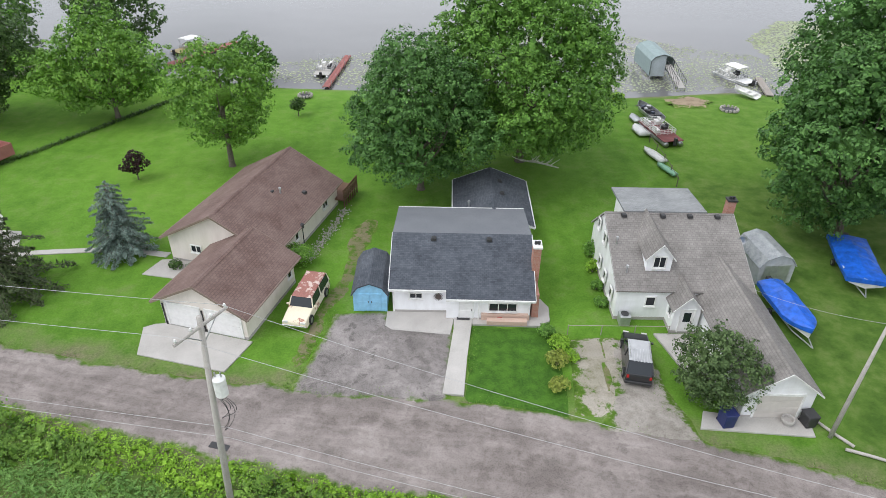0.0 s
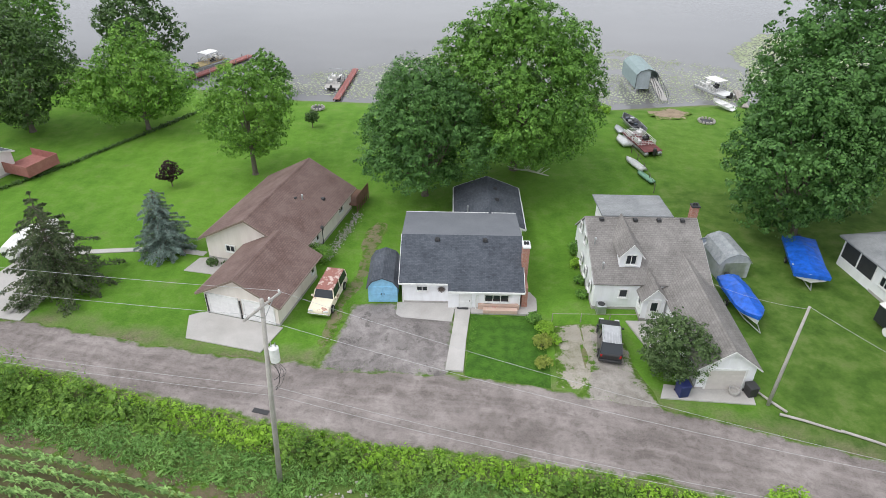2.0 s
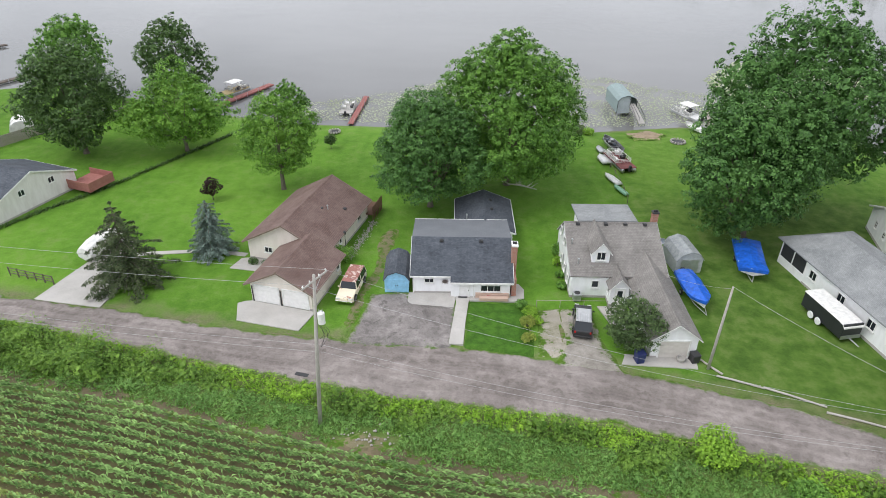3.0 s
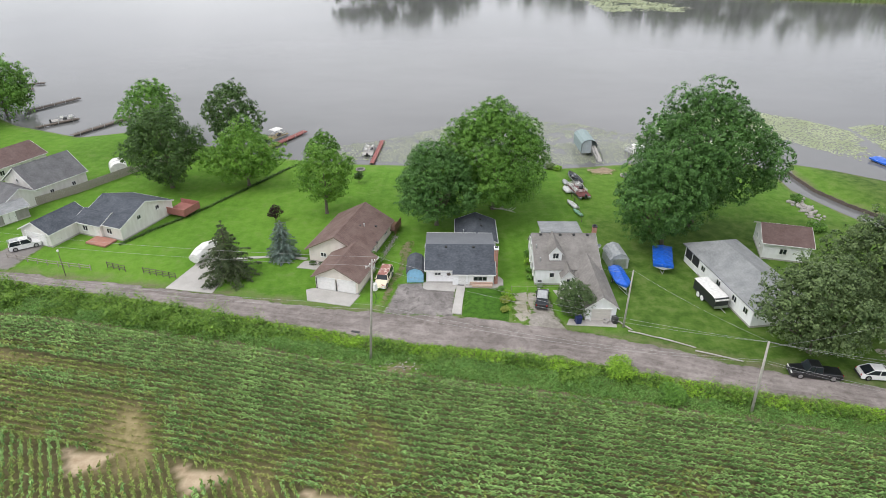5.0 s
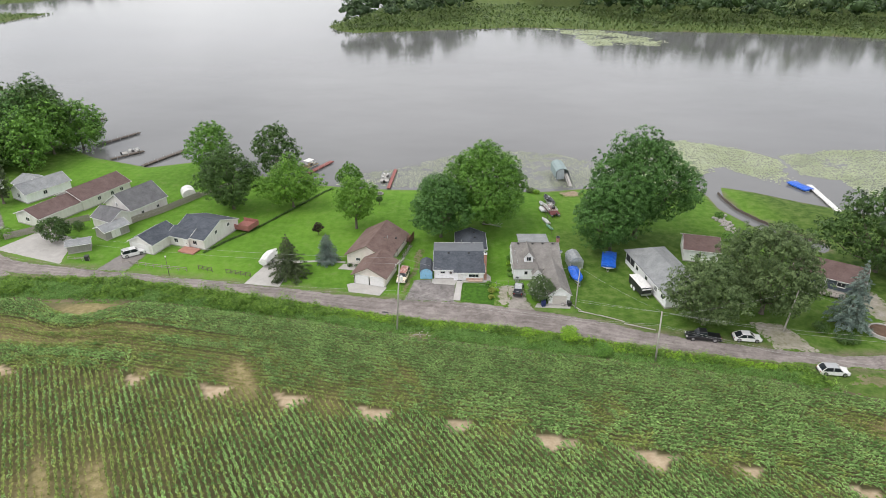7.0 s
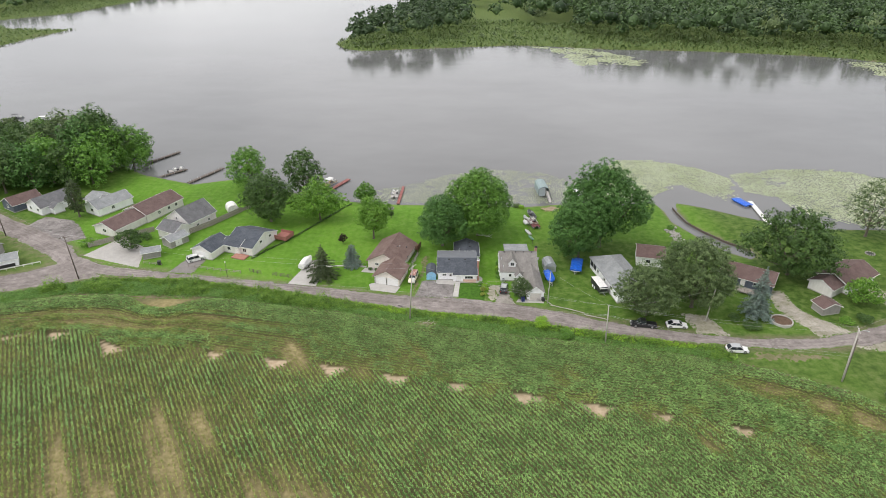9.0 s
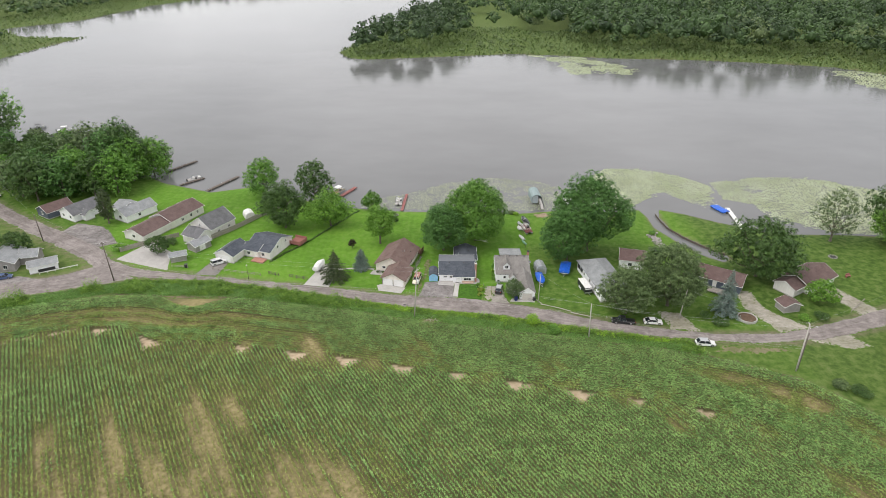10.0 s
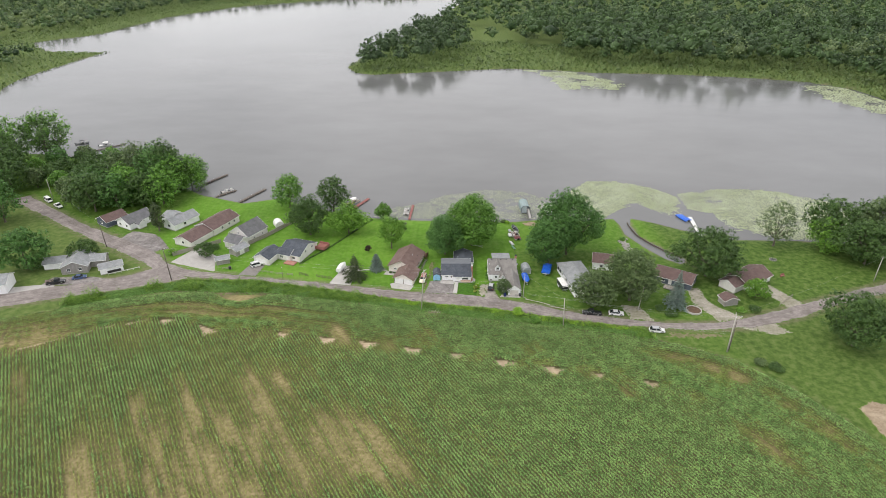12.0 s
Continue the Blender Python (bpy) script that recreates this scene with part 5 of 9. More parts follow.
# grey barn-shaped shed
s = thing("storage_shed", 26.2, 41.8, 0, 6, "grey barn-shaped metal shed with a mottled roof", "shed")
bm = bmesh.new()
gam = [(-1.45, 0), (1.45, 0), (1.45, 1.65), (0.95, 2.3), (0, 2.65), (-0.95, 2.3), (-1.45, 1.65)]
prism(bm, [(x, z - 0.02) for x, z in gam], 0, 3.9, "y")
part("wall", bm, plain("pale_grey_metal", (0.50, 0.52, 0.54), 0.5), s)
bm = bmesh.new()
out = [(1.58, 1.6), (1.03, 2.36), (0, 2.74), (-1.03, 2.36), (-1.58, 1.6), (-1.5, 1.6), (-0.98, 2.29), (0, 2.65), (0.98, 2.29), (1.5, 1.6)]
prism(bm, out, -0.1, 4.0, "y")
part("roof", bm, mottled("mottled_metal_roof", (0.20, 0.22, 0.23), (0.42, 0.44, 0.45), 2.2, 14.0, 0.6), s, "blotched grey metal roof")
for cx in (-0.55, 0.55):
    bm = bmesh.new()
    box(bm, cx, -0.03, 0.9, 1.02, 0.05, 1.7)
    for j in range(3):
        box(bm, cx - 0.34 + j * 0.34, -0.06, 0.9, 0.05, 0.03, 1.6)
    part("door", bm, M_METAL, s)

# long white house with a screened porch
h = thing("house", 40.3, 26.3, 0, 9.5, "long white house with light grey roof and a screened porch", "house")
gable_walls(h, 0, 8.4, 0, 14.2, 3.0, 4.7, "y", M_WHITE, boards=False)
bm = bmesh.new()
v = [bm.verts.new(p) for p in ((-0.4, -0.4, 2.85), (8.8, -0.4, 2.85), (8.8, 19.0, 2.85), (-0.4, 19.0, 2.85), (4.2, -0.4, 4.75), (4.2, 15.6, 4.75),
                               (-0.4, -0.4, 3.0), (8.8, -0.4, 3.0), (8.8, 19.0, 3.0), (-0.4, 19.0, 3.0), (4.2, -0.4, 4.9), (4.2, 15.6, 4.9))]
for f in ((0, 4, 5, 3), (4, 1, 2, 5), (3, 5, 2), (6, 9, 11, 10), (10, 11, 8, 7), (9, 8, 11), (0, 3, 9, 6), (3, 2, 8, 9), (2, 1, 7, 8), (0, 6, 10, 4), (4, 10, 7, 1)):
    bm.faces.new([v[i] for i in f])
part("roof", bm, M_SH_LIGHT, h, "light grey speckled shingles, hipped at the porch end")
bm = bmesh.new()
box(bm, 4.2, 16.4, 0.4, 8.3, 4.4, 1.0)
part("porch_base", bm, M_WHITE, h, "white half wall of the porch")
for px, py in ((0.1, 14.3), (0.1, 16.4), (0.1, 18.5), (2.8, 18.5), (5.6, 18.5), (8.3, 18.5)):
    bm = bmesh.new()
    box(bm, px, py, 1.9, 0.14, 0.14, 2.0)
    part("porch_post", bm, M_TRIM, h)
bm = bmesh.new()
box(bm, 0.1, 16.4, 1.9, 0.03, 4.2, 1.96)
part("screen", bm, plain("dark_screen", (0.03, 0.032, 0.034), 0.7), h, "dark insect screen")
for yy, zz in ((12.9, 1.7), (8.6, 1.8), (4.4, 1.8), (1.6, 1.7)):
    window(h, 0, yy, zz, 0.95, 0.85, -90, bars=1)

h = thing("house", 50.0, 45.6, 0, -14, "white house with a maroon roof half hidden by trees", "house")
section(h, 0, 7.0, 0, 7.5, 2.9, 4.5, "x", M_WHITE, M_SH_MAROON)
window(h, 0, 2.2, 1.7, 0.6, 0.8, -90), window(h, 0, 5.0, 1.7, 0.6, 0.8, -90), window(h, 3.0, 0, 1.6, 1.0, 0.9, 0)
h = thing("house", 69.5, 37.4, 0, -33, "slate-blue house with maroon roof and a timber deck", "house")
section(h, 0, 12.5, 0, 8.0, 2.5, 4.4, "x", M_BLUESIDE, M_SH_MAROON)
door(h, 5.6, 0, 0.4, 0.9, 2.0, 0, M_GARAGE), window(h, 3.2, 0, 1.6, 1.1, 0.9, 0), window(h, 8.8, 0, 1.6, 1.4, 0.9, 0)
k = thing("deck", 72.2, 33.2, 0, -33, "weathered timber deck on the front of a blue house", "deck")
bm = bmesh.new()
box(bm, 2.6, -0.2, 0.4, 5.6, 2.4, 0.14)
part("floor", bm, M_WOOD, k)
for i in range(8):
    bm = bmesh.new()
    box(bm, -0.1 + i * 0.77, -1.35, 0.7, 0.09, 0.09, 1.3)
    part("post", bm, M_WOOD, k)
bm = bmesh.new()
box(bm, 2.6, -1.35, 1.32, 5.6, 0.12, 0.08)
part("rail", bm, M_WOOD, k)
h = thing("house", 99.2, 30.5, 0, 33, "low white house with a brown roof beside the lane", "house")
section(h, 0, 12.8, 0, 8.2, 2.5, 4.3, "x", M_WHITE, M_SH_MAROON, None, 0.6)
section(h, -5.0, 0.0, 1.5, 7.5, 2.4, 3.8, "x", M_BEIGE, M_SH_MAROON)
for wx_ in (2.5, 6.2, 9.8):
    window(h, wx_, 0, 1.5, 0.9, 0.8, 0)
s = thing("shed", 90.2, 21.6, 0, 12, "small brown-roofed shed under a spreading tree", "shed")
section(s, -2.4, 2.4, 0, 3.6, 2.0, 3.0, "y", M_GREYSIDE, M_SH_MAROON)

# the settlement round the western junction
h = thing("house", -55.5, 49.9, 0, -20, "white angular house with dark roofs and an attached garage", "house")
section(h, -9.0, 0, 0, 12.2, 2.4, 4.7, "x", M_BEIGE, M_SH_DARK, None, 0.25)
section(h, -15.6, -9.2, -5.9, 2.4, 2.4, 4.0, "y", M_BEIGE, M_SH_DARK, None, 0.3)
section(h, -9.6, -4.0, -0.5, 5.0, 2.3, 3.5, "x", M_BEIGE, M_SH_DARK, None, 0.25)
garage_door(h, -12.4, -5.9, 0.02, 4.4, 2.0, 0, M_GARAGE, 4, 8)
for wx_ in (-7.4, -2.6):
    window(h, wx_, -0.5 if wx_ < -4 else 0, 1.4, 1.0, 0.9, 0)
door(h, -4.9, -0.5, 0.2, 0.9, 2.0, 0, M_GARAGE)
window(h, 0, 4.2, 2.6, 0.8, 0.7, 90), window(h, 0, 8.6, 2.6, 0.8, 0.7, 90)
bm = bmesh.new()
box(bm, 0, 0, 0.15, 4.2, 2.6, 0.3)
solid("front_deck", bm, plain("faded_red_paint", (0.42, 0.20, 0.15), 0.7), "low red deck at the front of the white house", "deck", m=pose(-59.0, 49.4, 0, 0, 0, -20), bevel=0.02)
k = thing("deck", -50.6, 60.0, 0, -20, "red-stained raised deck behind the white house", "deck")
bm = bmesh.new()
box(bm, 0.6, 1.6, 0.8, 4.2, 4.2, 0.15)
part("floor", bm, M_REDWOOD, k)
for sx, sy, lx, ly in ((0.6, -0.45, 4.2, 0.08), (0.6, 3.7, 4.2, 0.08), (2.7, 1.6, 0.08, 4.2)):
    bm = bmesh.new()
    box(bm, sx, sy, 1.05, lx, ly, 1.3)
    part("railing", bm, M_REDWOOD, k)
h = thing("house", -98.8, 61.0, 0, -24, "long beige house with maroon roofs stepping back from the lane", "house")
section(h, -8.4, 0, 0, 11.6, 2.4, 4.0, "y", M_BEIGE, M_SH_MAROON)
section(h, -9.0, 0.4, 11.6, 26.5, 2.7, 4.7, "y", M_BEIGE, M_SH_MAROON)
for yy in (16.5, 20.5, 23.5):
    window(h, 0.4, yy, 1.6, 0.9, 0.9, 90)
window(h, -4.2, 0, 1.6, 1.2, 0.9, 0)
h = thing("house", -78.0, 64.4, 0, -28, "tall beige house with a grey-brown gable roof", "house")
section(h, -9.6, 0, 0, 10.4, 3.2, 6.4, "y", M_BEIGE, M_SH_SLATE)
section(h, -6.6, 0.2, -6.0, 0.2, 2.6, 4.3, "x", M_BEIGE, M_SH_SLATE)
window(h, -5.0, 0, 3.8, 0.6, 0.7, 0), window(h, 0, 3.0, 1.6, 0.7, 0.7, 90), window(h, 0, 7.5, 1.6, 0.7, 0.7, 90), window(h, -1.6, -6.0, 1.5, 0.8, 0.8, 0)
s = thing("shed", -79.9, 54.4, 0, -34, "grey-brown garden shed with white double doors", "shed")
section(s, -4.2, 0, 0, 5.8, 2.1, 2.9, "y", M_GREYSIDE, M_SH_LIGHT)
for yy in (2.0, 3.0):
    door(s, 0, yy, 0.05, 0.9, 1.8, 90, M_GARAGE)
s = thing("shed", -85.2, 47.6, 0, 24, "small grey shed with a slanted roof", "shed")
section(s, 0, 4.6, 0, 3.2, 1.9, 2.4, "x", M_GREYSIDE, M_SH_LIGHT)
h = thing("house", -110.7, 75.7, 0, -31, "grey-roofed house with a pale deck", "house")
section(h, -7.0, 0, 0, 12.0, 2.6, 4.4, "y", M_WHITE, M_SH_LIGHT)
section(h, -12.0, -6.8, 3.0, 10.0, 2.4, 3.9, "x", M_WHITE, M_SH_LIGHT)
window(h, -3.4, 0, 1.6, 1.2, 1.0, 0), window(h, 0, 5.0, 1.6, 0.9, 0.9, 90)
h = thing("house", -139.2, 78.6, 0, -33, "slate-blue house with a maroon roof", "house")
section(h, -7.0, 0, 0, 9.0, 2.4, 4.2, "y", M_BLUESIDE, M_SH_MAROON)
window(h, -3.5, 0, 1.6, 0.9, 0.9, 0), window(h, 0, 6.0, 1.6, 0.9, 0.9, 90)
h = thing("house", -128.9, 76.3, 0, -30, "white house with a grey roof and small porch", "house")
section(h, -8.2, 0, 0, 11.2, 2.6, 4.8, "y", M_WHITE, M_SH_SLATE)
section(h, 0, 2.2, 2.6, 6.0, 2.2, 3.4, "x", M_WHITE, M_SH_SLATE)
for wx_ in (-6.0, -2.0):
    window(h, wx_, 0, 1.6, 1.0, 0.9, 0)
h = thing("house", -137.4, 40.4, 0, 13, "grey house with white window trim and cars in front", "house")
section(h, 0, 8.6, 0, 10.0, 2.7, 4.6, "y", M_GREYSIDE, M_SH_LIGHT)
section(h, 8.6, 13.5, 4.0, 9.0, 2.4, 3.8, "x", M_GREYSIDE, M_SH_LIGHT)
section(h, -7.0, 0, 5.0, 10.0, 2.4, 3.8, "x", M_WHITE, M_SH_LIGHT)
for wx_ in (2.4, 6.2):
    window(h, wx_, 0, 1.6, 1.0, 1.0, 0)
s = thing("shed", -123.6, 40.2, 0, 31, "long white shed with a grey roof and dark opening", "shed")
section(s, 0, 7.4, 0, 4.6, 2.2, 3.0, "x", M_WHITE, M_SH_LIGHT)
# solid dark panel on the wall stands for the unlit inside of the opening
bm = bmesh.new()
box(bm, 4.4, -0.03, 0.6, 4.4, 0.08, 0.9)
part("opening", bm, M_DARK, s, "dark panel standing for the shaded inside of a low opening")
s = thing("barn", -162.0, 24.6, 0, 13, "large white metal barn", "barn")
section(s, 0, 13.6, 0, 8.0, 3.6, 5.2, "x", M_WHITE, M_SH_LIGHT)


# ---- vehicles ----
def paint(name, colour, rough=0.28, wear=0.08):
    return plain(name, colour, rough, 0.0, wear, 0.5, 0.6)


M_TYRE = plain("tyre_rubber", (0.022, 0.022, 0.023), 0.85)
M_RIM = plain("alloy_rim", (0.55, 0.55, 0.56), 0.3, 0.8)
M_LAMP = plain("lamp_glass", (0.75, 0.75, 0.72), 0.1)
M_TAIL = plain("red_lamp", (0.45, 0.02, 0.02), 0.2)
M_BLACK = paint("black_paint", (0.012, 0.013, 0.016))
M_CARWHITE = paint("white_paint", (0.80, 0.80, 0.79))
M_SILVER_P = paint("silver_paint", (0.42, 0.43, 0.44))
M_CHROME = plain("chrome", (0.65, 0.65, 0.66), 0.15, 1.0)


def rusted(name, cream, rust, cut):
    m, nd, ln, b = nodes_of(name)
    v = coords(nd, ln)
    big, fine = noise_tex(nd, ln, v, 1.4, 6.0, 0.65), noise_tex(nd, ln, v, 14.0, 4.0)
    f = ramp(nd, ln, big, [(cut - 0.03, (0, 0, 0)), (cut + 0.03, (1, 1, 1))])
    col = blend(nd, ln, f, ramp(nd, ln, fine, [(0.3, tuple(x * 0.85 for x in cream)), (0.7, cream)]), ramp(nd, ln, fine, [(0.3, tuple(x * 0.6 for x in rust)), (0.7, rust)]))
    ln.new(col, b.inputs["Base Color"])
    b.inputs["Roughness"].default_value = 0.6
    return m


def wheel(parent, x, y, r, w=0.22):
    bm = bmesh.new()
    sec = [(r * 0.62, -w / 2), (r * 0.93, -w / 2), (r, -w * 0.3), (r, w * 0.3), (r * 0.93, w / 2), (r * 0.62, w / 2)]
    loft(bm, [[(x + math.cos(a) * q, y + o, r + math.sin(a) * q) for a in np.linspace(0, 2 * math.pi, 18, endpoint=False)] for q, o in sec], False)
    t = part("wheel", bm, M_TYRE, parent, "black rubber tyre", smooth=True)
    bm = bmesh.new()
    for s in (-1, 1):
        loft(bm, [[(x + math.cos(a) * q, y + s * o, r + math.sin(a) * q) for a in np.linspace(0, 2 * math.pi, 14, endpoint=False)] for q, o in ((r * 0.64, w * 0.42), (r * 0.5, w * 0.3), (r * 0.15, w * 0.38))])
    part("rim", bm, M_RIM, t)
    return t


def car(name, label, x, y, rz, L, W, H, body, roofmat=None, nose=0.24, tail=0.06, belt=0.58, rake=(0.20, 0.08), deck=None, rack=False, r=0.34, category="car", z=0.0):
    """A road car; its front looks along +x. nose: the bonnet's share of the length, tail: the boot's; rake: windscreen and rear slope, in lengths."""
    t = thing(name, x, y, z, rz, label, category)
    hw, bz = W / 2, H * belt
    xf, xr = L / 2, -L / 2
    bm = bmesh.new()
    hood, boot = xf - L * nose, xr + L * tail
    prof = [(xr, 0.34), (xr + 0.02, bz * 0.92), (boot, bz), (hood, bz), (xf - 0.18, bz * 0.86), (xf, bz * 0.66), (xf, 0.30), (xf - 0.2, 0.22), (xr + 0.2, 0.22)]
    prism(bm, prof, -hw, hw, "y")
    for v in bm.verts:
        if v.co.z > bz * 0.8:
            v.co.y *= 0.93
        if abs(v.co.x) > L * 0.46:
            v.co.y *= 0.92
    part("body", bm, body, t, bevel=0.06)
    top = H - 0.05
    wx0, wx1 = hood - 0.02, boot + 0.02
    tx0, tx1 = wx0 - L * rake[0] * 0.55, wx1 + L * rake[1]
    if deck:
        wx1, tx1 = deck, deck + 0.12
    bm = bmesh.new()
    loft(bm, [[(wx1, -hw * 0.90, bz - 0.02), (wx0, -hw * 0.90, bz - 0.02), (wx0, hw * 0.90, bz - 0.02), (wx1, hw * 0.90, bz - 0.02)],
              [(tx1, -hw * 0.76, top), (tx0, -hw * 0.76, top), (tx0, hw * 0.76, top), (tx1, hw * 0.76, top)]])
    part("cabin_glass", bm, M_GLASS, t, "dark tinted glass")
    bm = bmesh.new()
    loft(bm, [[(tx1 - 0.05, -hw * 0.79, top - 0.01), (tx0 + 0.05, -hw * 0.79, top - 0.01), (tx0 + 0.05, hw * 0.79, top - 0.01), (tx1 - 0.05, hw * 0.79, top - 0.01)],
              [(tx1 + 0.05, -hw * 0.70, top + 0.07), (tx0 - 0.1, -hw * 0.70, top + 0.07), (tx0 - 0.1, hw * 0.70, top + 0.07), (tx1 + 0.05, hw * 0.70, top + 0.07)]])
    part("roof", bm, roofmat or body, t, bevel=0.02)
    for s in (-1, 1):
        for k, (px, qx) in enumerate(((wx0, tx0), ((wx0 + wx1) / 2 + 0.1, (tx0 + tx1) / 2 + 0.1), (wx1, tx1))):
            bm = bmesh.new()
            tube(bm, [(px, s * hw * 0.905, bz - 0.02), (qx, s * hw * 0.775, top)], [0.05, 0.04], 5)
            part("pillar", bm, body, t)
        for px in (xr + L * 0.19, xf - L * 0.18):
            wheel(t, px, s * (hw - 0.1), r)
        bm = bmesh.new()
        box(bm, xf - 0.03, s * hw * 0.66, bz * 0.74, 0.1, hw * 0.4, 0.14)
        part("headlight", bm, M_LAMP, t)
        bm = bmesh.new()
        box(bm, xr + 0.05, s * hw * 0.76, bz * 0.82, 0.08, hw * 0.16, 0.22)
        part("tail_light", bm, M_TAIL, t)
        bm = bmesh.new()
        box(bm, wx0 - 0.15, s * (hw + 0.06), bz + 0.08, 0.12, 0.16, 0.12)
        part("mirror", bm, body, t)
    for px, n in ((xf + 0.02, "front_bumper"), (xr - 0.02, "rear_bumper")):
        bm = bmesh.new()
        box(bm, px, 0, 0.42, 0.12, W * 0.92, 0.2)
        part(n, bm, M_CHROME if rack == "chrome" else M_DARK, t, bevel=0.03)
    if rack is True:
        for s in (-1, 1):
            bm = bmesh.new()
            tube(bm, [(tx1 + 0.2, s * hw * 0.66, top + 0.13), (tx0 - 0.25, s * hw * 0.66, top + 0.13)], [0.025, 0.025], 6)
            part("roof_rail", bm, M_CHROME, t)
        for k in range(5):
            bm = bmesh.new()
            box(bm, tx1 + 0.45, -hw * 0.44 + k * hw * 0.22, top + 0.10, (tx0 - tx1) * 0.62, 0.05, 0.03)
            part("roof_slat", bm, M_METAL, t)
    return t


M_CREAM = rusted("chalky_cream_paint", (0.80, 0.72, 0.55), (0.45, 0.22, 0.16), 0.60)
M_RUSTROOF = rusted("rusty_roof_paint", (0.62, 0.50, 0.44), (0.36, 0.15, 0.12), 0.45)
car("estate_car", "old cream estate car with rusted roof and bonnet on the grass", -10.3, 37.5, -99, 5.3, 1.98, 1.72, M_CREAM, M_RUSTROOF, 0.28, 0.02, 0.58, (0.12, 0.03), rack="chrome", r=0.38)
car("sport_utility_car", "black and silver sport utility car parked on the dirt drive", 12.95, 32.2, 80, 4.6, 1.88, 1.75, M_BLACK, M_SILVER_P, 0.26, 0.02, 0.60, (0.26, 0.12), rack=True, r=0.37)
car("pickup_truck", "black pickup truck parked beside the lane", 44.0, 16.4, 172, 5.9, 1.98, 1.85, M_BLACK, None, 0.26, 0.40, 0.55, (0.16, 0.03), r=0.42, category="pickup truck")
car("sedan", "white sedan parked beside the lane", 51.6, 16.2, -6, 4.75, 1.88, 1.48, M_CARWHITE, None, 0.24, 0.07, 0.60, (0.30, 0.22), r=0.36)
car("hatchback", "pearl white car parked on the grass verge", 61.8, 6.9, -5, 4.7, 1.9, 1.58, M_CARWHITE, M_SILVER_P, 0.24, 0.04, 0.58, (0.28, 0.14), r=0.36)
car("sport_utility_car", "white sport utility car on a paved driveway", -70.6, 47.4, 35, 4.7, 1.9, 1.75, M_CARWHITE, None, 0.26, 0.02, 0.58, (0.2, 0.06), rack=True, r=0.37)
car("pickup_truck", "dark pickup truck loaded with scrap in a gravel yard", -136.4, 34.6, 20, 5.8, 2.0, 1.9, M_BLACK, None, 0.26, 0.42, 0.55, (0.16, 0.03), r=0.42, category="pickup truck")
car("sedan", "dark blue car in front of a grey house", -130.0, 38.0, 20, 4.7, 1.85, 1.45, paint("blue_paint", (0.06, 0.10, 0.22)), None, 0.24, 0.12, 0.6, (0.28, 0.2))
car("van", "white van parked far down the lane", -178.0, 105.5, -40, 5.2, 2.0, 2.0, M_CARWHITE, None, 0.16, 0.02, 0.5, (0.14, 0.03), category="van")
car("pickup_truck", "white pickup parked far down the lane", -170.5, 99.5, -40, 5.6, 2.0, 1.85, M_CARWHITE, None, 0.26, 0.40, 0.55, (0.16, 0.03), r=0.4, category="pickup truck")
rng = np.random.RandomState(5)
bm = bmesh.new()
for k in range(14):
    box(bm, rng.uniform(-1.3, 1.3), rng.uniform(-0.7, 0.7), rng.uniform(0.1, 0.75), rng.uniform(0.3, 1.0), rng.uniform(0.1, 0.5), rng.uniform(0.1, 0.4), rng.uniform(0, 180))
solid("scrap_pile", bm, mottled("scrap", (0.12, 0.08, 0.06), (0.35, 0.30, 0.26), 1.5, 9.0), "jumbled scrap heaped in a truck bed", "scrap", kind="stuff", m=pose(-137.9, 34.1, 1.0, 0, 0, 20))

# ---- boats, trailers and docks ----
M_TARP = plain("blue_tarp", (0.02, 0.14, 0.68), 0.42, 0.0, 0.25)
M_HULL = plain("white_gelcoat", (0.72, 0.72, 0.70), 0.3)
M_ALU = plain("aluminium", (0.50, 0.51, 0.52), 0.35, 0.8)
M_CANVAS = plain("white_canvas", (0.80, 0.79, 0.76), 0.7)
M_GREEN_TARP = plain("grey_green_canvas", (0.27, 0.345, 0.345), 0.7)
M_REDDECK = plain("red_decking", (0.36, 0.135, 0.12), 0.8, 0.0, 0.25)


def hull_sections(L, W, D, n=9, bow=0.35):
    out = []
    for k in range(n):
        f = k / (n - 1)
        w = W / 2 * (1 - max(0, (f - (1 - bow)) / bow) ** 2.2 * 0.96) * (0.88 + 0.12 * min(1, f * 4))
        if bow < 0.1:
            w = W / 2
        z0 = 0.18 * max(0, (f - 0.6) / 0.4) ** 2
        xx = -L / 2 + L * f
        out.append([(xx, -w, D + z0), (xx, -w * 0.86, D * 0.4 + z0), (xx, 0, z0), (xx, w * 0.86, D * 0.4 + z0), (xx, w, D + z0), (xx, 0, D + z0 + 0.01)])
    return out


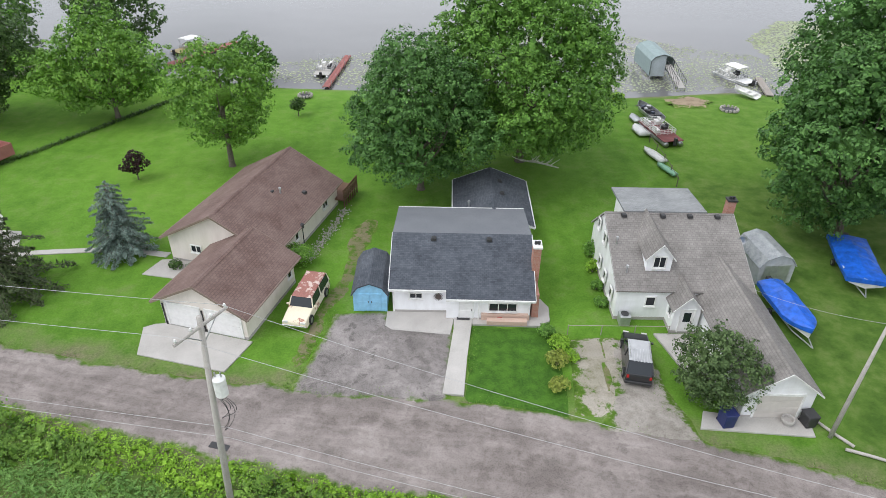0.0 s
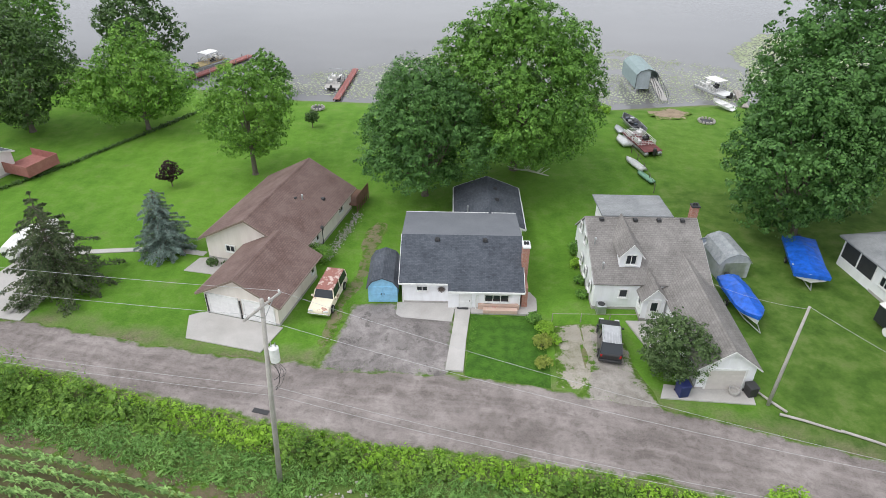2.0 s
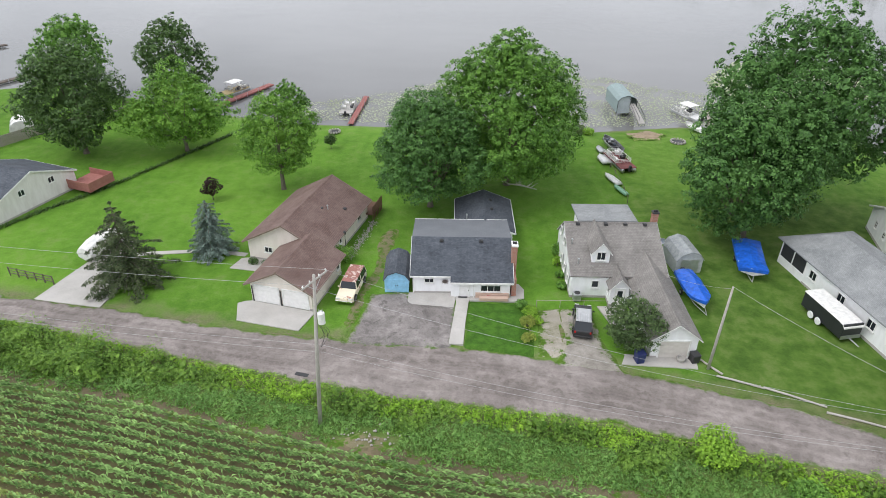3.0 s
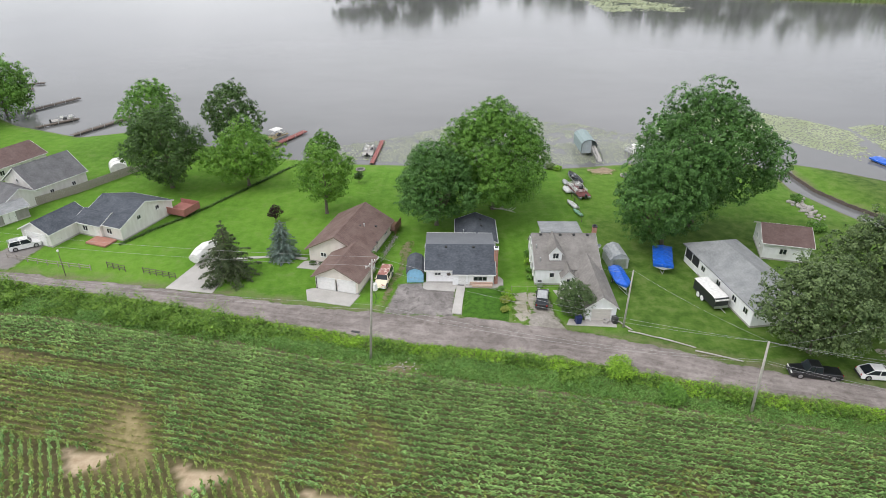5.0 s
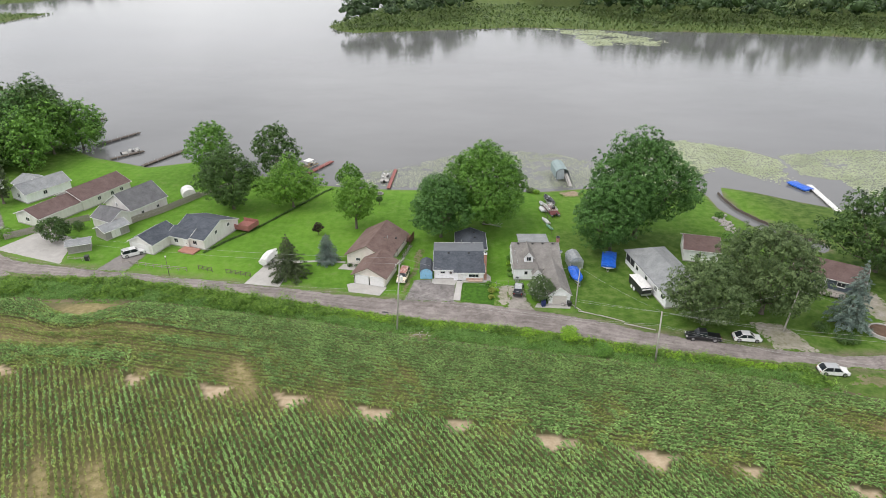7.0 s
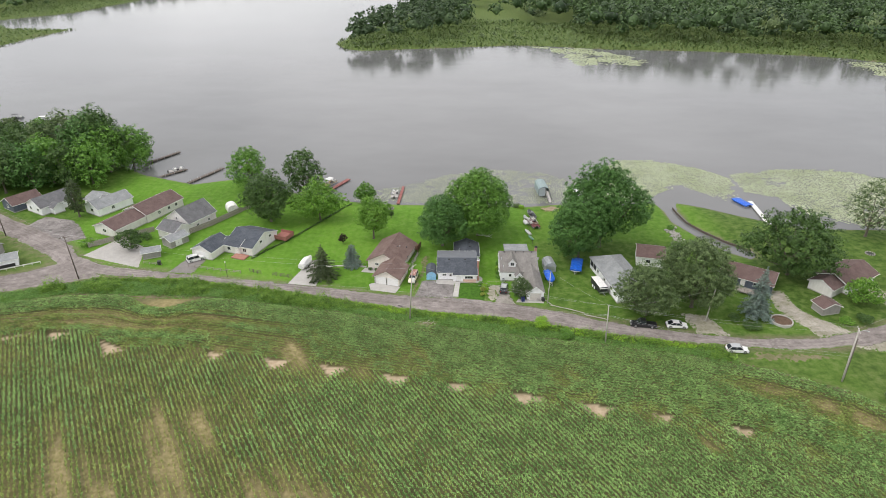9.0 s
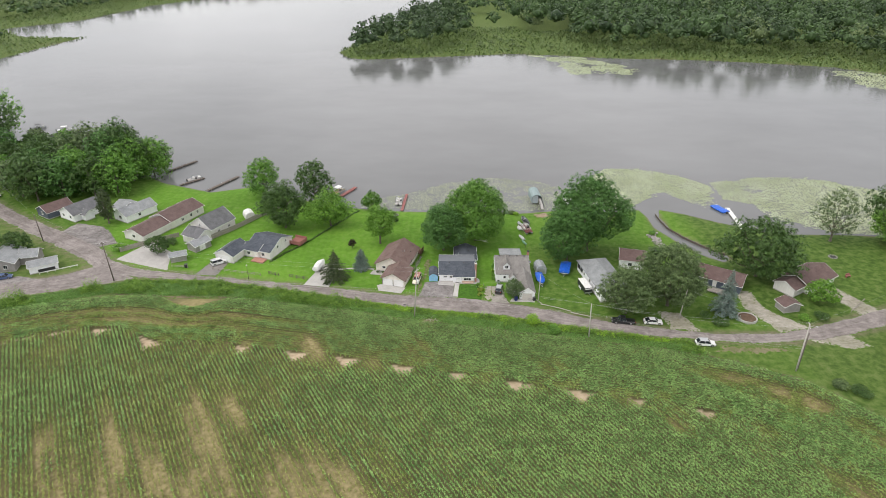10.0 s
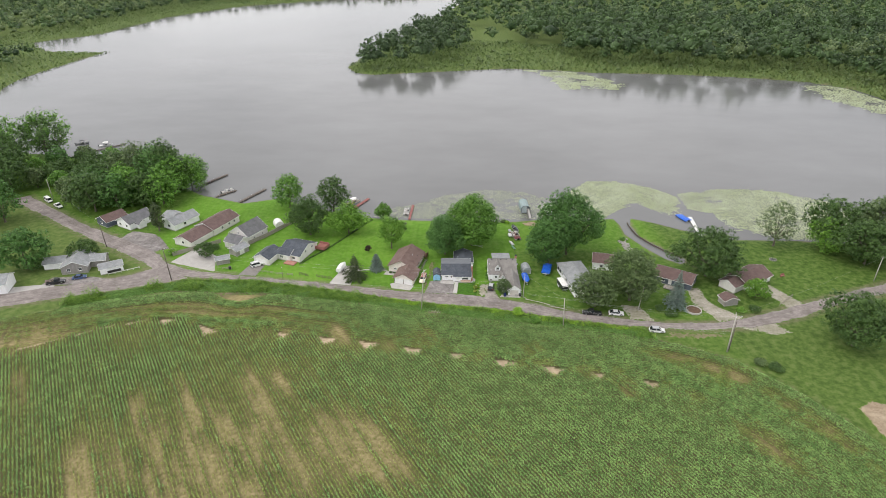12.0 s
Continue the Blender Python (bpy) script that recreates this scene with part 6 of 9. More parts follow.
def covered_boat(x, y, rz, L, W, label, z=0.0, trailer=True, sag=0.45, hump=0.3, bow=0.35):
    t = thing("covered_boat", x, y, z, rz, label, "boat")
    up = 0.55 if trailer else 0.0
    bm = bmesh.new()
    loft(bm, [[(a, b, c + up) for a, b, c in s] for s in hull_sections(L, W, 0.85, 9, bow)])
    part("hull", bm, M_HULL, t, smooth=False)
    bm = bmesh.new()
    rng = np.random.RandomState(int(abs(x * 10)))
    sec = []
    for k, s in enumerate(hull_sections(L * 1.02, W * 1.06, 0.85, 13, bow)):
        f = k / 12
        top = up + 0.85 + sag * (0.55 + 0.45 * math.sin(f * 3.1)) + hump * math.exp(-((f - 0.35) / 0.2) ** 2) + rng.uniform(-0.05, 0.05)
        w = abs(s[0][1])
        xx, zz = s[0][0], s[0][2] + up
        j = lambda: rng.uniform(-0.05, 0.05)
        sec.append([(xx, -w, zz - 0.35 + j()), (xx, -w * 1.02, zz + j()), (xx, -w * 0.55, zz * 0.4 + top * 0.6 + j()), (xx, 0, top), (xx, w * 0.55, zz * 0.4 + top * 0.6 + j()), (xx, w * 1.02, zz + j()), (xx, w, zz - 0.35 + j())])
    loft(bm, sec)
    part("tarp", bm, M_TARP, t, "bright blue wrinkled tarpaulin")
    bm = bmesh.new()
    box(bm, -L / 2 - 0.25, 0, up + 0.5, 0.4, 0.4, 1.1)
    part("outboard_motor", bm, M_DARK, t, bevel=0.05)
    if trailer:
        bm = bmesh.new()
        for s in (-1, 1):
            tube(bm, [(-L * 0.42, s * 0.6, 0.48), (L * 0.3, s * 0.5, 0.48), (L * 0.62, 0, 0.45)], [0.05, 0.05, 0.05], 6)
        box(bm, -L * 0.1, 0, 0.42, 0.1, W * 0.9, 0.1)
        part("trailer_frame", bm, M_METAL, t)
        for s in (-1, 1):
            wheel(t, -L * 0.1, s * W * 0.46, 0.3, 0.18)
    return t


covered_boat(25.2, 37.2, -86, 5.9, 2.1, "boat on a trailer under a bright blue tarpaulin beside the cottage")
covered_boat(33.4, 43.6, -105, 6.8, 2.8, "pontoon boat under a blue tarpaulin beside a big oak", sag=0.35, hump=0.1, bow=0.04)
covered_boat(97.9, 91.0, 112, 6.4, 3.0, "moored boat under a blue cover at a white dock", LAKE - 0.25, False, 0.35, 0.1, 0.06)


def dock(x0, y0, x1, y1, w, material, label, z=-0.55, planks=True, post_mat=None):
    L, a = math.hypot(x1 - x0, y1 - y0), math.degrees(math.atan2(y1 - y0, x1 - x0))
    t = thing("dock", x0, y0, z, a, label, "dock")
    for s in (-1, 1):
        bm = bmesh.new()
        box(bm, L / 2, s * w * 0.47, -0.1, L, 0.08, 0.18)
        part("beam", bm, material, t)
    n = min(60, max(6, int(L / 0.45)))
    bm = bmesh.new()
    box(bm, 0, 0, 0.02, L / n * 0.93, w, 0.05)
    me = mesh_of("plank", bm, material)
    for k in range(n):
        ob = new("plank", me)
        ob.parent = t
        ob.location = (L * (k + 0.5) / n, 0, 0)
    for k in range(max(2, int(L / 3))):
        for s in (-1, 1):
            bm = bmesh.new()
            px = L * (k + 0.5) / max(2, int(L / 3))
            tube(bm, [(px, s * w * 0.5, -2.2), (px, s * w * 0.5, 0.45)], [0.05, 0.05], 6)
            part("post", bm, post_mat or M_METAL, t)
    return t


dock(-17.7, 88.5, -16.7, 104.0, 0.95, M_REDDECK, "red-decked dock running out from the lawn")
dock(-44.0, 97.0, -37.0, 111.0, 1.4, M_REDDECK, "red-decked dock beside a moored pontoon boat")
dock(-117.6, 126.5, -109.6, 140.6, 1.4, M_POLE_DARK, "narrow grey timber dock")
dock(-94.0, 106.5, -86.2, 122.1, 1.4, M_POLE_DARK, "long grey timber dock")
dock(-106.5, 112.5, -99.5, 120.5, 1.2, M_POLE_DARK, "short grey dock with tall mooring posts")
dock(-137.0, 146.0, -129.0, 151.0, 1.2, M_POLE_DARK, "short dark timber dock")
dock(-138.0, 154.5, -129.5, 158.0, 1.2, M_POLE_DARK, "short dark timber dock by the trees")
dock(-193.0, 175.0, -181.0, 188.0, 1.3, M_POLE_DARK, "dark timber dock with a moored boat")
dock(99.2, 73.4, 100.9, 92.0, 1.5, M_CANVAS, "white dock reaching through lily pads")
dock(45.3, 88.0, 46.8, 96.0, 1.0, M_WOOD, "grey dock beside a white pontoon boat")


def pontoon_boat(x, y, rz, z, label, deckmat, L=6.6, W=2.5, canopy=None, frame=False, fence=M_ALU, seats=True, full=False):
    t = thing("pontoon_boat", x, y, z, rz, label, "boat")
    for s in (-1, 1):
        bm = bmesh.new()
        tube(bm, [(-L / 2, s * W * 0.36, 0.3), (L * 0.4, s * W * 0.36, 0.3), (L * 0.5, s * W * 0.36, 0.42)], [0.3, 0.3, 0.06], 12)
        part("pontoon", bm, M_ALU, t, smooth=True)
    bm = bmesh.new()
    box(bm, -0.1, 0, 0.66, L * 0.94, W, 0.09)
    part("deck", bm, deckmat, t)
    for (px, py, lx, ly) in ((L * 0.1, -W * 0.48, L * 0.62, 0.04), (L * 0.1, W * 0.48, L * 0.62, 0.04), (L * 0.41, 0, 0.04, W * 0.96), (-L * 0.2, 0, 0.04, W * 0.96)) + (((L * 0.24, 0, 0.04, W * 0.96), (L * 0.06, 0, 0.04, W * 0.96)) if full else ()):
        bm = bmesh.new()
        for zz in (0.85, 1.05, 1.28):
            box(bm, px, py, zz, lx, ly, 0.045)
        n = 6
        for k in range(n):
            box(bm, px + (k / (n - 1) - 0.5) * lx * 0.98, py + (k / (n - 1) - 0.5) * ly * 0.98, 0.99, 0.04, 0.04, 0.6)
        part("railing", bm, fence, t)
    if seats:
        for px, py, c in ((L * 0.3, W * 0.25, M_CANVAS), (L * 0.3, -W * 0.25, M_CANVAS), (-L * 0.05, W * 0.3, M_CANVAS), (0.3, -W * 0.25, M_DARK)):
            bm = bmesh.new()
            box(bm, px, py, 0.92, 0.9, 0.6, 0.4)
            box(bm, px, py + math.copysign(0.25, py), 1.2, 0.9, 0.14, 0.4)
            part("seat", bm, c, t, bevel=0.04)
    bm = bmesh.new()
    box(bm, -L * 0.53, 0, 0.75, 0.4, 0.36, 0.9)
    part("outboard_motor", bm, M_DARK, t, bevel=0.05)
    if canopy:
        bm = bmesh.new()
        loft(bm, [[(px, -W * 0.46, 2.35), (px, 0, 2.35 + c), (px, W * 0.46, 2.35), (px, 0, 2.29 + c)] for px, c in ((-1.4, 0.1), (0, 0.22), (1.4, 0.1))])
        part("canopy", bm, canopy, t)
        for px in (-1.3, 1.3):
            for s in (-1, 1):
                bm = bmesh.new()
                tube(bm, [(px * 0.5, s * W * 0.46, 0.7), (px, s * W * 0.46, 2.35)], [0.025, 0.025], 5)
                part("canopy_pole", bm, M_ALU, t)
    if frame:
        bm = bmesh.new()
        for s in (-1, 1):
            tube(bm, [(0.6, s * W * 0.46, 0.7), (1.2, s * W * 0.46, 2.5)], [0.035, 0.035], 6)
        tube(bm, [(1.2, -W * 0.46, 2.5), (1.2, W * 0.46, 2.5)], [0.035, 0.035], 6)
        part("tower", bm, M_ALU, t)
    return t


pontoon_boat(-19.2, 97.0, 88, LAKE - 0.25, "pontoon boat with a metal frame moored at the red dock", M_CONC, 6.4, 2.4, frame=True)
pontoon_boat(-43.4, 107.0, 60, LAKE - 0.25, "yellowish pontoon boat with a white canopy", plain("tan_deck", (0.45, 0.36, 0.18), 0.7), 6.6, 2.5, M_CANVAS)
pontoon_boat(43.3, 96.4, 117, LAKE - 0.25, "white pontoon boat with a white canopy at the shore", M_HULL, 6.8, 2.5, M_CANVAS)
pontoon_boat(25.1, 71.6, 103, 0.0, "old pontoon boat with a dull red deck parked on the grass", plain("dull_red_decking", (0.20, 0.060, 0.055), 0.8, 0.0, 0.25), 6.8, 2.5, fence=M_TRIM, full=True)
pontoon_boat(-103.0, 119.5, 35, LAKE - 0.25, "pontoon boat moored among tall posts", M_CONC_OLD, 6.0, 2.4)
pontoon_boat(-205.0, 188.5, 20, LAKE - 0.25, "far moored pontoon boat with a dark canopy", M_DARK, 7.0, 2.5, M_DARK)
pontoon_boat(-190.5, 185.5, 20, LAKE - 0.25, "far moored pontoon boat with a white canopy", M_HULL, 7.0, 2.5, M_CANVAS)


def open_boat(name, x, y, rz, z, L, W, D, material, label, inside, category="boat", seats=2):
    t = thing(name, x, y, z, rz, label, category)
    bm = bmesh.new()
    out = hull_sections(L, W, D, 9, 0.45)
    for a, b in zip(out, out[1:]):
        ra, rb = [bm.verts.new(p) for p in a[:5]], [bm.verts.new(p) for p in b[:5]]
        for k in range(4):
            bm.faces.new((ra[k], ra[k + 1], rb[k + 1], rb[k]))
    bmesh.ops.remove_doubles(bm, verts=bm.verts, dist=0.001)
    bmesh.ops.solidify(bm, geom=bm.faces, thickness=0.04)
    part("hull", bm, material, t)
    for k in range(seats):
        bm = bmesh.new()
        box(bm, -L * 0.28 + k * L * 0.3, 0, D * 0.75, 0.35, W * 0.86, 0.06)
        part("seat", bm, inside, t)
    return t


t = open_boat("runabout", 25.3, 77.8, 101, 0.15, 5.8, 2.0, 0.85, M_ALU, "open metal boat full of dark gear drawn up on the lawn", M_DARK, seats=3)
bm = bmesh.new()
box(bm, -0.5, 0, 0.42, 3.8, 1.5, 0.1)
part("floor", bm, M_DARK, t)
gear = np.random.RandomState(9)
for k in range(7):
    bm = bmesh.new()
    box(bm, gear.uniform(-2.0, 1.2), gear.uniform(-0.5, 0.5), gear.uniform(0.6, 0.85), gear.uniform(0.35, 0.7), gear.uniform(0.3, 0.5), 0.3, gear.uniform(0, 90))
    part("gear", bm, (M_DARK, M_BLUESIDE, M_METAL)[k % 3], t, bevel=0.05)


def overturned_boat(name, x, y, rz, L, W, D, material, label):
    """A small boat lying keel up."""
    t = thing(name, x, y, 0, rz, label, "boat")
    bm = bmesh.new()
    loft(bm, [[(a, b, D + 0.2 - c) for a, b, c in s] for s in hull_sections(L, W, D, 11, 0.45)])
    part("hull", bm, material, t, smooth=True)
    bm = bmesh.new()
    box(bm, -0.1 * L, 0, D + 0.2, L * 0.75, 0.05, 0.05)
    part("keel", bm, material, t)
    return t


overturned_boat("rowing_boat", 23.0, 72.6, 100, 3.4, 1.6, 0.5, M_HULL, "white rowing boat lying keel up on the grass")
overturned_boat("dinghy", 23.3, 76.4, 97, 2.8, 1.2, 0.45, M_ALU, "grey dinghy lying keel up beside other boats")
overturned_boat("canoe", 22.9, 65.6, 108, 4.0, 1.15, 0.4, M_HULL, "pale canoe lying keel up on the grass")
overturned_boat("canoe", 23.3, 62.0, 110, 3.2, 0.8, 0.35, plain("green_paint", (0.24, 0.46, 0.32), 0.5), "green canoe lying keel up on the grass")
open_boat("rowing_boat", 41.4, 87.3, 113, -0.25, 4.2, 1.7, 0.6, M_HULL, "white boat pulled up on the shore", M_CANVAS)

# boat lift with a canvas canopy and a closed front
t = thing("boat_lift", 31.5, 99.3, LAKE, 93, "boat lift under a grey-green canvas canopy", "boat lift")
bm = bmesh.new()
sec = [(-1.75, 0.7), (-1.75, 2.9), (-1.2, 3.5), (0, 3.85), (1.2, 3.5), (1.75, 2.9), (1.75, 0.7), (1.69, 0.7), (1.69, 2.86), (1.16, 3.43), (0, 3.77), (-1.16, 3.43), (-1.69, 2.86), (-1.69, 0.7)]
prism(bm, sec, -4.0, 4.0, "x")
part("canopy", bm, M_GREEN_TARP, t, "faded grey-green canvas")
bm = bmesh.new()
prism(bm, [(1.68, 0.6), (1.68, 2.85), (1.15, 3.4), (0, 3.7), (-0.5, 3.6), (-0.5, 0.6)], -3.9, -3.86, "x")
part("front_panel", bm, plain("pale_grey_canvas", (0.50, 0.55, 0.60), 0.7), t, "pale blue-grey canvas")
bm = bmesh.new()
for k in range(len(sec) // 2 - 1):
    tube(bm, [(-4.02, *sec[k]), (-4.02, *sec[k + 1])], [0.05, 0.05], 6)
part("front_hoop", bm, M_DARK, t, "dark pipe")
for px in (-3.8, 0, 3.8):
    for s in (-1, 1):
        bm = bmesh.new()
        tube(bm, [(px, s * 1.62, -1.6), (px, s * 1.62, 2.8)], [0.05, 0.05], 6)
        part("post", bm, M_METAL, t)
t = thing("gangway", 33.0, 89.3, -0.1, 93, "steep metal gangway with dark rails from shore to boat lift", "gangway")
rise = lambda px: 0.05 + px * 0.2
bm = bmesh.new()
prism(bm, [(-0.3, 0.0), (6.6, rise(6.6) - 0.05), (6.6, rise(6.6) + 0.05), (-0.3, 0.1)], -0.55, 0.55, "y")
part("walkway", bm, M_CONC_OLD, t, "pale grey decking")
for s in (-1, 1):
    bm = bmesh.new()
    tube(bm, [(-0.2, s * 0.55, rise(0) + 1.05), (6.5, s * 0.55, rise(6.5) + 1.05)], [0.045, 0.045], 6)
    part("handrail", bm, M_DARK, t)
    for k in range(10):
        bm = bmesh.new()
        px = -0.1 + k * 0.72
        tube(bm, [(px, s * 0.55, rise(px) - 0.5), (px, s * 0.55, rise(px) + 1.05)], [0.03, 0.03], 5)
        part("baluster", bm, M_DARK, t)

# black box trailer beside the long white house
t = thing("cargo_trailer", 37.2, 33.3, 0, 101, "black box trailer with a white roof and tandem wheels", "trailer")
bm = bmesh.new()
prism(bm, [(-3.05, -1.05), (-3.05, 1.05), (2.6, 1.05), (2.6, -1.05)], 0.42, 2.05, "z")
part("box", bm, plain("black_panel", (0.028, 0.03, 0.034), 0.4), t, bevel=0.05)
bm = bmesh.new()
loft(bm, [[(px, -1.07, zz), (px, -0.95, zz + 0.07), (px, 0.95, zz + 0.07), (px, 1.07, zz), (px, 1.07, zz - 0.06), (px, -1.07, zz - 0.06)] for px, zz in ((-3.15, 1.72), (-2.85, 2.0), (-2.3, 2.08), (2.62, 2.08))])
part("roof", bm, M_CANVAS, t, "white roof rounded at the front")
bm = bmesh.new()
tube(bm, [(-0.4, 0.1, 2.12), (-0.4, 0.1, 2.24)], [0.2, 0.16], 12)
part("roof_vent", bm, M_TRIM, t)
bm = bmesh.new()
box(bm, -3.08, 0, 0.62, 0.06, 2.1, 0.4)
part("stone_guard", bm, M_ALU, t, "bright metal plate")
for px in (0.9, -0.15):
    wheel(t, px, 1.08, 0.36, 0.22), wheel(t, px, -1.08, 0.36, 0.22)
    bm = bmesh.new()
    tube(bm, [(px, 1.19, 0.42), (px, 1.24, 0.42)], [0.40, 0.36], 16)
    part("wheel_cover", bm, M_TRIM, t)
bm = bmesh.new()
tube(bm, [(-3.0, 0, 0.42), (-4.3, 0, 0.42)], [0.06, 0.06], 6)
part("tongue", bm, M_METAL, t)

# white covered boat on the pale drive
t = thing("covered_boat", -39.6, 44.6, 0, 75, "boat on a trailer under a white cover", "boat")
bm = bmesh.new()
loft(bm, [[(a, b, c + 0.5) for a, b, c in s] for s in hull_sections(6.0, 2.2, 0.9)])
part("hull", bm, M_HULL, t)
bm = bmesh.new()
loft(bm, [[(a * 1.0, -w, 1.4), (a, -w * 0.6, 1.9 + hgt), (a, 0, 2.1 + hgt), (a, w * 0.6, 1.9 + hgt), (a, w, 1.4)] for a, w, hgt in ((-3.0, 1.0, 0), (-1.5, 1.15, 0.35), (0.5, 1.12, 0.4), (2.0, 0.8, 0.0), (3.0, 0.25, -0.3))])
part("cover", bm, M_CANVAS, t, "white fabric cover")
for s in (-1, 1):
    wheel(t, -0.5, s * 1.0, 0.3, 0.18)
slab("concrete_driveway", [(-42.6, 35.0), (-35.2, 33.8), (-34.4, 40.6), (-37.6, 47.5), (-41.0, 47.8), (-40.6, 42.0)], 0.05, 0.2, M_CONC, "pale concrete driveway leading off the lane", "driveway")


# ---- poles and wires ----
def pole(x, y, h, lean, label, material=None, arm=None, r=0.15, lamp=False, transformer=None, z=0.0):
    t = thing("utility_pole", x, y, z, 0, label, "utility pole")
    material = material or M_POLE
    top = Vector((lean[0], lean[1], h))
    bm = bmesh.new()
    tube(bm, [(0, 0, -0.6), top * 0.5, top], [r * 1.15, r, r * 0.72], 10)
    part("mast", bm, material, t, smooth=True)
    if arm is not None:
        a = radians(arm)
        d = Vector((math.cos(a), math.sin(a), 0))
        c = top + Vector((0, 0, -0.45))
        bm = bmesh.new()
        tube(bm, [c - d * 1.35, c + d * 1.35], [0.075, 0.075], 6)
        ar = part("crossarm", bm, material, t)
        for k in (-1.25, -0.5, 0.5, 1.25):
            bm = bmesh.new()
            q = c + d * k
            tube(bm, [q + Vector((0, 0, 0.05)), q + Vector((0, 0, 0.16)), q + Vector((0, 0, 0.24))], [0.03, 0.07, 0.04], 8)
            part("insulator", bm, M_TRIM, ar)
        for k in (-0.8, 0.8):
            bm = bmesh.new()
            tube(bm, [c + d * k, c + Vector((0, 0, -0.8))], [0.025, 0.025], 5)
            part("brace", bm, M_METAL, ar)
    if transformer:
        q = top * (transformer / h) + Vector((0.42, -0.05, 0))
        bm = bmesh.new()
        tube(bm, [q + Vector((0, 0, -0.5)), q + Vector((0, 0, 0.4)), q + Vector((0, 0, 0.5))], [0.27, 0.27, 0.16], 14)
        tr = part("transformer", bm, M_TRIM, t, "white cylindrical transformer")
        for s in (-0.12, 0.12):
            bm = bmesh.new()
            tube(bm, [q + Vector((s, 0, 0.48)), q + Vector((s, 0, 0.75))], [0.045, 0.03], 6)
            part("bushing", bm, M_METAL, tr)
    if lamp:
        bm = bmesh.new()
        tube(bm, [top * 0.93, top * 0.98 + Vector((0.5, -0.5, 0.1)), top + Vector((0.9, -0.9, 0))], [0.03, 0.03, 0.03], 6)
        box(bm, *(top + Vector((1.05, -1.05, -0.02))), 0.5, 0.25, 0.14, -45)
        part("street_light", bm, M_METAL, t)
    return t, Vector((x, y, z)) + top


POLES = {}
POLES["a"] = pole(-10.3, 18.9, 14.3, (0.9, 0.06), "weathered timber utility pole with crossarm and white transformer", arm=62, transformer=10.7)[1]
POLES["b"] = pole(33.8, 9.9, 9.8, (-0.4, 0.1), "weathered timber utility pole at the field edge")[1]
POLES["c"] = pole(23.2, 26.2, 8.9, (0.1, 0.0), "plain weathered timber service pole beside the garage", r=0.12)[1]
POLES["d"] = pole(79.2, -3.3, 12.0, (0.9, 1.6), "leaning timber pole with a street light", arm=70, lamp=True, r=0.18)[1]
POLES["d2"] = pole(80.0, -2.4, 9.0, (1.1, 1.4), "leaning prop pole beside a utility pole", M_POLE_DARK)[1]
POLES["e"] = pole(-97.5, 36.9, 12.2, (-1.0, 0.6), "tall dark utility pole at the road junction", M_POLE_DARK, arm=30)[1]
POLES["f"] = pole(-131.9, 62.0, 9.5, (-0.6, 0.3), "dark utility pole beside the lane", M_POLE_DARK)[1]
POLES["g"] = pole(-177.5, 108.0, 9.5, (-0.4, 0.2), "pale utility pole far down the lane")[1]
POLES["h"] = pole(146.0, 37.5, 9.5, (0.6, 0.3), "street light pole beside the lane", lamp=True)[1]
POLES["i"] = pole(59.2, 18.6, 8.5, (0.9, 0.4), "timber pole under the roadside tree")[1]
POLES["j"] = pole(-59.2, 38.4, 4.2, (0, 0), "slim dark yard lamp post behind a fence", M_POLE_DARK, r=0.06)[1]
bm = bmesh.new()
loft(bm, [[(math.cos(a) * q, math.sin(a) * q, zz) for a in np.linspace(0, 2 * math.pi, 10, endpoint=False)] for q, zz in ((0.06, 0), (0.17, 0.12), (0.17, 0.3), (0.05, 0.4))])
solid("yard_lamp", bm, M_LAMP, "white globe of the yard lamp", "lamp", m=Matrix.Translation(POLES["j"]))


def wire(a, b, sag, r=0.012, off=(0, 0, 0)):
    a, b = a + Vector(off), b + Vector(off)
    pts = []
    for k in range(17):
        f = k / 16
        p = a.lerp(b, f)
        p.z -= sag * 4 * f * (1 - f)
        pts.append(p)
    bm = bmesh.new()
    tube(bm, pts, [r] * 17, 4)
    return solid("overhead_wire", bm, M_WIRE, "thin pale overhead cable strung between poles", "cable", group="overhead wires")


M_WIRE = plain("cable", (0.42, 0.42, 0.42), 0.5)
for da in ((-0.55, -1.0, -0.2), (0.55, 1.0, -0.2), (0, 0, -6.2), (0.05, 0, -6.9)):
    wire(POLES["e"] + Vector(da), POLES["a"] + Vector(da), 1.6)
    wire(POLES["a"] + Vector(da), POLES["b"] + Vector((da[0] * 0.2, 0, da[2] * 0.4)), 1.1)
    wire(POLES["b"] + Vector((da[0] * 0.2, 0, da[2] * 0.4)), POLES["d"] + Vector(da), 1.3)
wire(POLES["b"], POLES["c"], 0.4), wire(POLES["d"], POLES["h"], 1.4), wire(POLES["e"], POLES["f"], 0.8), wire(POLES["f"], POLES["g"], 1.2)
wire(POLES["b"] + Vector((0, 0, -0.8)), POLES["i"], 0.6), wire(POLES["i"], POLES["d"], 0.8), wire(POLES["c"] + Vector((0, 0, -0.2)), Vector((21.9, 36.5, 3.2)), 0.3)
t = thing("service_cable", -9.6, 18.95, 0, 0, "black slack service cables looped below the transformer", "cable")
rng = np.random.RandomState(19)
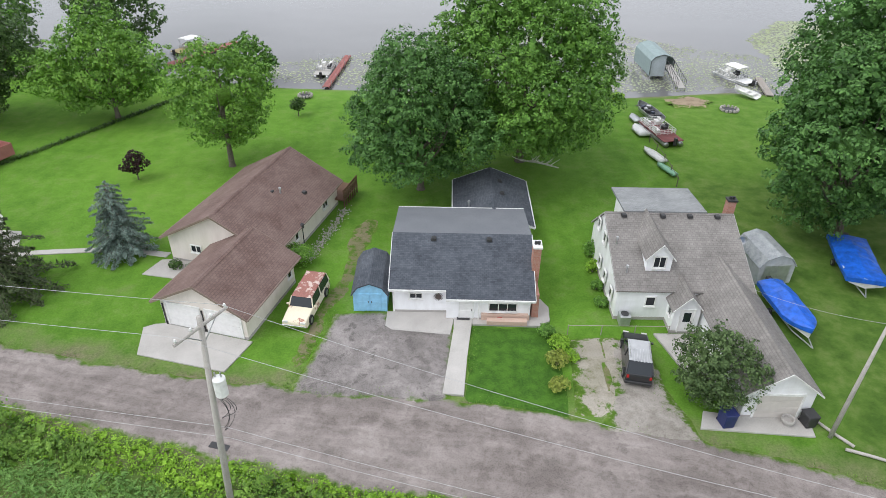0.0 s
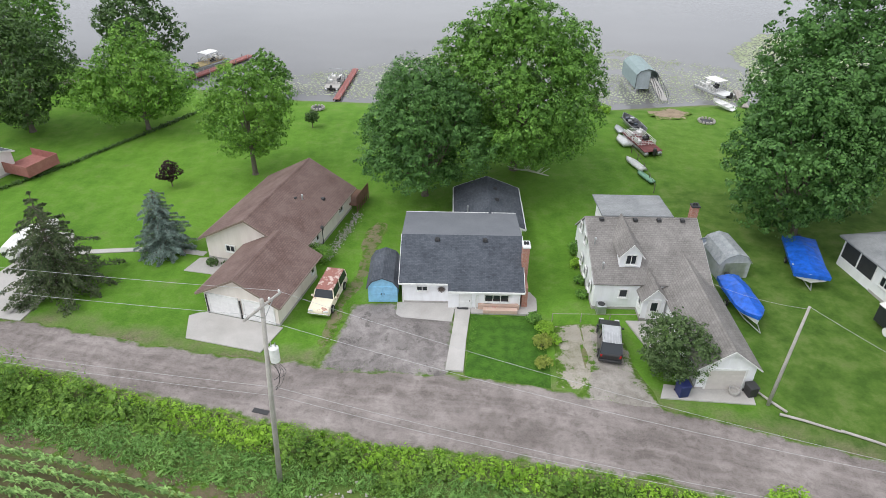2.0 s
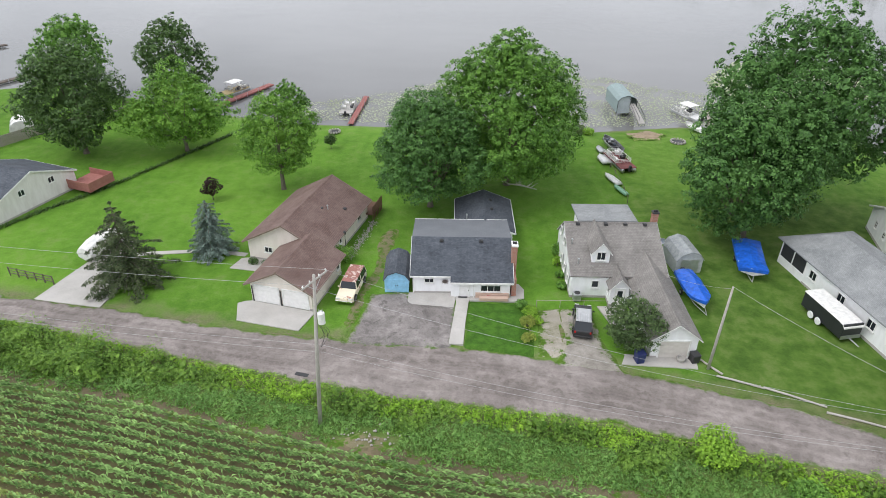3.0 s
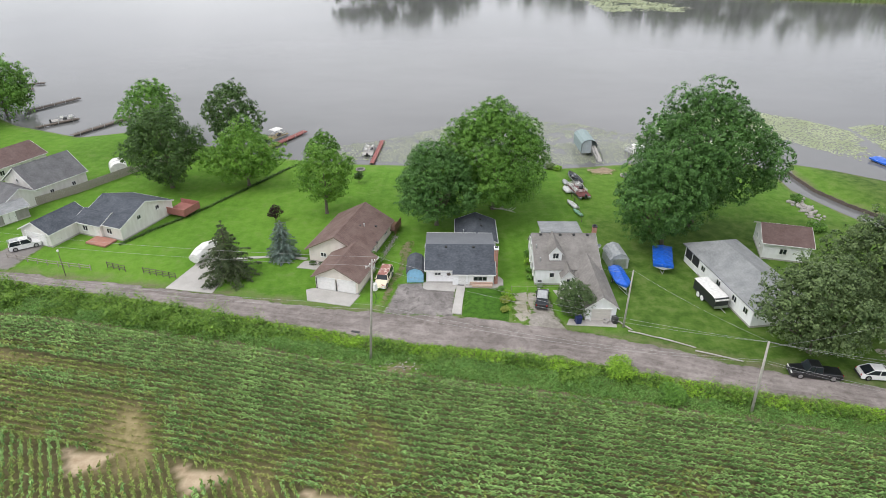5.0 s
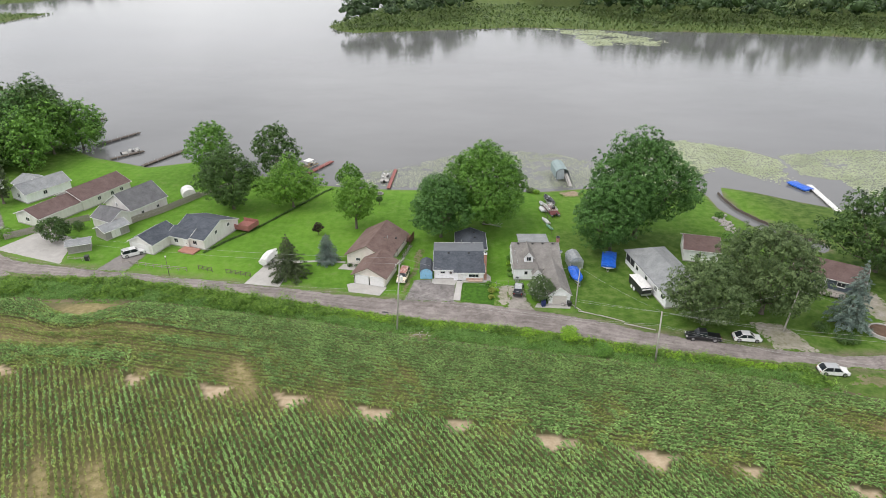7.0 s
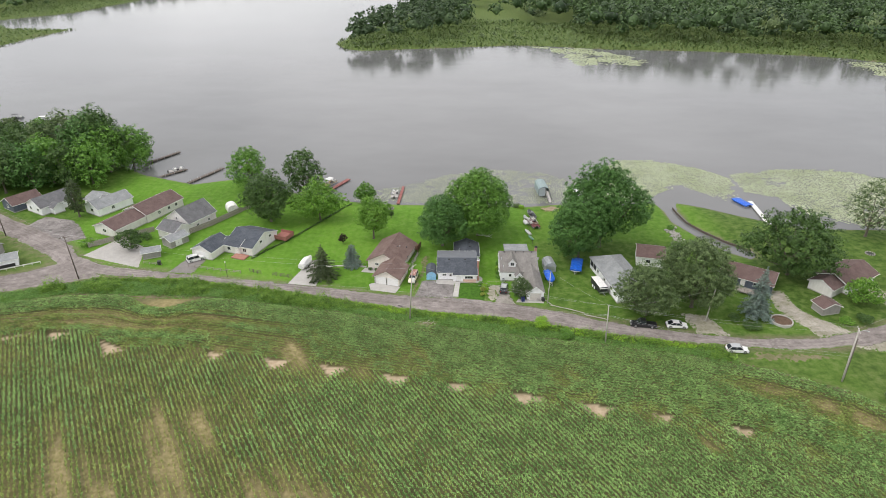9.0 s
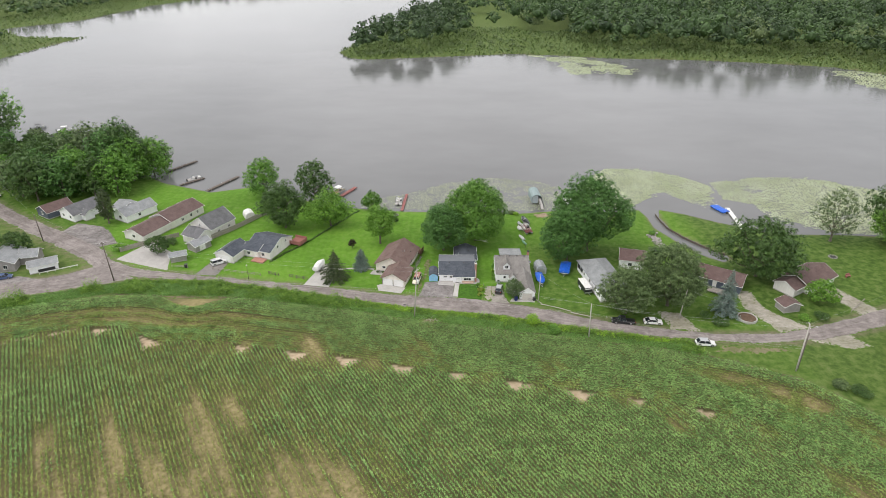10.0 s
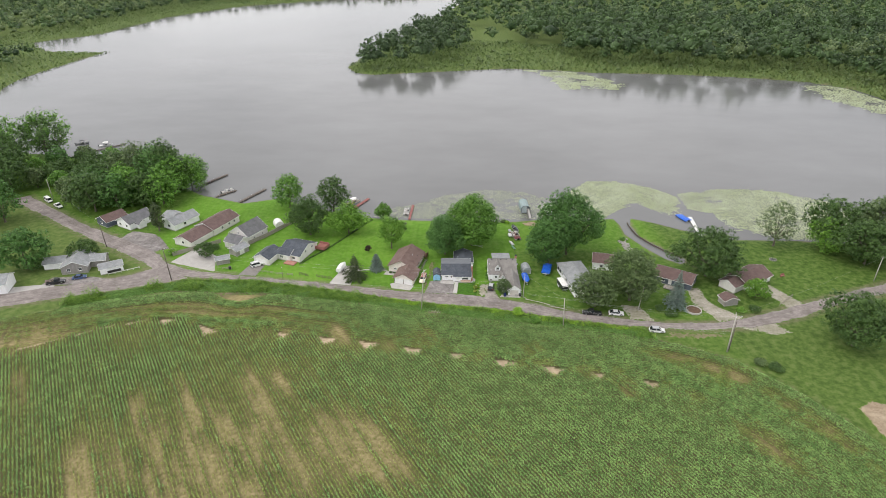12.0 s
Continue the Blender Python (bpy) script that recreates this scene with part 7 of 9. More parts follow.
for k in range(5):
    z0, z1, out = rng.uniform(9.9, 10.4), rng.uniform(7.6, 9.0), rng.uniform(0.3, 0.8)
    bm = bmesh.new()
    tube(bm, [(0.1 + out * math.sin(q * math.pi) ** 0.8, -0.12 * math.sin(q * math.pi) * (k % 3 - 1), z0 + (z1 - z0) * q) for q in np.linspace(0, 1, 10)], [0.013] * 10, 5)
    part("loop", bm, M_DARK, t)


# ---- fences ----
def fence(pts, n, h, material, label, rails=(0.4, 0.9), post=0.1, rail_h=0.12, boards=0, group=""):
    line = resample(pts, 0.5)
    d = np.concatenate([[0], np.cumsum(np.hypot(*np.diff(line, axis=0).T))])
    at = lambda s: (float(np.interp(s, d, line[:, 0])), float(np.interp(s, d, line[:, 1])))
    x0, y0 = at(0)
    t = thing("fence", x0, y0, 0, 0, label, "fence")
    for k in range(n):
        px, py = at(d[-1] * k / (n - 1))
        gz_ = float(height(np.array([px]), np.array([py]))[0])
        bm = bmesh.new()
        box(bm, px - x0, py - y0, gz_ + h / 2 - 0.15, post, post, h + 0.2)
        part("post", bm, material, t)
    for zz in rails:
        for k in range(n - 1):
            a, b = at(d[-1] * k / (n - 1)), at(d[-1] * (k + 1) / (n - 1))
            ga = float(height(np.array([a[0]]), np.array([a[1]]))[0])
            bm = bmesh.new()
            box(bm, (a[0] + b[0]) / 2 - x0, (a[1] + b[1]) / 2 - y0, ga + zz, math.hypot(b[0] - a[0], b[1] - a[1]), 0.05, rail_h, math.degrees(math.atan2(b[1] - a[1], b[0] - a[0])))
            part("rail", bm, material, t)
    if boards:
        bm = bmesh.new()
        box(bm, 0, 0, h / 2, d[-1] / boards * 0.9, 0.03, h)
        me = mesh_of("board", bm, material)
        for k in range(boards):
            px, py = at(d[-1] * (k + 0.5) / boards)
            qx, qy = at(min(d[-1], d[-1] * (k + 0.6) / boards))
            ob = new("board", me)
            ob.parent = t
            ob.location = (px - x0, py - y0, 0)
            ob.rotation_euler = (0, 0, math.atan2(qy - py, qx - px))
    return t


fence([(-71.3, 43.7), (-63.8, 41.7), (-56.2, 40.2)], 9, 1.0, M_WOOD, "pale weathered two-rail fence along the lane", (0.4, 0.8), 0.1, 0.09)
fence([(-54.0, 41.1), (-50.7, 39.9)], 4, 1.1, M_POLE_DARK, "dark rail fence panel beside the lane", (0.3, 0.6, 0.95), 0.09, 0.08)
fence([(-47.6, 39.4), (-42.0, 37.8)], 6, 1.1, M_POLE_DARK, "dark rail fence beside the lane", (0.3, 0.6, 0.95), 0.09, 0.08)
fence([(-79.5, 62.0), (-73.1, 70.3), (-67.2, 80.3)], 12, 1.7, M_WOOD, "tall grey weathered board fence", (0.4, 1.3), boards=70)
fence([(-103.7, 54.7), (-97.1, 60.0), (-89.3, 65.6)], 9, 1.6, M_WOOD, "grey board fence along the beige house", (0.4, 1.2), boards=56)
fence([(-67.2, 80.3), (-62.0, 88.5), (-58.5, 94.0)], 7, 1.2, M_WOOD, "low grey board fence running to the lake", (0.4, 0.9), boards=40)
fence([(8.8, 35.1), (16.0, 35.2)], 4, 0.9, M_WOOD, "thin wire fence between drive and lawn", (0.8,), 0.05, 0.012)
fence([(23.4, 69.5), (23.6, 63.0), (23.4, 58.5)], 5, 1.1, M_POLE_DARK, "row of dark fence stakes on the lawn", (0.9,), 0.07, 0.03)
fence([(-120.9, 40.4), (-112.3, 45.4)], 6, 0.7, M_CANVAS, "low white guard rail beside the lane", (0.5,), 0.12, 0.28)
fence([(-84.0, 45.2), (-79.0, 44.6)], 4, 0.8, M_WOOD, "short rail fence beside a shed", (0.35, 0.7), 0.09, 0.09)
fence([(106.0, 21.5), (113.0, 27.5)], 6, 0.9, M_WOOD, "low rail fence along the grass", (0.4, 0.8), 0.09, 0.07)


# ---- yard clutter ----
def log(x0, y0, x1, y1, r, label, material=None):
    bm = bmesh.new()
    L = math.hypot(x1 - x0, y1 - y0)
    tube(bm, [(0, 0, r), (L * 0.4, 0.06, r), (L, 0, r)], [r, r * 0.95, r * 0.8], 8)
    return solid("timber_log", bm, material or M_POLE, label, "log", m=pose(x0, y0, -0.02, 0, 0, math.degrees(math.atan2(y1 - y0, x1 - x0))), group="landscape timbers")


for k, (a, b) in enumerate((((23.6, 25.2), (27.2, 23.7)), ((27.2, 23.8), (31.5, 21.6)), ((31.2, 21.0), (36.5, 18.9)), ((24.2, 25.4), (22.6, 27.8)))):
    log(*a, *b, 0.10, "long pale timber laid beside the lane")


def stone_ring(x, y, r, n, label, z=0.0, seed=1):
    rng = np.random.RandomState(seed)
    t = thing("fire_pit", x, y, z, 0, label, "fire pit")
    for k in range(n):
        a = k * 2 * math.pi / n
        bm = bmesh.new()
        box(bm, math.cos(a) * r, math.sin(a) * r, 0.14, 0.34, 0.28, 0.32, math.degrees(a) + 90 + rng.uniform(-12, 12), rng.uniform(0.7, 0.9))
        part("stone", bm, M_STONE, t, bevel=0.04)
    bm = bmesh.new()
    tube(bm, [(0, 0, 0.0), (0, 0, 0.06)], [r * 0.85, r * 0.8], 14)
    part("ash", bm, M_DARK, t)
    return t


M_STONE = mottled("field_stone", (0.30, 0.28, 0.26), (0.48, 0.45, 0.42), 3.0, 20.0)
stone_ring(36.7, 80.6, 1.1, 14, "ring of grey stones round a fire pit")
stone_ring(-19.5, 83.2, 0.9, 12, "small ring of grey stones on the lawn", seed=3)
stone_ring(118.2, 53.0, 1.2, 12, "ring of grey stones on the eastern lawn", seed=4)
bm = bmesh.new()
loft(bm, [[(math.cos(a) * q, math.sin(a) * q, zz) for a in np.linspace(0, 2 * math.pi, 24, endpoint=False)] for q, zz in ((2.5, 0), (2.5, 0.6), (2.25, 0.6), (2.25, 0.35), (0.1, 0.35))])
t = thing("round_planter", 77.0, 18.4, -0.05, 0, "round concrete planter ring full of brown soil", "planter")
part("ring", bm, M_CONC, t)
bm = bmesh.new()
tube(bm, [(0, 0, 0.3), (0, 0, 0.44), (0, 0, 0.5)], [2.2, 2.2, 1.2], 20)
part("soil", bm, mottled("brown_soil", (0.075, 0.045, 0.03), (0.15, 0.10, 0.065), 1.5, 14.0), t, "brown garden soil")


def bush(x, y, r, h, leaf, label, seed, n=700, size=0.17, z=None, name="bush"):
    rng = np.random.RandomState(seed)
    t = thing(name, x, y, float(height(np.array([x]), np.array([y]))[0]) - 0.05 if z is None else z, 0, label, "bush")
    lob = 9
    a = rng.uniform(0, 2 * math.pi, lob)
    c = np.stack([np.cos(a) * r * 0.45, np.sin(a) * r * 0.45, h * rng.uniform(0.35, 0.65, lob)], 1)
    d = rng.normal(0, 1, (n, 3))
    d /= np.linalg.norm(d, axis=1, keepdims=True)
    d[:, 2] = np.abs(d[:, 2]) * np.where(rng.rand(n) < 0.2, -1, 1)
    p = c[rng.randint(0, lob, n)] + d * np.array([r * 0.6, r * 0.6, h * 0.5]) * rng.uniform(0.7, 1.0, n)[:, None]
    p[:, 2] = np.maximum(p[:, 2], 0.04)
    v, f = leaf_quads(p, d + np.array([0, 0, 0.5]), size, rng)
    ob = new("foliage", raw_mesh("foliage", v, f, leaf))
    ob.parent = t
    bm = bmesh.new()
    for k in range(5):
        tube(bm, [(0, 0, -0.1), (c[k][0] * 0.6, c[k][1] * 0.6, h * 0.5)], [0.03, 0.012], 5)
    part("stem", bm, M_BARK, t)
    return t


bush(7.6, 31.9, 0.85, 1.0, M_FLOWER, "yellow-green rounded shrub at the lawn's edge", 1, 900)
bush(7.5, 29.6, 0.75, 0.85, M_FLOWER, "low yellow-green shrub at the lawn's edge", 2, 800)
bush(8.0, 33.8, 0.8, 0.9, M_WEED, "green leafy shrub at the lawn's edge", 3, 700)
bush(7.2, 35.0, 0.7, 0.9, M_MAPLE2, "dark green shrub beside the porch", 4, 700)
bush(8.7, 32.6, 0.6, 0.6, M_WEED, "low green plant clump beside the drive", 5, 450)
bush(-12.0, 43.4, 1.3, 1.7, M_LIME, "bright green bush between house and garage", 6, 1500)
bush(11.9, 38.6, 0.6, 0.7, M_MAPLE2, "small bush against the white cottage", 7, 500)
bush(11.9, 40.6, 0.5, 0.8, M_MAPLE2, "small bush beside the cottage wall", 8, 500)
bush(12.0, 43.0, 0.6, 1.0, M_WEED, "tall leafy plants beside the cottage", 9, 600)
bush(12.2, 45.5, 0.7, 1.3, M_MAPLE2, "dark bush at the cottage corner", 10, 700)
bush(-22.0, 42.4, 0.6, 0.7, M_OAK, "potted dark green plant on the patio", 11, 400)
bush(-20.6, 42.2, 0.5, 0.6, M_OAK, "small bush at the bungalow's wall", 12, 400)
bush(21.5, 86.5, 1.2, 1.4, M_REED, "clump of tall shore plants", 13, 900, 0.3)
bush(23.0, 85.0, 1.0, 1.2, M_WEED, "leafy clump at the shore", 14, 700, 0.25)
bush(-89.5, 60.0, 1.8, 2.0, M_OAK, "dark bush in front of the beige house", 15, 900, 0.3)
bush(-104.5, 55.6, 2.2, 2.4, M_LIME, "leafy bush at the road junction", 16, 1100, 0.3)
bush(66.5, 68.5, 1.3, 1.6, M_MAPLE2, "round bush beside the inlet", 17, 700, 0.28)
bush(64.0, 56.0, 1.8, 1.5, M_MAPLE2, "low spreading bush on the lawn", 18, 900, 0.28)
bush(66.0, 19.0, 1.6, 1.6, M_OAK, "dark bush beside the spruce", 19, 800, 0.28)
bush(69.0, 16.0, 2.2, 1.6, M_OAK, "dark hedge clump beside the lane", 20, 1100, 0.28)
bush(96.5, 18.5, 2.2, 1.6, M_OAK, "dark bushes beside the lane", 21, 1100, 0.28)
bush(92.0, 18.0, 1.8, 1.3, M_LIME, "leafy bushes in front of a shed", 22, 900, 0.28)
bush(20.5, 3.0 + 13.3, 2.0, 1.9, M_WEED, "rounded shrub growing on the field verge", 23, 2200, 0.24)
bush(25.2, 11.6, 1.7, 2.0, M_MAPLE2, "rounded dark shrub on the field verge", 24, 2000, 0.24)
bush(86.5, -9.0, 2.0, 1.6, M_SILVER, "grey-green brush heap in the grass", 25, 900, 0.35)
bush(90.0, -11.0, 2.4, 1.4, M_OAK, "brush heap at the field corner", 26, 1000, 0.35)


def bin_can(x, y, r, h, material, label, category="bin"):
    t = thing("wheeled_bin", x, y, 0.06, 10, label, category)
    bm = bmesh.new()
    box(bm, 0, 0, h / 2, r * 1.7, r * 1.9, h, 0, 1.12)
    part("body", bm, material, t, bevel=0.04)
    bm = bmesh.new()
    box(bm, 0, 0, h + 0.04, r * 2.0, r * 2.2, 0.09)
    part("lid", bm, material, t, bevel=0.03)
    for s in (-1, 1):
        wheel(t, s * r * 0.7, r * 0.9, 0.12, 0.06)
    return t


bin_can(17.2, 27.0, 0.42, 1.05, plain("dark_blue_plastic", (0.02, 0.03, 0.13), 0.5), "dark blue wheeled bin on the garage apron")
bin_can(22.2, 27.1, 0.38, 0.85, M_DARK, "black wheeled bin at the garage corner")
bin_can(-79.6, 44.9, 0.45, 1.0, M_DARK, "black bin beside the lane")
bm = bmesh.new()
loft(bm, [[(math.cos(a) * q, math.sin(a) * q, zz) for a in np.linspace(0, 2 * math.pi, 14, endpoint=False)] for q, zz in ((0.3, 0), (0.42, 0.3), (0.38, 0.42), (0.3, 0.4), (0.28, 0.2))])
solid("planter_pot", bm, M_CONC_OLD, "pale round planter on the garage apron", "pot", m=pose(21.0, 27.15, 0.06))
bm = bmesh.new()
loft(bm, [[(math.cos(a) * q, math.sin(a) * q, zz) for a in np.linspace(0, 2 * math.pi, 12, endpoint=False)] for q, zz in ((0.14, 0), (0.22, 0.26), (0.18, 0.3))])
solid("red_pot", bm, plain("red_glaze", (0.42, 0.05, 0.04), 0.4), "small red pot on the porch slab", "pot", m=pose(4.0, 36.45, 0.13))
rng = np.random.RandomState(8)
t = thing("fallen_branch", 9.4, 62.8, 0.05, 0, "bleached bare fallen branch lying on the lawn", "branch")
bm = bmesh.new()
tube(bm, [(-1.8, 0.9, 0.1), (0, 0, 0.4), (2.4, -0.9, 0.15)], [0.06, 0.13, 0.05], 6)
for k in range(18):
    f = rng.uniform(-1, 1)
    s = Vector((f * 2.0, -f * 0.9, 0.3))
    tube(bm, [s, s + Vector((rng.uniform(-0.6, 1.2), rng.uniform(-1.1, 1.1), rng.uniform(0.0, 0.7)))], [0.055, 0.022], 5)
part("wood", bm, plain("bleached_wood", (0.62, 0.60, 0.54), 0.8), t)
bm = bmesh.new()
box(bm, 0, 0, 0.22, 1.3, 0.4, 0.06)
for s in (-0.5, 0.5):
    box(bm, s, 0, 0.1, 0.08, 0.36, 0.22)
solid("bench", bm, M_CANVAS, "low pale garden bench under the trees", "bench", m=pose(8.6, 65.6, 0, 0, 0, 4))
t = thing("culvert_grate", -12.9, 24.5, 0, -14, "dark culvert opening at the road edge", "culvert")
bm = bmesh.new()
box(bm, 0, 0, 0.03, 1.2, 0.4, 0.1)
part("frame", bm, M_DARK, t)
t = thing("canopy_tent", -70.6, 81.4, 0, 30, "small white rounded canopy tent beside the fence", "tent")
bm = bmesh.new()
prism(bm, [(math.cos(a) * 1.7, 0.9 + math.sin(a) * 1.5) for a in np.linspace(0, math.pi, 9)] + [(-1.7, 0.05), (1.7, 0.05)], -2.0, 2.0, "y")
part("cover", bm, M_CANVAS, t, "white fabric cover", bevel=0.04)
for sy in (-2.03, 0.0, 2.03):
    bm = bmesh.new()
    tube(bm, [(-1.72, sy, 0.0)] + [(math.cos(a) * -1.74, sy, 0.9 + math.sin(a) * 1.54) for a in np.linspace(0, math.pi, 9)] + [(1.72, sy, 0.0)], [0.03] * 11, 5)
    part("hoop", bm, M_METAL, t)
t = thing("garden_swing", 115.9, 40.6, 0, 20, "small red garden seat on the lawn", "seat")
bm = bmesh.new()
box(bm, 0, 0, 0.45, 1.6, 0.6, 0.1)
box(bm, 0, 0.3, 0.8, 1.6, 0.08, 0.6)
part("seat", bm, M_REDWOOD, t)
for s in (-0.7, 0.7):
    bm = bmesh.new()
    box(bm, s, 0, 0.22, 0.08, 0.6, 0.45)
    part("leg", bm, M_REDWOOD, t)


def stones(name, pts, lo, hi, label, seed, z=0.0, category="stones"):
    """Loose stones as one heap or row, each with its own rough shape."""
    r = np.random.RandomState(seed)
    n = len(pts)
    size = r.uniform(lo, hi, (n, 1, 1)) * r.uniform(0.6, 1.2, (n, 1, 3)) * np.array([1, 1, 0.7])
    v = ICO1_V[None] * r.uniform(0.75, 1.1, (n, len(ICO1_V), 1)) * size + np.concatenate([pts, np.full((n, 1), z)], 1)[:, None]
    f = (ICO1_F[None] + (np.arange(n) * len(ICO1_V))[:, None, None]).reshape(-1, 3)
    return tagged(new(name, raw_mesh(name, v.reshape(-1, 3), f, M_STONE)), label, category, kind="stuff")


ico = bmesh.new()
bmesh.ops.create_icosphere(ico, subdivisions=1, radius=1.0)
ico.verts.ensure_lookup_table()
ICO1_V = np.array([v.co[:] for v in ico.verts])
ICO1_F = np.array([[v.index for v in f.verts] for f in ico.faces])
ico.free()
rng = np.random.RandomState(23)
row = resample([(-11.4, 43.8), (-11.0, 46.0), (-10.2, 49.5), (-9.6, 52.6)], 0.055)
row = np.repeat(row, 3, 0)
stones("rubble_strip", row + rng.normal(0, 0.30, row.shape), 0.04, 0.10, "pale rubble strip along the bungalow's wall", 24)
sheet("rubble_soil", [(-9.0, 17.0), (-7.0, 18.0), (-4.9, 17.9), (-4.3, 16.5), (-6.0, 16.0), (-8.2, 16.4)], 0.02, M_WORN, "bare soil heap on the field verge", "soil", 0.35, 0.5, 41, lift=0.25)
stones("rubble_heap", np.array([[-5.9, 17.6]]) + rng.normal(0, 1, (46, 2)) * np.array([1.1, 0.45]), 0.05, 0.15, "pale broken concrete and stones on bare soil", 25, 0.08)
stones("shore_rubble", np.array([[67.0, 64.6]]) + rng.normal(0, 1, (90, 2)) * np.array([0.8, 2.2]), 0.2, 0.55, "grey stones heaped beside the inlet", 26, 0.0)
sheet("worn_track", [(-10.0, 31.0), (-9.9, 36.5), (-8.7, 40.0), (-8.2, 45.0), (-8.3, 49.0), (-7.7, 50.9), (-6.5, 50.9), (-6.0, 49.2), (-6.8, 46.5), (-7.5, 40.0), (-8.9, 36.6), (-9.5, 31.5)], -0.035, M_WORN, "wheel track worn into the grass between the houses", "track", 0.35, 0.7, 42)
t = thing("yard_lamp", -12.1, 45.6, 0, 0, "slim black lamp post at the bungalow's corner", "lamp")
bm = bmesh.new()
tube(bm, [(0, 0, 0), (0, 0, 2.0)], [0.045, 0.04], 8)
part("post", bm, M_DARK, t)
bm = bmesh.new()
loft(bm, [[(math.cos(a) * q, math.sin(a) * q, zz) for a in np.linspace(0, 2 * math.pi, 8, endpoint=False)] for q, zz in ((0.05, 2.0), (0.14, 2.1), (0.16, 2.4), (0.20, 2.42), (0.04, 2.58))])
part("lantern", bm, M_DARK, t, "black lantern head")
line = resample([(72.9, 86), (72.9, 82), (73.6, 75), (76.5, 68), (80.5, 61.5), (85.8, 55.5)], 0.62)
t = thing("retaining_wall", 0, 0, LAKE, 0, "low dark timber wall along the inlet's bank", "retaining wall")
for k, (p, q) in enumerate(zip(line, line[1:])):
    bm = bmesh.new()
    box(bm, (p[0] + q[0]) / 2, (p[1] + q[1]) / 2, 0.1 + 0.05 * math.sin(k * 1.7), 0.60, 0.12, 1.2, math.degrees(math.atan2(q[1] - p[1], q[0] - p[0])))
    part("board", bm, M_POLE_DARK, t)


# ---- weeds of the verge, corn, reeds, lily pads, far woods ----
def scatter_in(poly, step, seed):
    rng = np.random.RandomState(seed)
    p = np.asarray(poly, float)
    (x0, y0), (x1, y1) = p.min(0), p.max(0)
    ax, ay = np.meshgrid(np.arange(x0, x1, step), np.arange(y0, y1, step))
    ax, ay = ax.ravel() + rng.uniform(-0.5, 0.5, ax.size) * step, ay.ravel() + rng.uniform(-0.5, 0.5, ay.size) * step
    _, ins = poly_dist(ax, ay, poly)
    return ax[ins], ay[ins], rng


def blades(px, py, pz, hgt, wid, rng, lean=0.35, per=1):
    """Upright leaves bent at the middle, two quads each."""
    px, py, pz, hgt, wid = (np.repeat(a, per) for a in (px, py, pz, hgt, wid))
    n = len(px)
    a = rng.uniform(0, 2 * math.pi, n)
    h = hgt * rng.uniform(0.7, 1.2, n)
    dx, dy = np.cos(a), np.sin(a)
    out = lean * h * rng.uniform(0.5, 1.5, n)
    w = wid * rng.uniform(0.7, 1.3, n) / 2
    base = np.stack([px, py, pz], 1)
    mid = base + np.stack([dx * out * 0.45, dy * out * 0.45, h * 0.7], 1)
    tip = base + np.stack([dx * out * 1.35, dy * out * 1.35, h * rng.uniform(0.72, 1.02, n)], 1)
    side = np.stack([-dy * w, dx * w, w * 0], 1)
    v = np.stack([base - side * 0.5, base + side * 0.5, mid + side, mid - side, tip + side * 0.25, tip - side * 0.25], 1).reshape(-1, 3)
    i = np.arange(n)[:, None] * 6
    f = np.concatenate([i + np.array([[0, 1, 2, 3]]), i + np.array([[3, 2, 4, 5]])])
    return v, f


VERGE = [(-127, 24.6), (-112, 29.6), (-100, 33.6), (-92, 36.6), (-69, 36.0), (-58.7, 33.8), (-38.6, 29.4), (-22.3, 25.0), (-12.7, 22.7), (-3.9, 20.9), (3.3, 20.0), (16.3, 17.7), (35, 12.2), (47, 9.9),
         (58, 7.6), (62, 1.4), (50.5, 4.4), (34, 7.8), (17, 11.2), (-1.8, 14.6), (-15.2, 17.7), (-24, 20.1), (-37.4, 22.7), (-61, 27.6), (-76, 27.9), (-96, 29), (-112, 23.8), (-127, 17.6)]
VERGE = [(x_, y_ + (0.7 if k < 15 else 0)) for k, (x_, y_) in enumerate(VERGE)]


def mounds(mx, my, rad, hgt, per, size, rng, slim=0.6, up=0.35):
    """Low plants: leaves over a dome, and coarser dim ones within it."""
    vs, fs, at = [], [], 0
    for m, lo, hi, big in ((per, 0.72, 1.12, size), (7, 0.3, 0.75, rad * 0.75)):
        n = len(mx) * m
        d = rng.normal(0, 1, (n, 3))
        d[:, 2] = np.abs(d[:, 2]) * 1.1 - 0.1
        d /= np.linalg.norm(d, axis=1, keepdims=True)
        far_out = rng.uniform(lo, hi, n)
        rr, hh = np.repeat(rad, m) * far_out, np.repeat(hgt, m) * far_out
        p = np.stack([np.repeat(mx, m) + d[:, 0] * rr, np.repeat(my, m) + d[:, 1] * rr, np.maximum(d[:, 2], 0.02) * hh - 0.05], 1)
        v, f = leaf_quads(p, d + np.array([0, 0, up]), big if np.isscalar(big) else np.repeat(big, m), rng, 0.2, slim, 0.4)
        vs.append(v)
        fs.append(f + at)
        at += len(v)
    return raw_mesh("weeds", np.concatenate(vs), np.concatenate(fs), M_WEED)


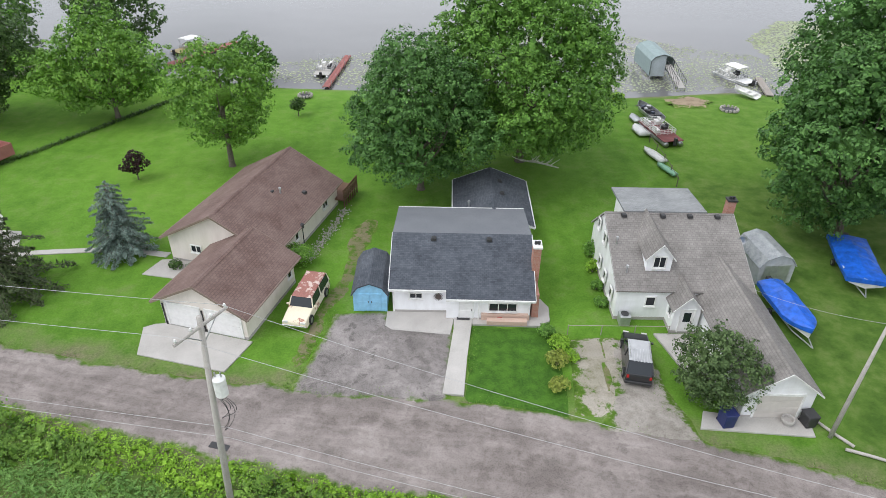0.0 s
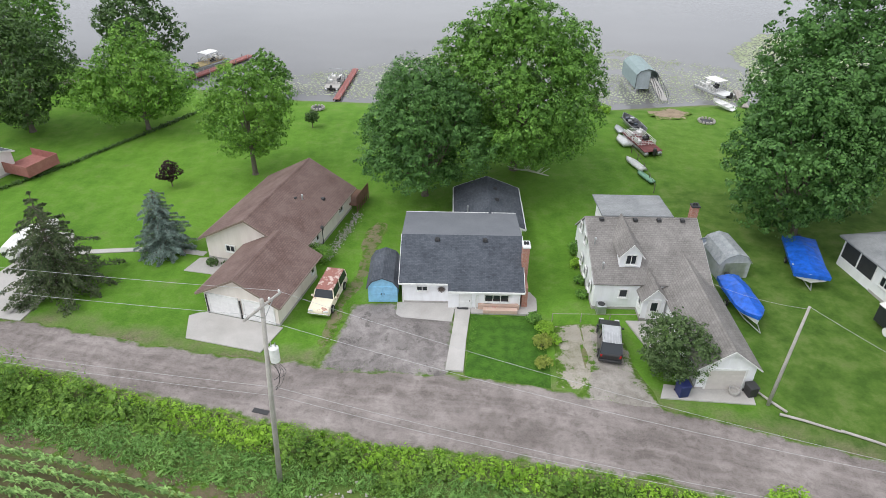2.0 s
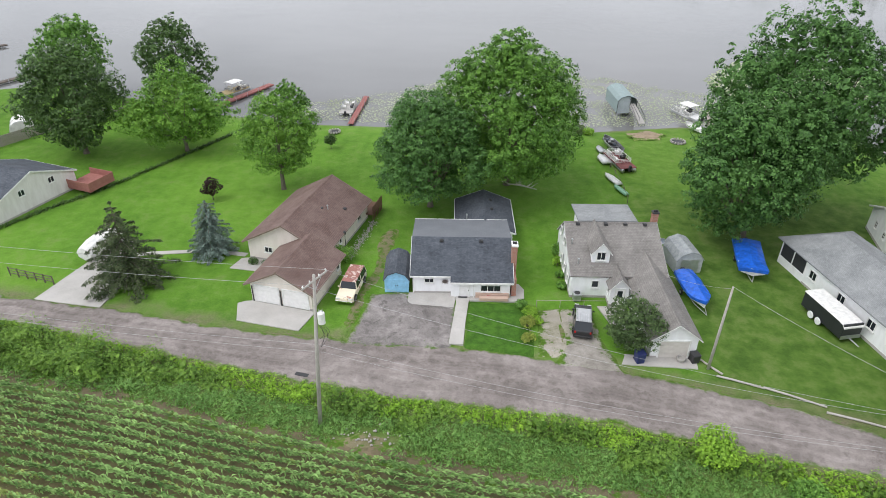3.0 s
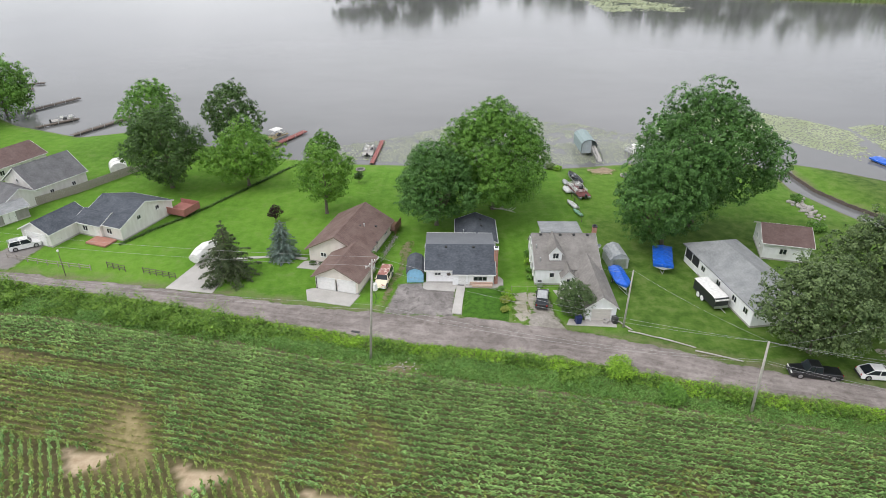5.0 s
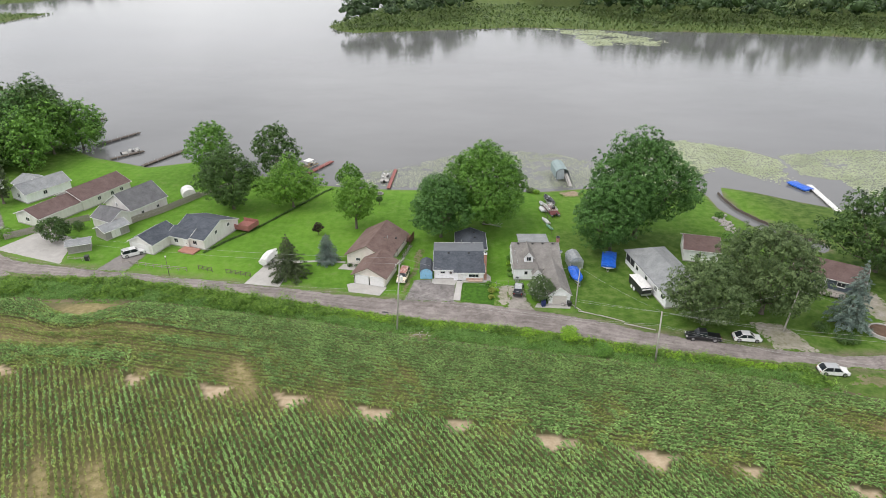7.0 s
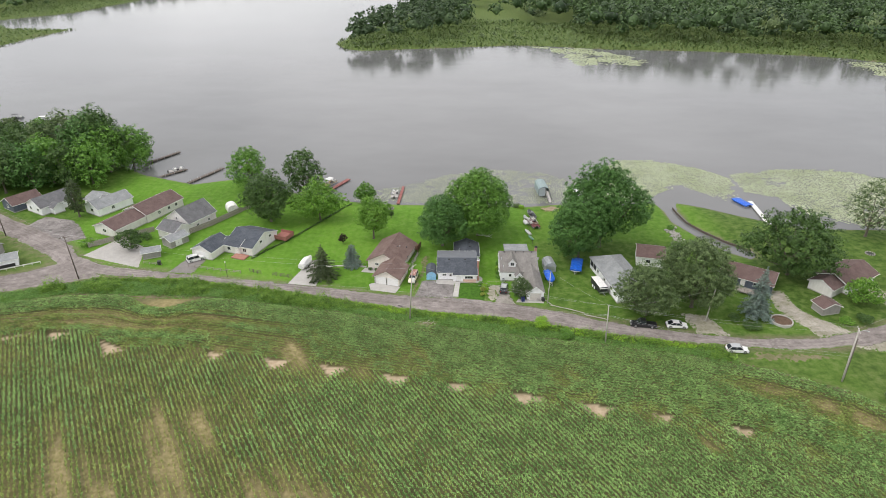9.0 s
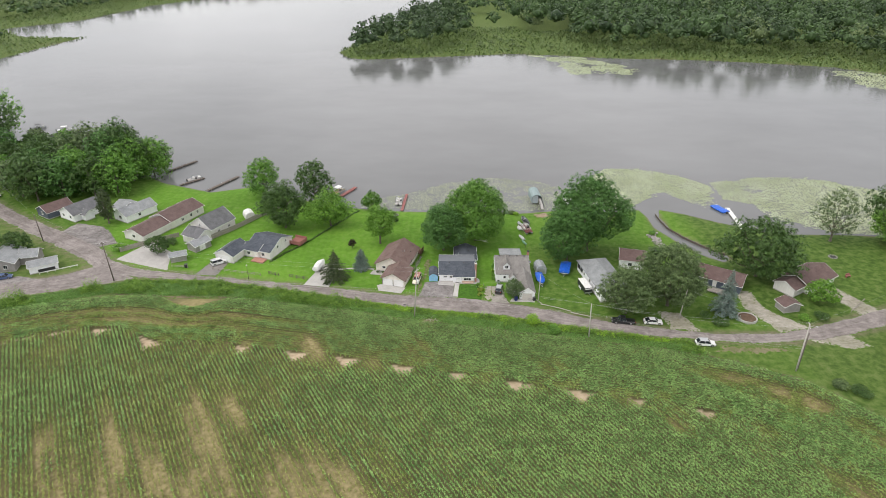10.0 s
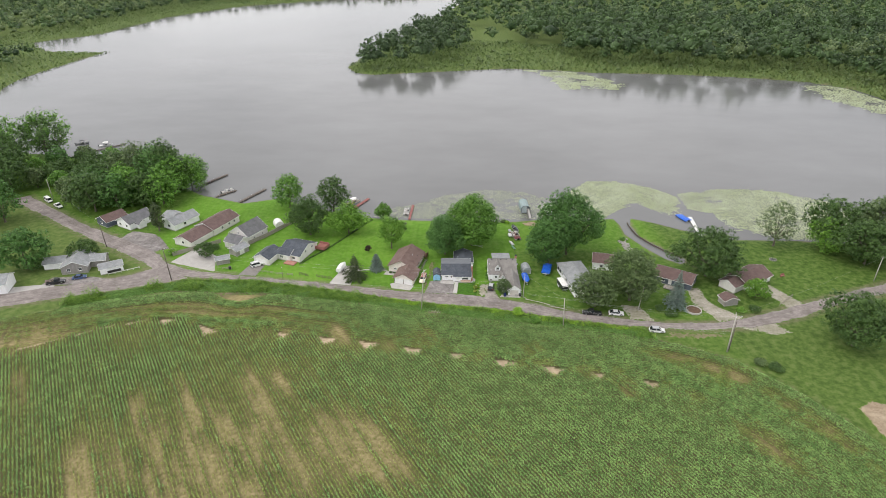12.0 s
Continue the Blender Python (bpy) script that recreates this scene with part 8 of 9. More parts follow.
vx, vy, rng = scatter_in(VERGE, 0.46, 41)
to_road, to_field = poly_dist(vx, vy, ROAD_S, False)[0], poly_dist(vx, vy, FIELD[1:20], False)[0]
hump, sort = smooth_noise(vx, vy, 4.6, 6), smooth_noise(vx, vy, 6.5, 8) + rng.normal(0, 0.05, len(vx))
bump = smooth_noise(vx, vy, 1.9, 9)
west_side = np.clip((-12 - vx) / 12, 0, 1)
rubble = np.exp(-((vx + 6.5) / 2.6) ** 2 - ((vy - 17.0) / 1.2) ** 2)
there = (rubble < 0.3) & ((to_field > 1.0 + 0.9 * (hump - 0.5)) | (rng.rand(len(vx)) < 0.35 * to_field))
thicket = there & (hump + 0.16 * np.exp(-((to_road - 1.7) / 0.9) ** 2) > 0.66 - 0.18 * west_side - 0.12 * np.exp(-((vx - 16) / 9) ** 2)) & (to_road > 0.8) & (to_field > np.where(np.abs(vx) < 30, 2.8, 1.6))
strip = there & ~thicket & (to_road < 2.2 + 2.0 * (sort - 0.5))
soft = there & ~thicket & ~strip
for zone in (np.abs(vx - 2) < 58, np.abs(vx - 2) >= 58):
    for sel, mat, rad, low, high, per, size, lab in (
            (thicket, M_BRAMBLE, 0.62, 0.45, 2.5, 32, 0.15, "dense dark green brambles and shrubs beside the lane"),
            (strip, M_WEED, 0.46, 0.45, 1.5, 28, 0.13, "bright leafy weeds along the edge of the lane"),
            (soft, M_TALLGRASS, 0.58, 0.32, 1.75, 36, 0.15, "soft tall grass in mounds between lane and field")):
        k = sel & zone
        m = int(k.sum())
        near_in = abs(float(vx[k][0]) - 2) < 58
        tall = 1 + 0.9 * west_side[k] * (mat is M_BRAMBLE)
        lift = np.clip((bump[k] - 0.28) * 2.2, 0, 1) * np.clip(0.3 + 2.4 * (hump[k] - 0.35), 0.3, 1) * (0.35 + 0.65 * np.clip(np.abs(to_road[k] - 3.0) / 1.2, 0, 1))
        me = mounds(vx[k], vy[k], rad * rng.uniform(0.7, 1.3, m), (low + (high - low) * lift * tall) * rng.uniform(0.8, 1.2, m), per if near_in else 11, size if near_in else 0.26, rng, 0.3 if mat is M_TALLGRASS else 0.6)
        me.materials[0] = mat
        tagged(new("weeds", me), lab, "weeds", kind="stuff")

# brown stalks and bare earth where the verge meets the field
rim = resample(FIELD[4:16], 3.0)
sheet("verge_earth", [(x_, y_ - 0.3) for x_, y_ in rim] + [(x_ + 0.3, y_ + 1.5) for x_, y_ in rim[::-1]], 0.03, M_DUFF, "bare earth and dead stalks along the edge of the field", "soil", 0.5, 0.8, 45)

# field soil and corn
ROW, PASS, U_FIRST = 0.84, 9.75, -4.0
D_ROW, P_ROW = np.array([-0.515, 0.857]), np.array([0.857, 0.515])
EDGE = FIELD[1:20]


def head(px):
    """Depth of the headland, in which the rows follow the field's edge."""
    return np.interp(px, [-125, -105, -85, -72, -55, -20, 0, 20, 60], [18.5, 15.7, 15.7, 21.3, 19.8, 18.8, 18.4, 19.5, 19.8])


def swerve(px):
    """How far the headland rows bend away from the field's edge, round wet ground."""
    return 5.2 * np.exp(-((px + 70.5) / 7.0) ** 2) + 1.6 * np.exp(-((px + 98) / 9.0) ** 2)


# how far each planter pass leaves the headland open, west to east
GAPS = {-12: 2.0, -11: 5.5, -10: 1.8, -9: 2.2, -8: 4.2, -7: 4.6, -6: 4.0, -5: 1.2, -4: 3.0, -3: 4.8, -2: 4.1, -1: 4.0, 0: 3.7, 1: 4.5, 2: 4.9, 3: 2.8, 4: 2.6}


def lift_lines():
    """For each pass, how far along the rows the planter lifts."""
    out = {}
    ww = np.arange(140, -95, -0.2)
    for k in range(-20, 16):
        u = U_FIRST + k * PASS + GAPS.get(k, 1.5)
        x, y = u * P_ROW[0] + ww * D_ROW[0], u * P_ROW[1] + ww * D_ROW[1]
        ok = poly_dist(x, y, FIELD)[1] & (poly_dist(x, y, EDGE, False)[0] > head(x))
        out[k] = float(ww[ok].max()) if ok.any() else -99.0
    return out


LIFT = lift_lines()


def unsown(px, py):
    """True on the bare wedges between headland and pass ends."""
    u, w = px * P_ROW[0] + py * P_ROW[1], px * D_ROW[0] + py * D_ROW[1]
    k = np.floor((u - U_FIRST) / PASS).astype(int)
    lift = np.array([LIFT.get(i, -99.0) for i in range(-20, 16)])[np.clip(k + 20, 0, 35)]
    d = poly_dist(px, py, EDGE, False)[0]
    return (w + 2.2 * (smooth_noise(px, py, 1.3, 24) - 0.5) > lift - 0.2) & (d > head(px) - 0.1 + 0.5 * (smooth_noise(px, py, 2.0, 25) - 0.5)) & (px < 62)



THIN = [(-116, -21, 14, 2), (-70, -48, 16, 6), (-57, -39, 14, 3), (-54, -21, 8, 2.5), (-51, -50, 14, 5), (-47, -18, 6, 1.5), (-28, -39, 10, 4), (-18, -42, 14, 5), (-83, -53, 12, 4), (-69, -27, 9, 2),
        (-82, -27, 6, 1.5), (75, -41, 8, 3), (-126, 3, 6, 8), (-34, 6, 5, 3), (-9, 4, 4, 2.5), (23, -3, 3, 2.5), (46, -21, 3, 2)]


def vigour(px, py):
    """How well the corn has grown, 0 to 1: thin soil in the south-west and on the headlands, drawn out along the rows."""
    u, w = px * P_ROW[0] + py * P_ROW[1], px * D_ROW[0] + py * D_ROW[1]
    row = np.floor(u / ROW).astype(int)
    own = np.random.RandomState(5).rand(512)[row % 512]
    streak = smooth_noise(u, w * 0.22, 2.6, 12)
    patch = smooth_noise(px, py, 24.0, 14)
    fine = smooth_noise(px, py, 3.0, 15)
    thin = np.zeros(px.shape)
    for cx, cy, along, across in THIN:
        du, dw = (px - cx) * P_ROW[0] + (py - cy) * P_ROW[1], (px - cx) * D_ROW[0] + (py - cy) * D_ROW[1]
        thin = thin + np.exp(-(du / across) ** 2 - (dw / along) ** 2)
    thin = np.clip(thin + 0.52 * np.exp(-((px + 52) / 44) ** 2 - ((py + 44) / 26) ** 2), 0, 1.0)
    g = 0.98 - thin * (0.18 + 0.95 * np.clip((0.65 * streak + 0.35 * own - 0.28) * 2.2, 0, 1)) - 0.45 * np.clip((patch - 0.54) * 3.0, 0, 1) * (0.35 + 0.65 * fine) - 0.10 * own
    d, _ = poly_dist(px, py, EDGE, False)
    ring = np.exp(-((d - head(px)) / 4.0) ** 2)
    # the headland rows wander between full and thin, along the field's edge
    d = d - swerve(px) * np.clip(1 - d / 20, 0, 1)
    wave = smooth_noise(d * 2.6, px * 0.10 + 40, 4.0, 21)
    strip = np.clip((head(px) - d) / 4, 0, 1) * np.clip((d - 3) / 4, 0, 1) * np.clip((-30 - px) / 40, 0, 0.65)
    wet = np.clip(2.2 * fine * np.exp(-((px + 70.5) / 5.0) ** 2 - ((py - 25.4) / 2.2) ** 2), 0, 1)
    band = np.clip((d - 3.4) / 1.6, 0, 1) * np.clip((11.5 - d) / 4, 0, 1) * np.clip((px - 50) / 10, 0, 1) * np.clip((100 - px) / 8, 0, 1)
    return np.clip(g - 0.35 * ring * np.clip((fine - 0.38) * 3, 0, 1) * np.clip((72 - px) / 20, 0.1, 1) - strip * np.clip((wave - 0.36) * 3.4, 0, 1) - wet - band * np.clip((fine - 0.2) * 1.4, 0.1, 0.6), 0.04, 1)


def corn_rows():
    out = []
    us = np.arange(-150 * 0.857 - 70 * 0.515, 110 * 0.857 + 30 * 0.515, ROW)
    vv = np.arange(-95, 130, 0.28)
    for u in us:
        x, y = u * P_ROW[0] + vv * D_ROW[0], u * P_ROW[1] + vv * D_ROW[1]
        ok = (y > -64) & (x > -150) & (x < 112)
        if not ok.any():
            continue
        x, y = x[ok], y[ok]
        ok = poly_dist(x, y, FIELD)[1] & (poly_dist(x, y, EDGE, False)[0] > head(x) - 0.45) & ~unsown(x, y)
        out.append(np.stack([x[ok], y[ok], np.full(ok.sum(), D_ROW[0]), np.full(ok.sum(), D_ROW[1])], 1))
    line = resample(EDGE, 0.25)
    t = np.gradient(line, axis=0)
    for _ in range(3):
        t = (np.roll(t, 8, 0) + t + np.roll(t, -8, 0)) / 3
    nrm = np.stack([t[:, 1], -t[:, 0]], 1)
    nrm /= np.linalg.norm(nrm, axis=1, keepdims=True)
    for k in range(int(22 / ROW)):
        deep = 0.5 + k * ROW
        bend = swerve(line[:, 0]) * np.clip(1 - deep / 20, 0, 1)
        p = line + nrm * (deep + bend)[:, None]
        d, _ = poly_dist(p[:, 0], p[:, 1], EDGE, False)
        way = np.gradient(p, axis=0)
        p = np.concatenate([p, way / (np.linalg.norm(way, axis=1, keepdims=True) + 1e-9)], 1)
        out.append(p[(d > deep - 0.3 + 0.8 * bend) & (d < head(p[:, 0]) - 0.2) & (p[:, 1] > -64)])
    return np.concatenate(out)


soil = sheet("field_soil", [(-150, 8), *FIELD[1:19], (112, -70), (112, -85), (-150, -85)], 0.0, M_FIELD, "field soil between rows of corn, darkened for leaf shade", "field", 0.75, 0.4, 31)
sv = np.empty(len(soil.data.vertices) * 3)
soil.data.vertices.foreach_get("co", sv)
sv = sv.reshape(-1, 3)
bare_ = np.clip(1.0 - vigour(sv[:, 0], sv[:, 1]) * 1.05, 0, 0.85)
soil.data.attributes.new("sand", "FLOAT", "POINT").data.foreach_set("value", unsown(sv[:, 0], sv[:, 1]).astype(np.float32) * 0.9)
soil.data.attributes.new("thin", "FLOAT", "POINT").data.foreach_set("value", bare_.astype(np.float32))
rng = np.random.RandomState(77)
corn = corn_rows()
corn[:, :2] += rng.normal(0, 0.05, (len(corn), 2))
vg = vigour(corn[:, 0], corn[:, 1])
keep = rng.rand(len(corn)) < np.clip(vg * 1.9, 0.35, 1)
corn, vg = corn[keep], vg[keep]
near = (corn[:, 1] > 0) & (corn[:, 0] > -48) & (corn[:, 0] < 62)
stand = vg + rng.normal(0, 0.09, len(vg))
def corn_leaves(at, way, tall, count, length, wide, rng):
    """Arching leaves from each stalk, held mostly along the row."""
    n = len(at) * count
    x, y, h = np.repeat(at[:, 0], count), np.repeat(at[:, 1], count), np.repeat(tall, count)
    tx, ty = np.repeat(way[:, 0], count), np.repeat(way[:, 1], count)
    along, across = rng.choice([-1.0, 1.0], n) * rng.uniform(0.35, 1.0, n), rng.normal(0, 0.24, n)
    dx, dy = tx * along - ty * across, ty * along + tx * across
    q = np.hypot(dx, dy)
    dx, dy = dx / q, dy / q
    ln_ = length * rng.uniform(0.7, 1.25, n) * np.clip(h + 0.25, 0.5, 1.1)
    z0 = h * rng.uniform(0.45, 0.95, n)
    w = wide * rng.uniform(0.7, 1.3, n) / 2
    base = np.stack([x, y, z0], 1)
    mid = base + np.stack([dx * ln_ * 0.5, dy * ln_ * 0.5, ln_ * rng.uniform(0.15, 0.45, n)], 1)
    tip = base + np.stack([dx * ln_, dy * ln_, ln_ * rng.uniform(-0.35, 0.25, n)], 1)
    side = np.stack([-dy * w, dx * w, w * rng.normal(0, 0.35, n)], 1)
    return np.stack([base, mid - side, tip, mid + side], 1).reshape(-1, 3), np.arange(4 * n).reshape(n, 4)


for sel, count, length, wide in ((near, 8, 0.44, 0.125), (~near, 4, 0.54, 0.20)):
    for lo, hi, m_, lab in ((0.76, 9, M_CORN, "rows of tall green corn"), (0.42, 0.76, M_CORN_YELLOW, "rows of yellowing corn on thin ground"), (-9, 0.42, M_CORN_PALE, "stunted yellowish corn in thin soil")):
        s = sel & (stand >= lo) & (stand < hi)
        if not s.any():
            continue
        v, f = corn_leaves(corn[s, :2], corn[s, 2:], 0.30 + 0.80 * vg[s], count, length, wide, rng)
        tagged(new("corn", raw_mesh("corn", v, f, m_)), lab, "corn", kind="stuff")

# the field goes on southward, under and behind the flight
sheet("field_south", [(-150, -84.5), (112, -84.5), (118, -92), (140, -300), (-330, -300), (-330, -70), (-150, 4)], -0.02, M_FIELD, "field soil under corn reaching southward", "field", 5.0, 0.4, 32)
uu, ww = np.meshgrid(np.arange(-340, 140, 2 * ROW), np.arange(-330, 140, 1.3))
fx, fy = (uu * P_ROW[0] + ww * D_ROW[0]).ravel(), (uu * P_ROW[1] + ww * D_ROW[1]).ravel()
ok = poly_dist(fx, fy, FIELD)[1] & ((fy < -64) | (fx < -150)) & (fy > -260)
fx, fy = fx[ok], fy[ok]
v, f = leaf_quads(np.stack([fx + rng.normal(0, 0.12, len(fx)), fy + rng.normal(0, 0.15, len(fx)), rng.uniform(0.5, 1.1, len(fx))], 1), np.tile(np.array([[0.1, 0.1, 0.9]]), (len(fx), 1)), 1.35, rng, 0.1, 0.7, 0.3)
tagged(new("corn", raw_mesh("corn", v, f, M_CORN)), "rows of green corn reaching southward", "corn", kind="stuff")

# unmown strip along the old ditch
ditch = resample([(-55.5, 48.5), (-52.3, 54.0), (-47.2, 61.0), (-40.4, 73.5), (-36.8, 80.1), (-33, 88)], 0.07)
ditch = np.repeat(ditch, 4, 0) + rng.normal(0, 0.22, (len(ditch) * 4, 2))
v, f = blades(ditch[:, 0], ditch[:, 1], height(ditch[:, 0], ditch[:, 1]) - 0.08, np.full(len(ditch), 0.35), np.full(len(ditch), 0.09), rng, 0.5)
tagged(new("ditch_grass", raw_mesh("ditch_grass", v, f, M_OAK)), "dark unmown grass along a shallow ditch", "grass", kind="stuff")

# lily pads
def pads(poly, step, size, seed, cut, label):
    px, py, r = scatter_in(poly, step, seed)
    d, _ = land(px, py)
    de, _ = poly_dist(px, py, poly)
    nn = smooth_noise(px, py * 1.6, size * 30, seed) * 0.55 + smooth_noise(px, py * 1.4, size * 7, seed + 1) * 0.45 + np.clip(de / (size * 22), 0, 0.30) - 0.20 + r.normal(0, 0.05, len(px))
    k = (d < -0.2) & (nn > cut)
    px, py = px[k], py[k]
    s = size * r.uniform(0.5, 1.2, len(px))
    a = r.uniform(0, 6.28, len(px))
    ang = np.arange(6) * math.pi / 3
    v = np.stack([px[:, None] + s[:, None] * np.cos(a[:, None] + ang) * 0.5, py[:, None] + s[:, None] * np.sin(a[:, None] + ang) * 0.5, np.full((len(px), 6), LAKE + 0.012) + r.uniform(0, 0.02, (len(px), 1))], -1)
    return tagged(new("lily_pads", raw_mesh("lily_pads", v.reshape(-1, 3), np.arange(6 * len(px)).reshape(-1, 6), M_LILY)), label, "lily pads", kind="stuff")


pads([(52, 98), (54, 120), (66, 134), (80, 134), (94, 126), (103, 114), (101, 97), (93, 93), (83, 106), (74, 101), (69, 96), (64, 90), (57, 90)], 0.5, 0.66, 51, 0.32, "pale green lily pads covering the shallows")
pads([(103, 101), (104, 118), (122, 124), (146, 125), (172, 108), (168, 66), (134, 71), (112, 80), (112, 96)], 0.52, 0.66, 52, 0.36, "pale green lily pads covering the bay")
pads([(-34, 90), (-30, 101), (-12, 110), (1, 119), (16, 124), (34, 121), (46, 112), (56, 108), (56, 90), (44, 90), (24, 88), (-4, 89), (-24, 90)], 0.46, 0.36, 53, 0.47, "scattered lily pads along the near shore")
# far out, pale pads stand for the bright sky reflection on the water
pads([(60, 386), (76, 350), (78, 307), (102, 314), (125, 305), (138, 330), (120, 360), (100, 380)], 1.1, 1.6, 54, 0.42, "pale pads standing for bright reflection by the far shore")
pads([(262, 345), (262, 275), (281, 250), (320, 280), (320, 310), (290, 338)], 1.2, 1.6, 55, 0.44, "pale pads standing for bright reflection in the far bay")


# far woods: rounded crowns of coarse leaf clumps on lobes
def woods(px, py, hgt, wid, quads_n, leaf, label, seed, size=1.3, name="far_woods", low=0.22):
    r = np.random.RandomState(seed)
    n, m = len(px), quads_n
    base = height(px, py)
    lobes = 9
    la = np.arange(lobes) * 2.39996 + r.uniform(0, 6.28, (n, 1))
    lz = np.linspace(0.95, -0.5, lobes) + r.uniform(-0.12, 0.12, (n, lobes))
    lr = np.sqrt(np.clip(1 - lz ** 2, 0.02, 1)) * r.uniform(0.50, 0.72, (n, lobes))
    pick = r.randint(0, lobes, (n, m))
    rows = np.arange(n)[:, None]
    knot = r.normal(0, 1, (n, lobes, 5, 3))
    knot[..., 2] = np.abs(knot[..., 2])
    knot /= np.linalg.norm(knot, axis=3, keepdims=True)
    knot = knot[rows, pick, r.randint(0, 5, (n, m))]
    d = r.normal(0, 1, (n, m, 3))
    d /= np.linalg.norm(d, axis=2, keepdims=True)
    d = knot * 0.85 + d * 0.55 + np.array([0, 0, 0.15])
    rz = hgt * (1 - low) / 2
    x = px[:, None] + (np.cos(la[rows, pick]) * lr[rows, pick] + d[..., 0] * 0.36) * wid[:, None] * 0.5
    y = py[:, None] + (np.sin(la[rows, pick]) * lr[rows, pick] + d[..., 1] * 0.36) * wid[:, None] * 0.5
    z = base[:, None] + hgt[:, None] * low + rz[:, None] * (1 + 0.70 * lz[rows, pick] + d[..., 2] * 0.30)
    z = np.maximum(z, base[:, None] + 0.4)
    v, f = leaf_quads(np.stack([x, y, z], -1).reshape(-1, 3), (d + np.array([0, 0, 0.15])).reshape(-1, 3), size, r, 0.1, 0.85, 0.25)
    core = np.stack([px, py, base + hgt * low + rz], 1)[:, None] + ICO1_V[None] * r.uniform(0.30, 0.58, (n, len(ICO1_V), 1)) * np.stack([wid / 2, wid / 2, rz], 1)[:, None]
    cf = (ICO1_F[None] + (np.arange(n) * len(ICO1_V))[:, None, None]).reshape(-1, 3) + len(v)
    me = bpy.data.meshes.new(name)
    me.from_pydata(np.concatenate([v, core.reshape(-1, 3)]).tolist(), [], f.tolist() + cf.tolist())
    me.materials.append(leaf)
    me.polygons.foreach_set("use_smooth", np.arange(len(me.polygons)) >= len(f))
    return tagged(new(name, me), label, "woods", kind="stuff")


def wood_sites(x0, x1, y0, y1, step, inner, seed, poly):
    r = np.random.RandomState(seed)
    ax, ay = np.meshgrid(np.arange(x0, x1, step), np.arange(y0, y1, step))
    ax, ay = ax.ravel() + r.uniform(-0.45, 0.45, ax.size) * step, ay.ravel() + r.uniform(-0.45, 0.45, ay.size) * step
    d, ins = poly_dist(ax, ay, poly)
    k = ins & (d > inner(ax, ay)) & (np.abs(ax) < 0.78 * (ay + 175)) & (r.rand(len(ax)) < 0.93)
    return ax[k], ay[k], r


def fringe(x, y):
    """Depth of open marsh between the shore and the woods."""
    return np.interp(x, [-90, -40, -5, 5, 25, 65, 98, 112, 125, 205, 225, 290, 360, 600], [5, 9, 16, 36, 90, 108, 86, 32, 26, 22, 8, 28, 20, 16]) + 8 * (smooth_noise(x, y, 30, 61) - 0.5)


px, py, r = wood_sites(-86, 520, 250, 600, 14.5, fringe, 62, PENINSULA)
tone = r.rand(len(px)) * 0.7 + smooth_noise(px, py, 30, 63) * 0.6
tone = np.where(px < 12, tone * 0.35, tone)
hh = np.where(px < 12, r.uniform(15, 23, len(px)), 12 + 16 * r.rand(len(px)) ** 0.9)
for lo, hi, m_, lab in ((0, 0.62, M_FOREST_DARK, "dark dense woods on the far shore"), (0.62, 0.98, M_FOREST, "mixed green woods on the far shore"), (0.98, 2, M_FOREST_PALE, "paler willows and poplars on the far shore")):
    s = (tone >= lo) & (tone < hi)
    woods(px[s], py[s], hh[s], np.clip(hh[s] * r.uniform(0.65, 1.2, s.sum()), 9, 25), 120, m_, lab, 64 + int(lo * 10), 2.1)
px, py, r = wood_sites(-40, 900, 600, 1100, 16, lambda x, y: np.full(x.shape, 10.0), 66, PENINSULA)
tone = r.rand(len(px))
for lo, hi, m_ in ((0, 0.55, M_FOREST_DARK), (0.55, 2, M_FOREST)):
    s = (tone >= lo) & (tone < hi)
    woods(px[s], py[s], r.uniform(12, 20, s.sum()), r.uniform(13, 18, s.sum()), 24, m_, "distant woods behind the lake", 67, 2.7)
px, py, r = wood_sites(-760, 0, 280, 1150, 12.5, lambda x, y: np.where(y < 480, 22, 28) + 26 * smooth_noise(x, y, 60, 69), 68, FAR_WEST)
tone = r.rand(len(px)) * 0.6 + smooth_noise(px, py, 40, 163) * 0.5
for lo, hi, m_ in ((0, 0.5, M_FOREST_DARK), (0.5, 0.72, M_FOREST), (0.72, 2, M_FOREST_PALE)):
    s = (tone >= lo) & (tone < hi)
    woods(px[s], py[s], r.uniform(9, 17, s.sum()), r.uniform(10, 15, s.sum()), 34, m_, "distant woods on the western shore", 70, 2.0)

# reeds and marsh scrub on the far shores
for poly, box_, seed, lab in ((PENINSULA, (-90, 520, 250, 520, 2.3), 71, "pale marsh reeds fringing the far shore"), (FAR_WEST, (-460, -180, 290, 900, 2.6), 72, "pale marsh reeds on the western shore")):
    r = np.random.RandomState(seed)
    ax, ay = np.meshgrid(np.arange(box_[0], box_[1], box_[4]), np.arange(box_[2], box_[3], box_[4]))
    ax, ay = ax.ravel() + r.uniform(-1, 1, ax.size), ay.ravel() + r.uniform(-1, 1, ay.size)
    d, ins = poly_dist(ax, ay, poly)
    k = ins & (d < 115) & (r.rand(len(ax)) < 0.8)
    ax, ay = ax[k], ay[k]
    v, f = blades(ax, ay, height(ax, ay) - 0.1, 0.7 + 1.6 * smooth_noise(ax, ay, 12, seed), np.full(len(ax), 1.3), r, 0.6, 1)
    tagged(new("reeds", raw_mesh("reeds", v, f, M_REED)), lab, "reeds", kind="stuff")
px, py, r = wood_sites(-86, 330, 280, 520, 8, lambda x, y: np.full(x.shape, 3.0), 73, PENINSULA)
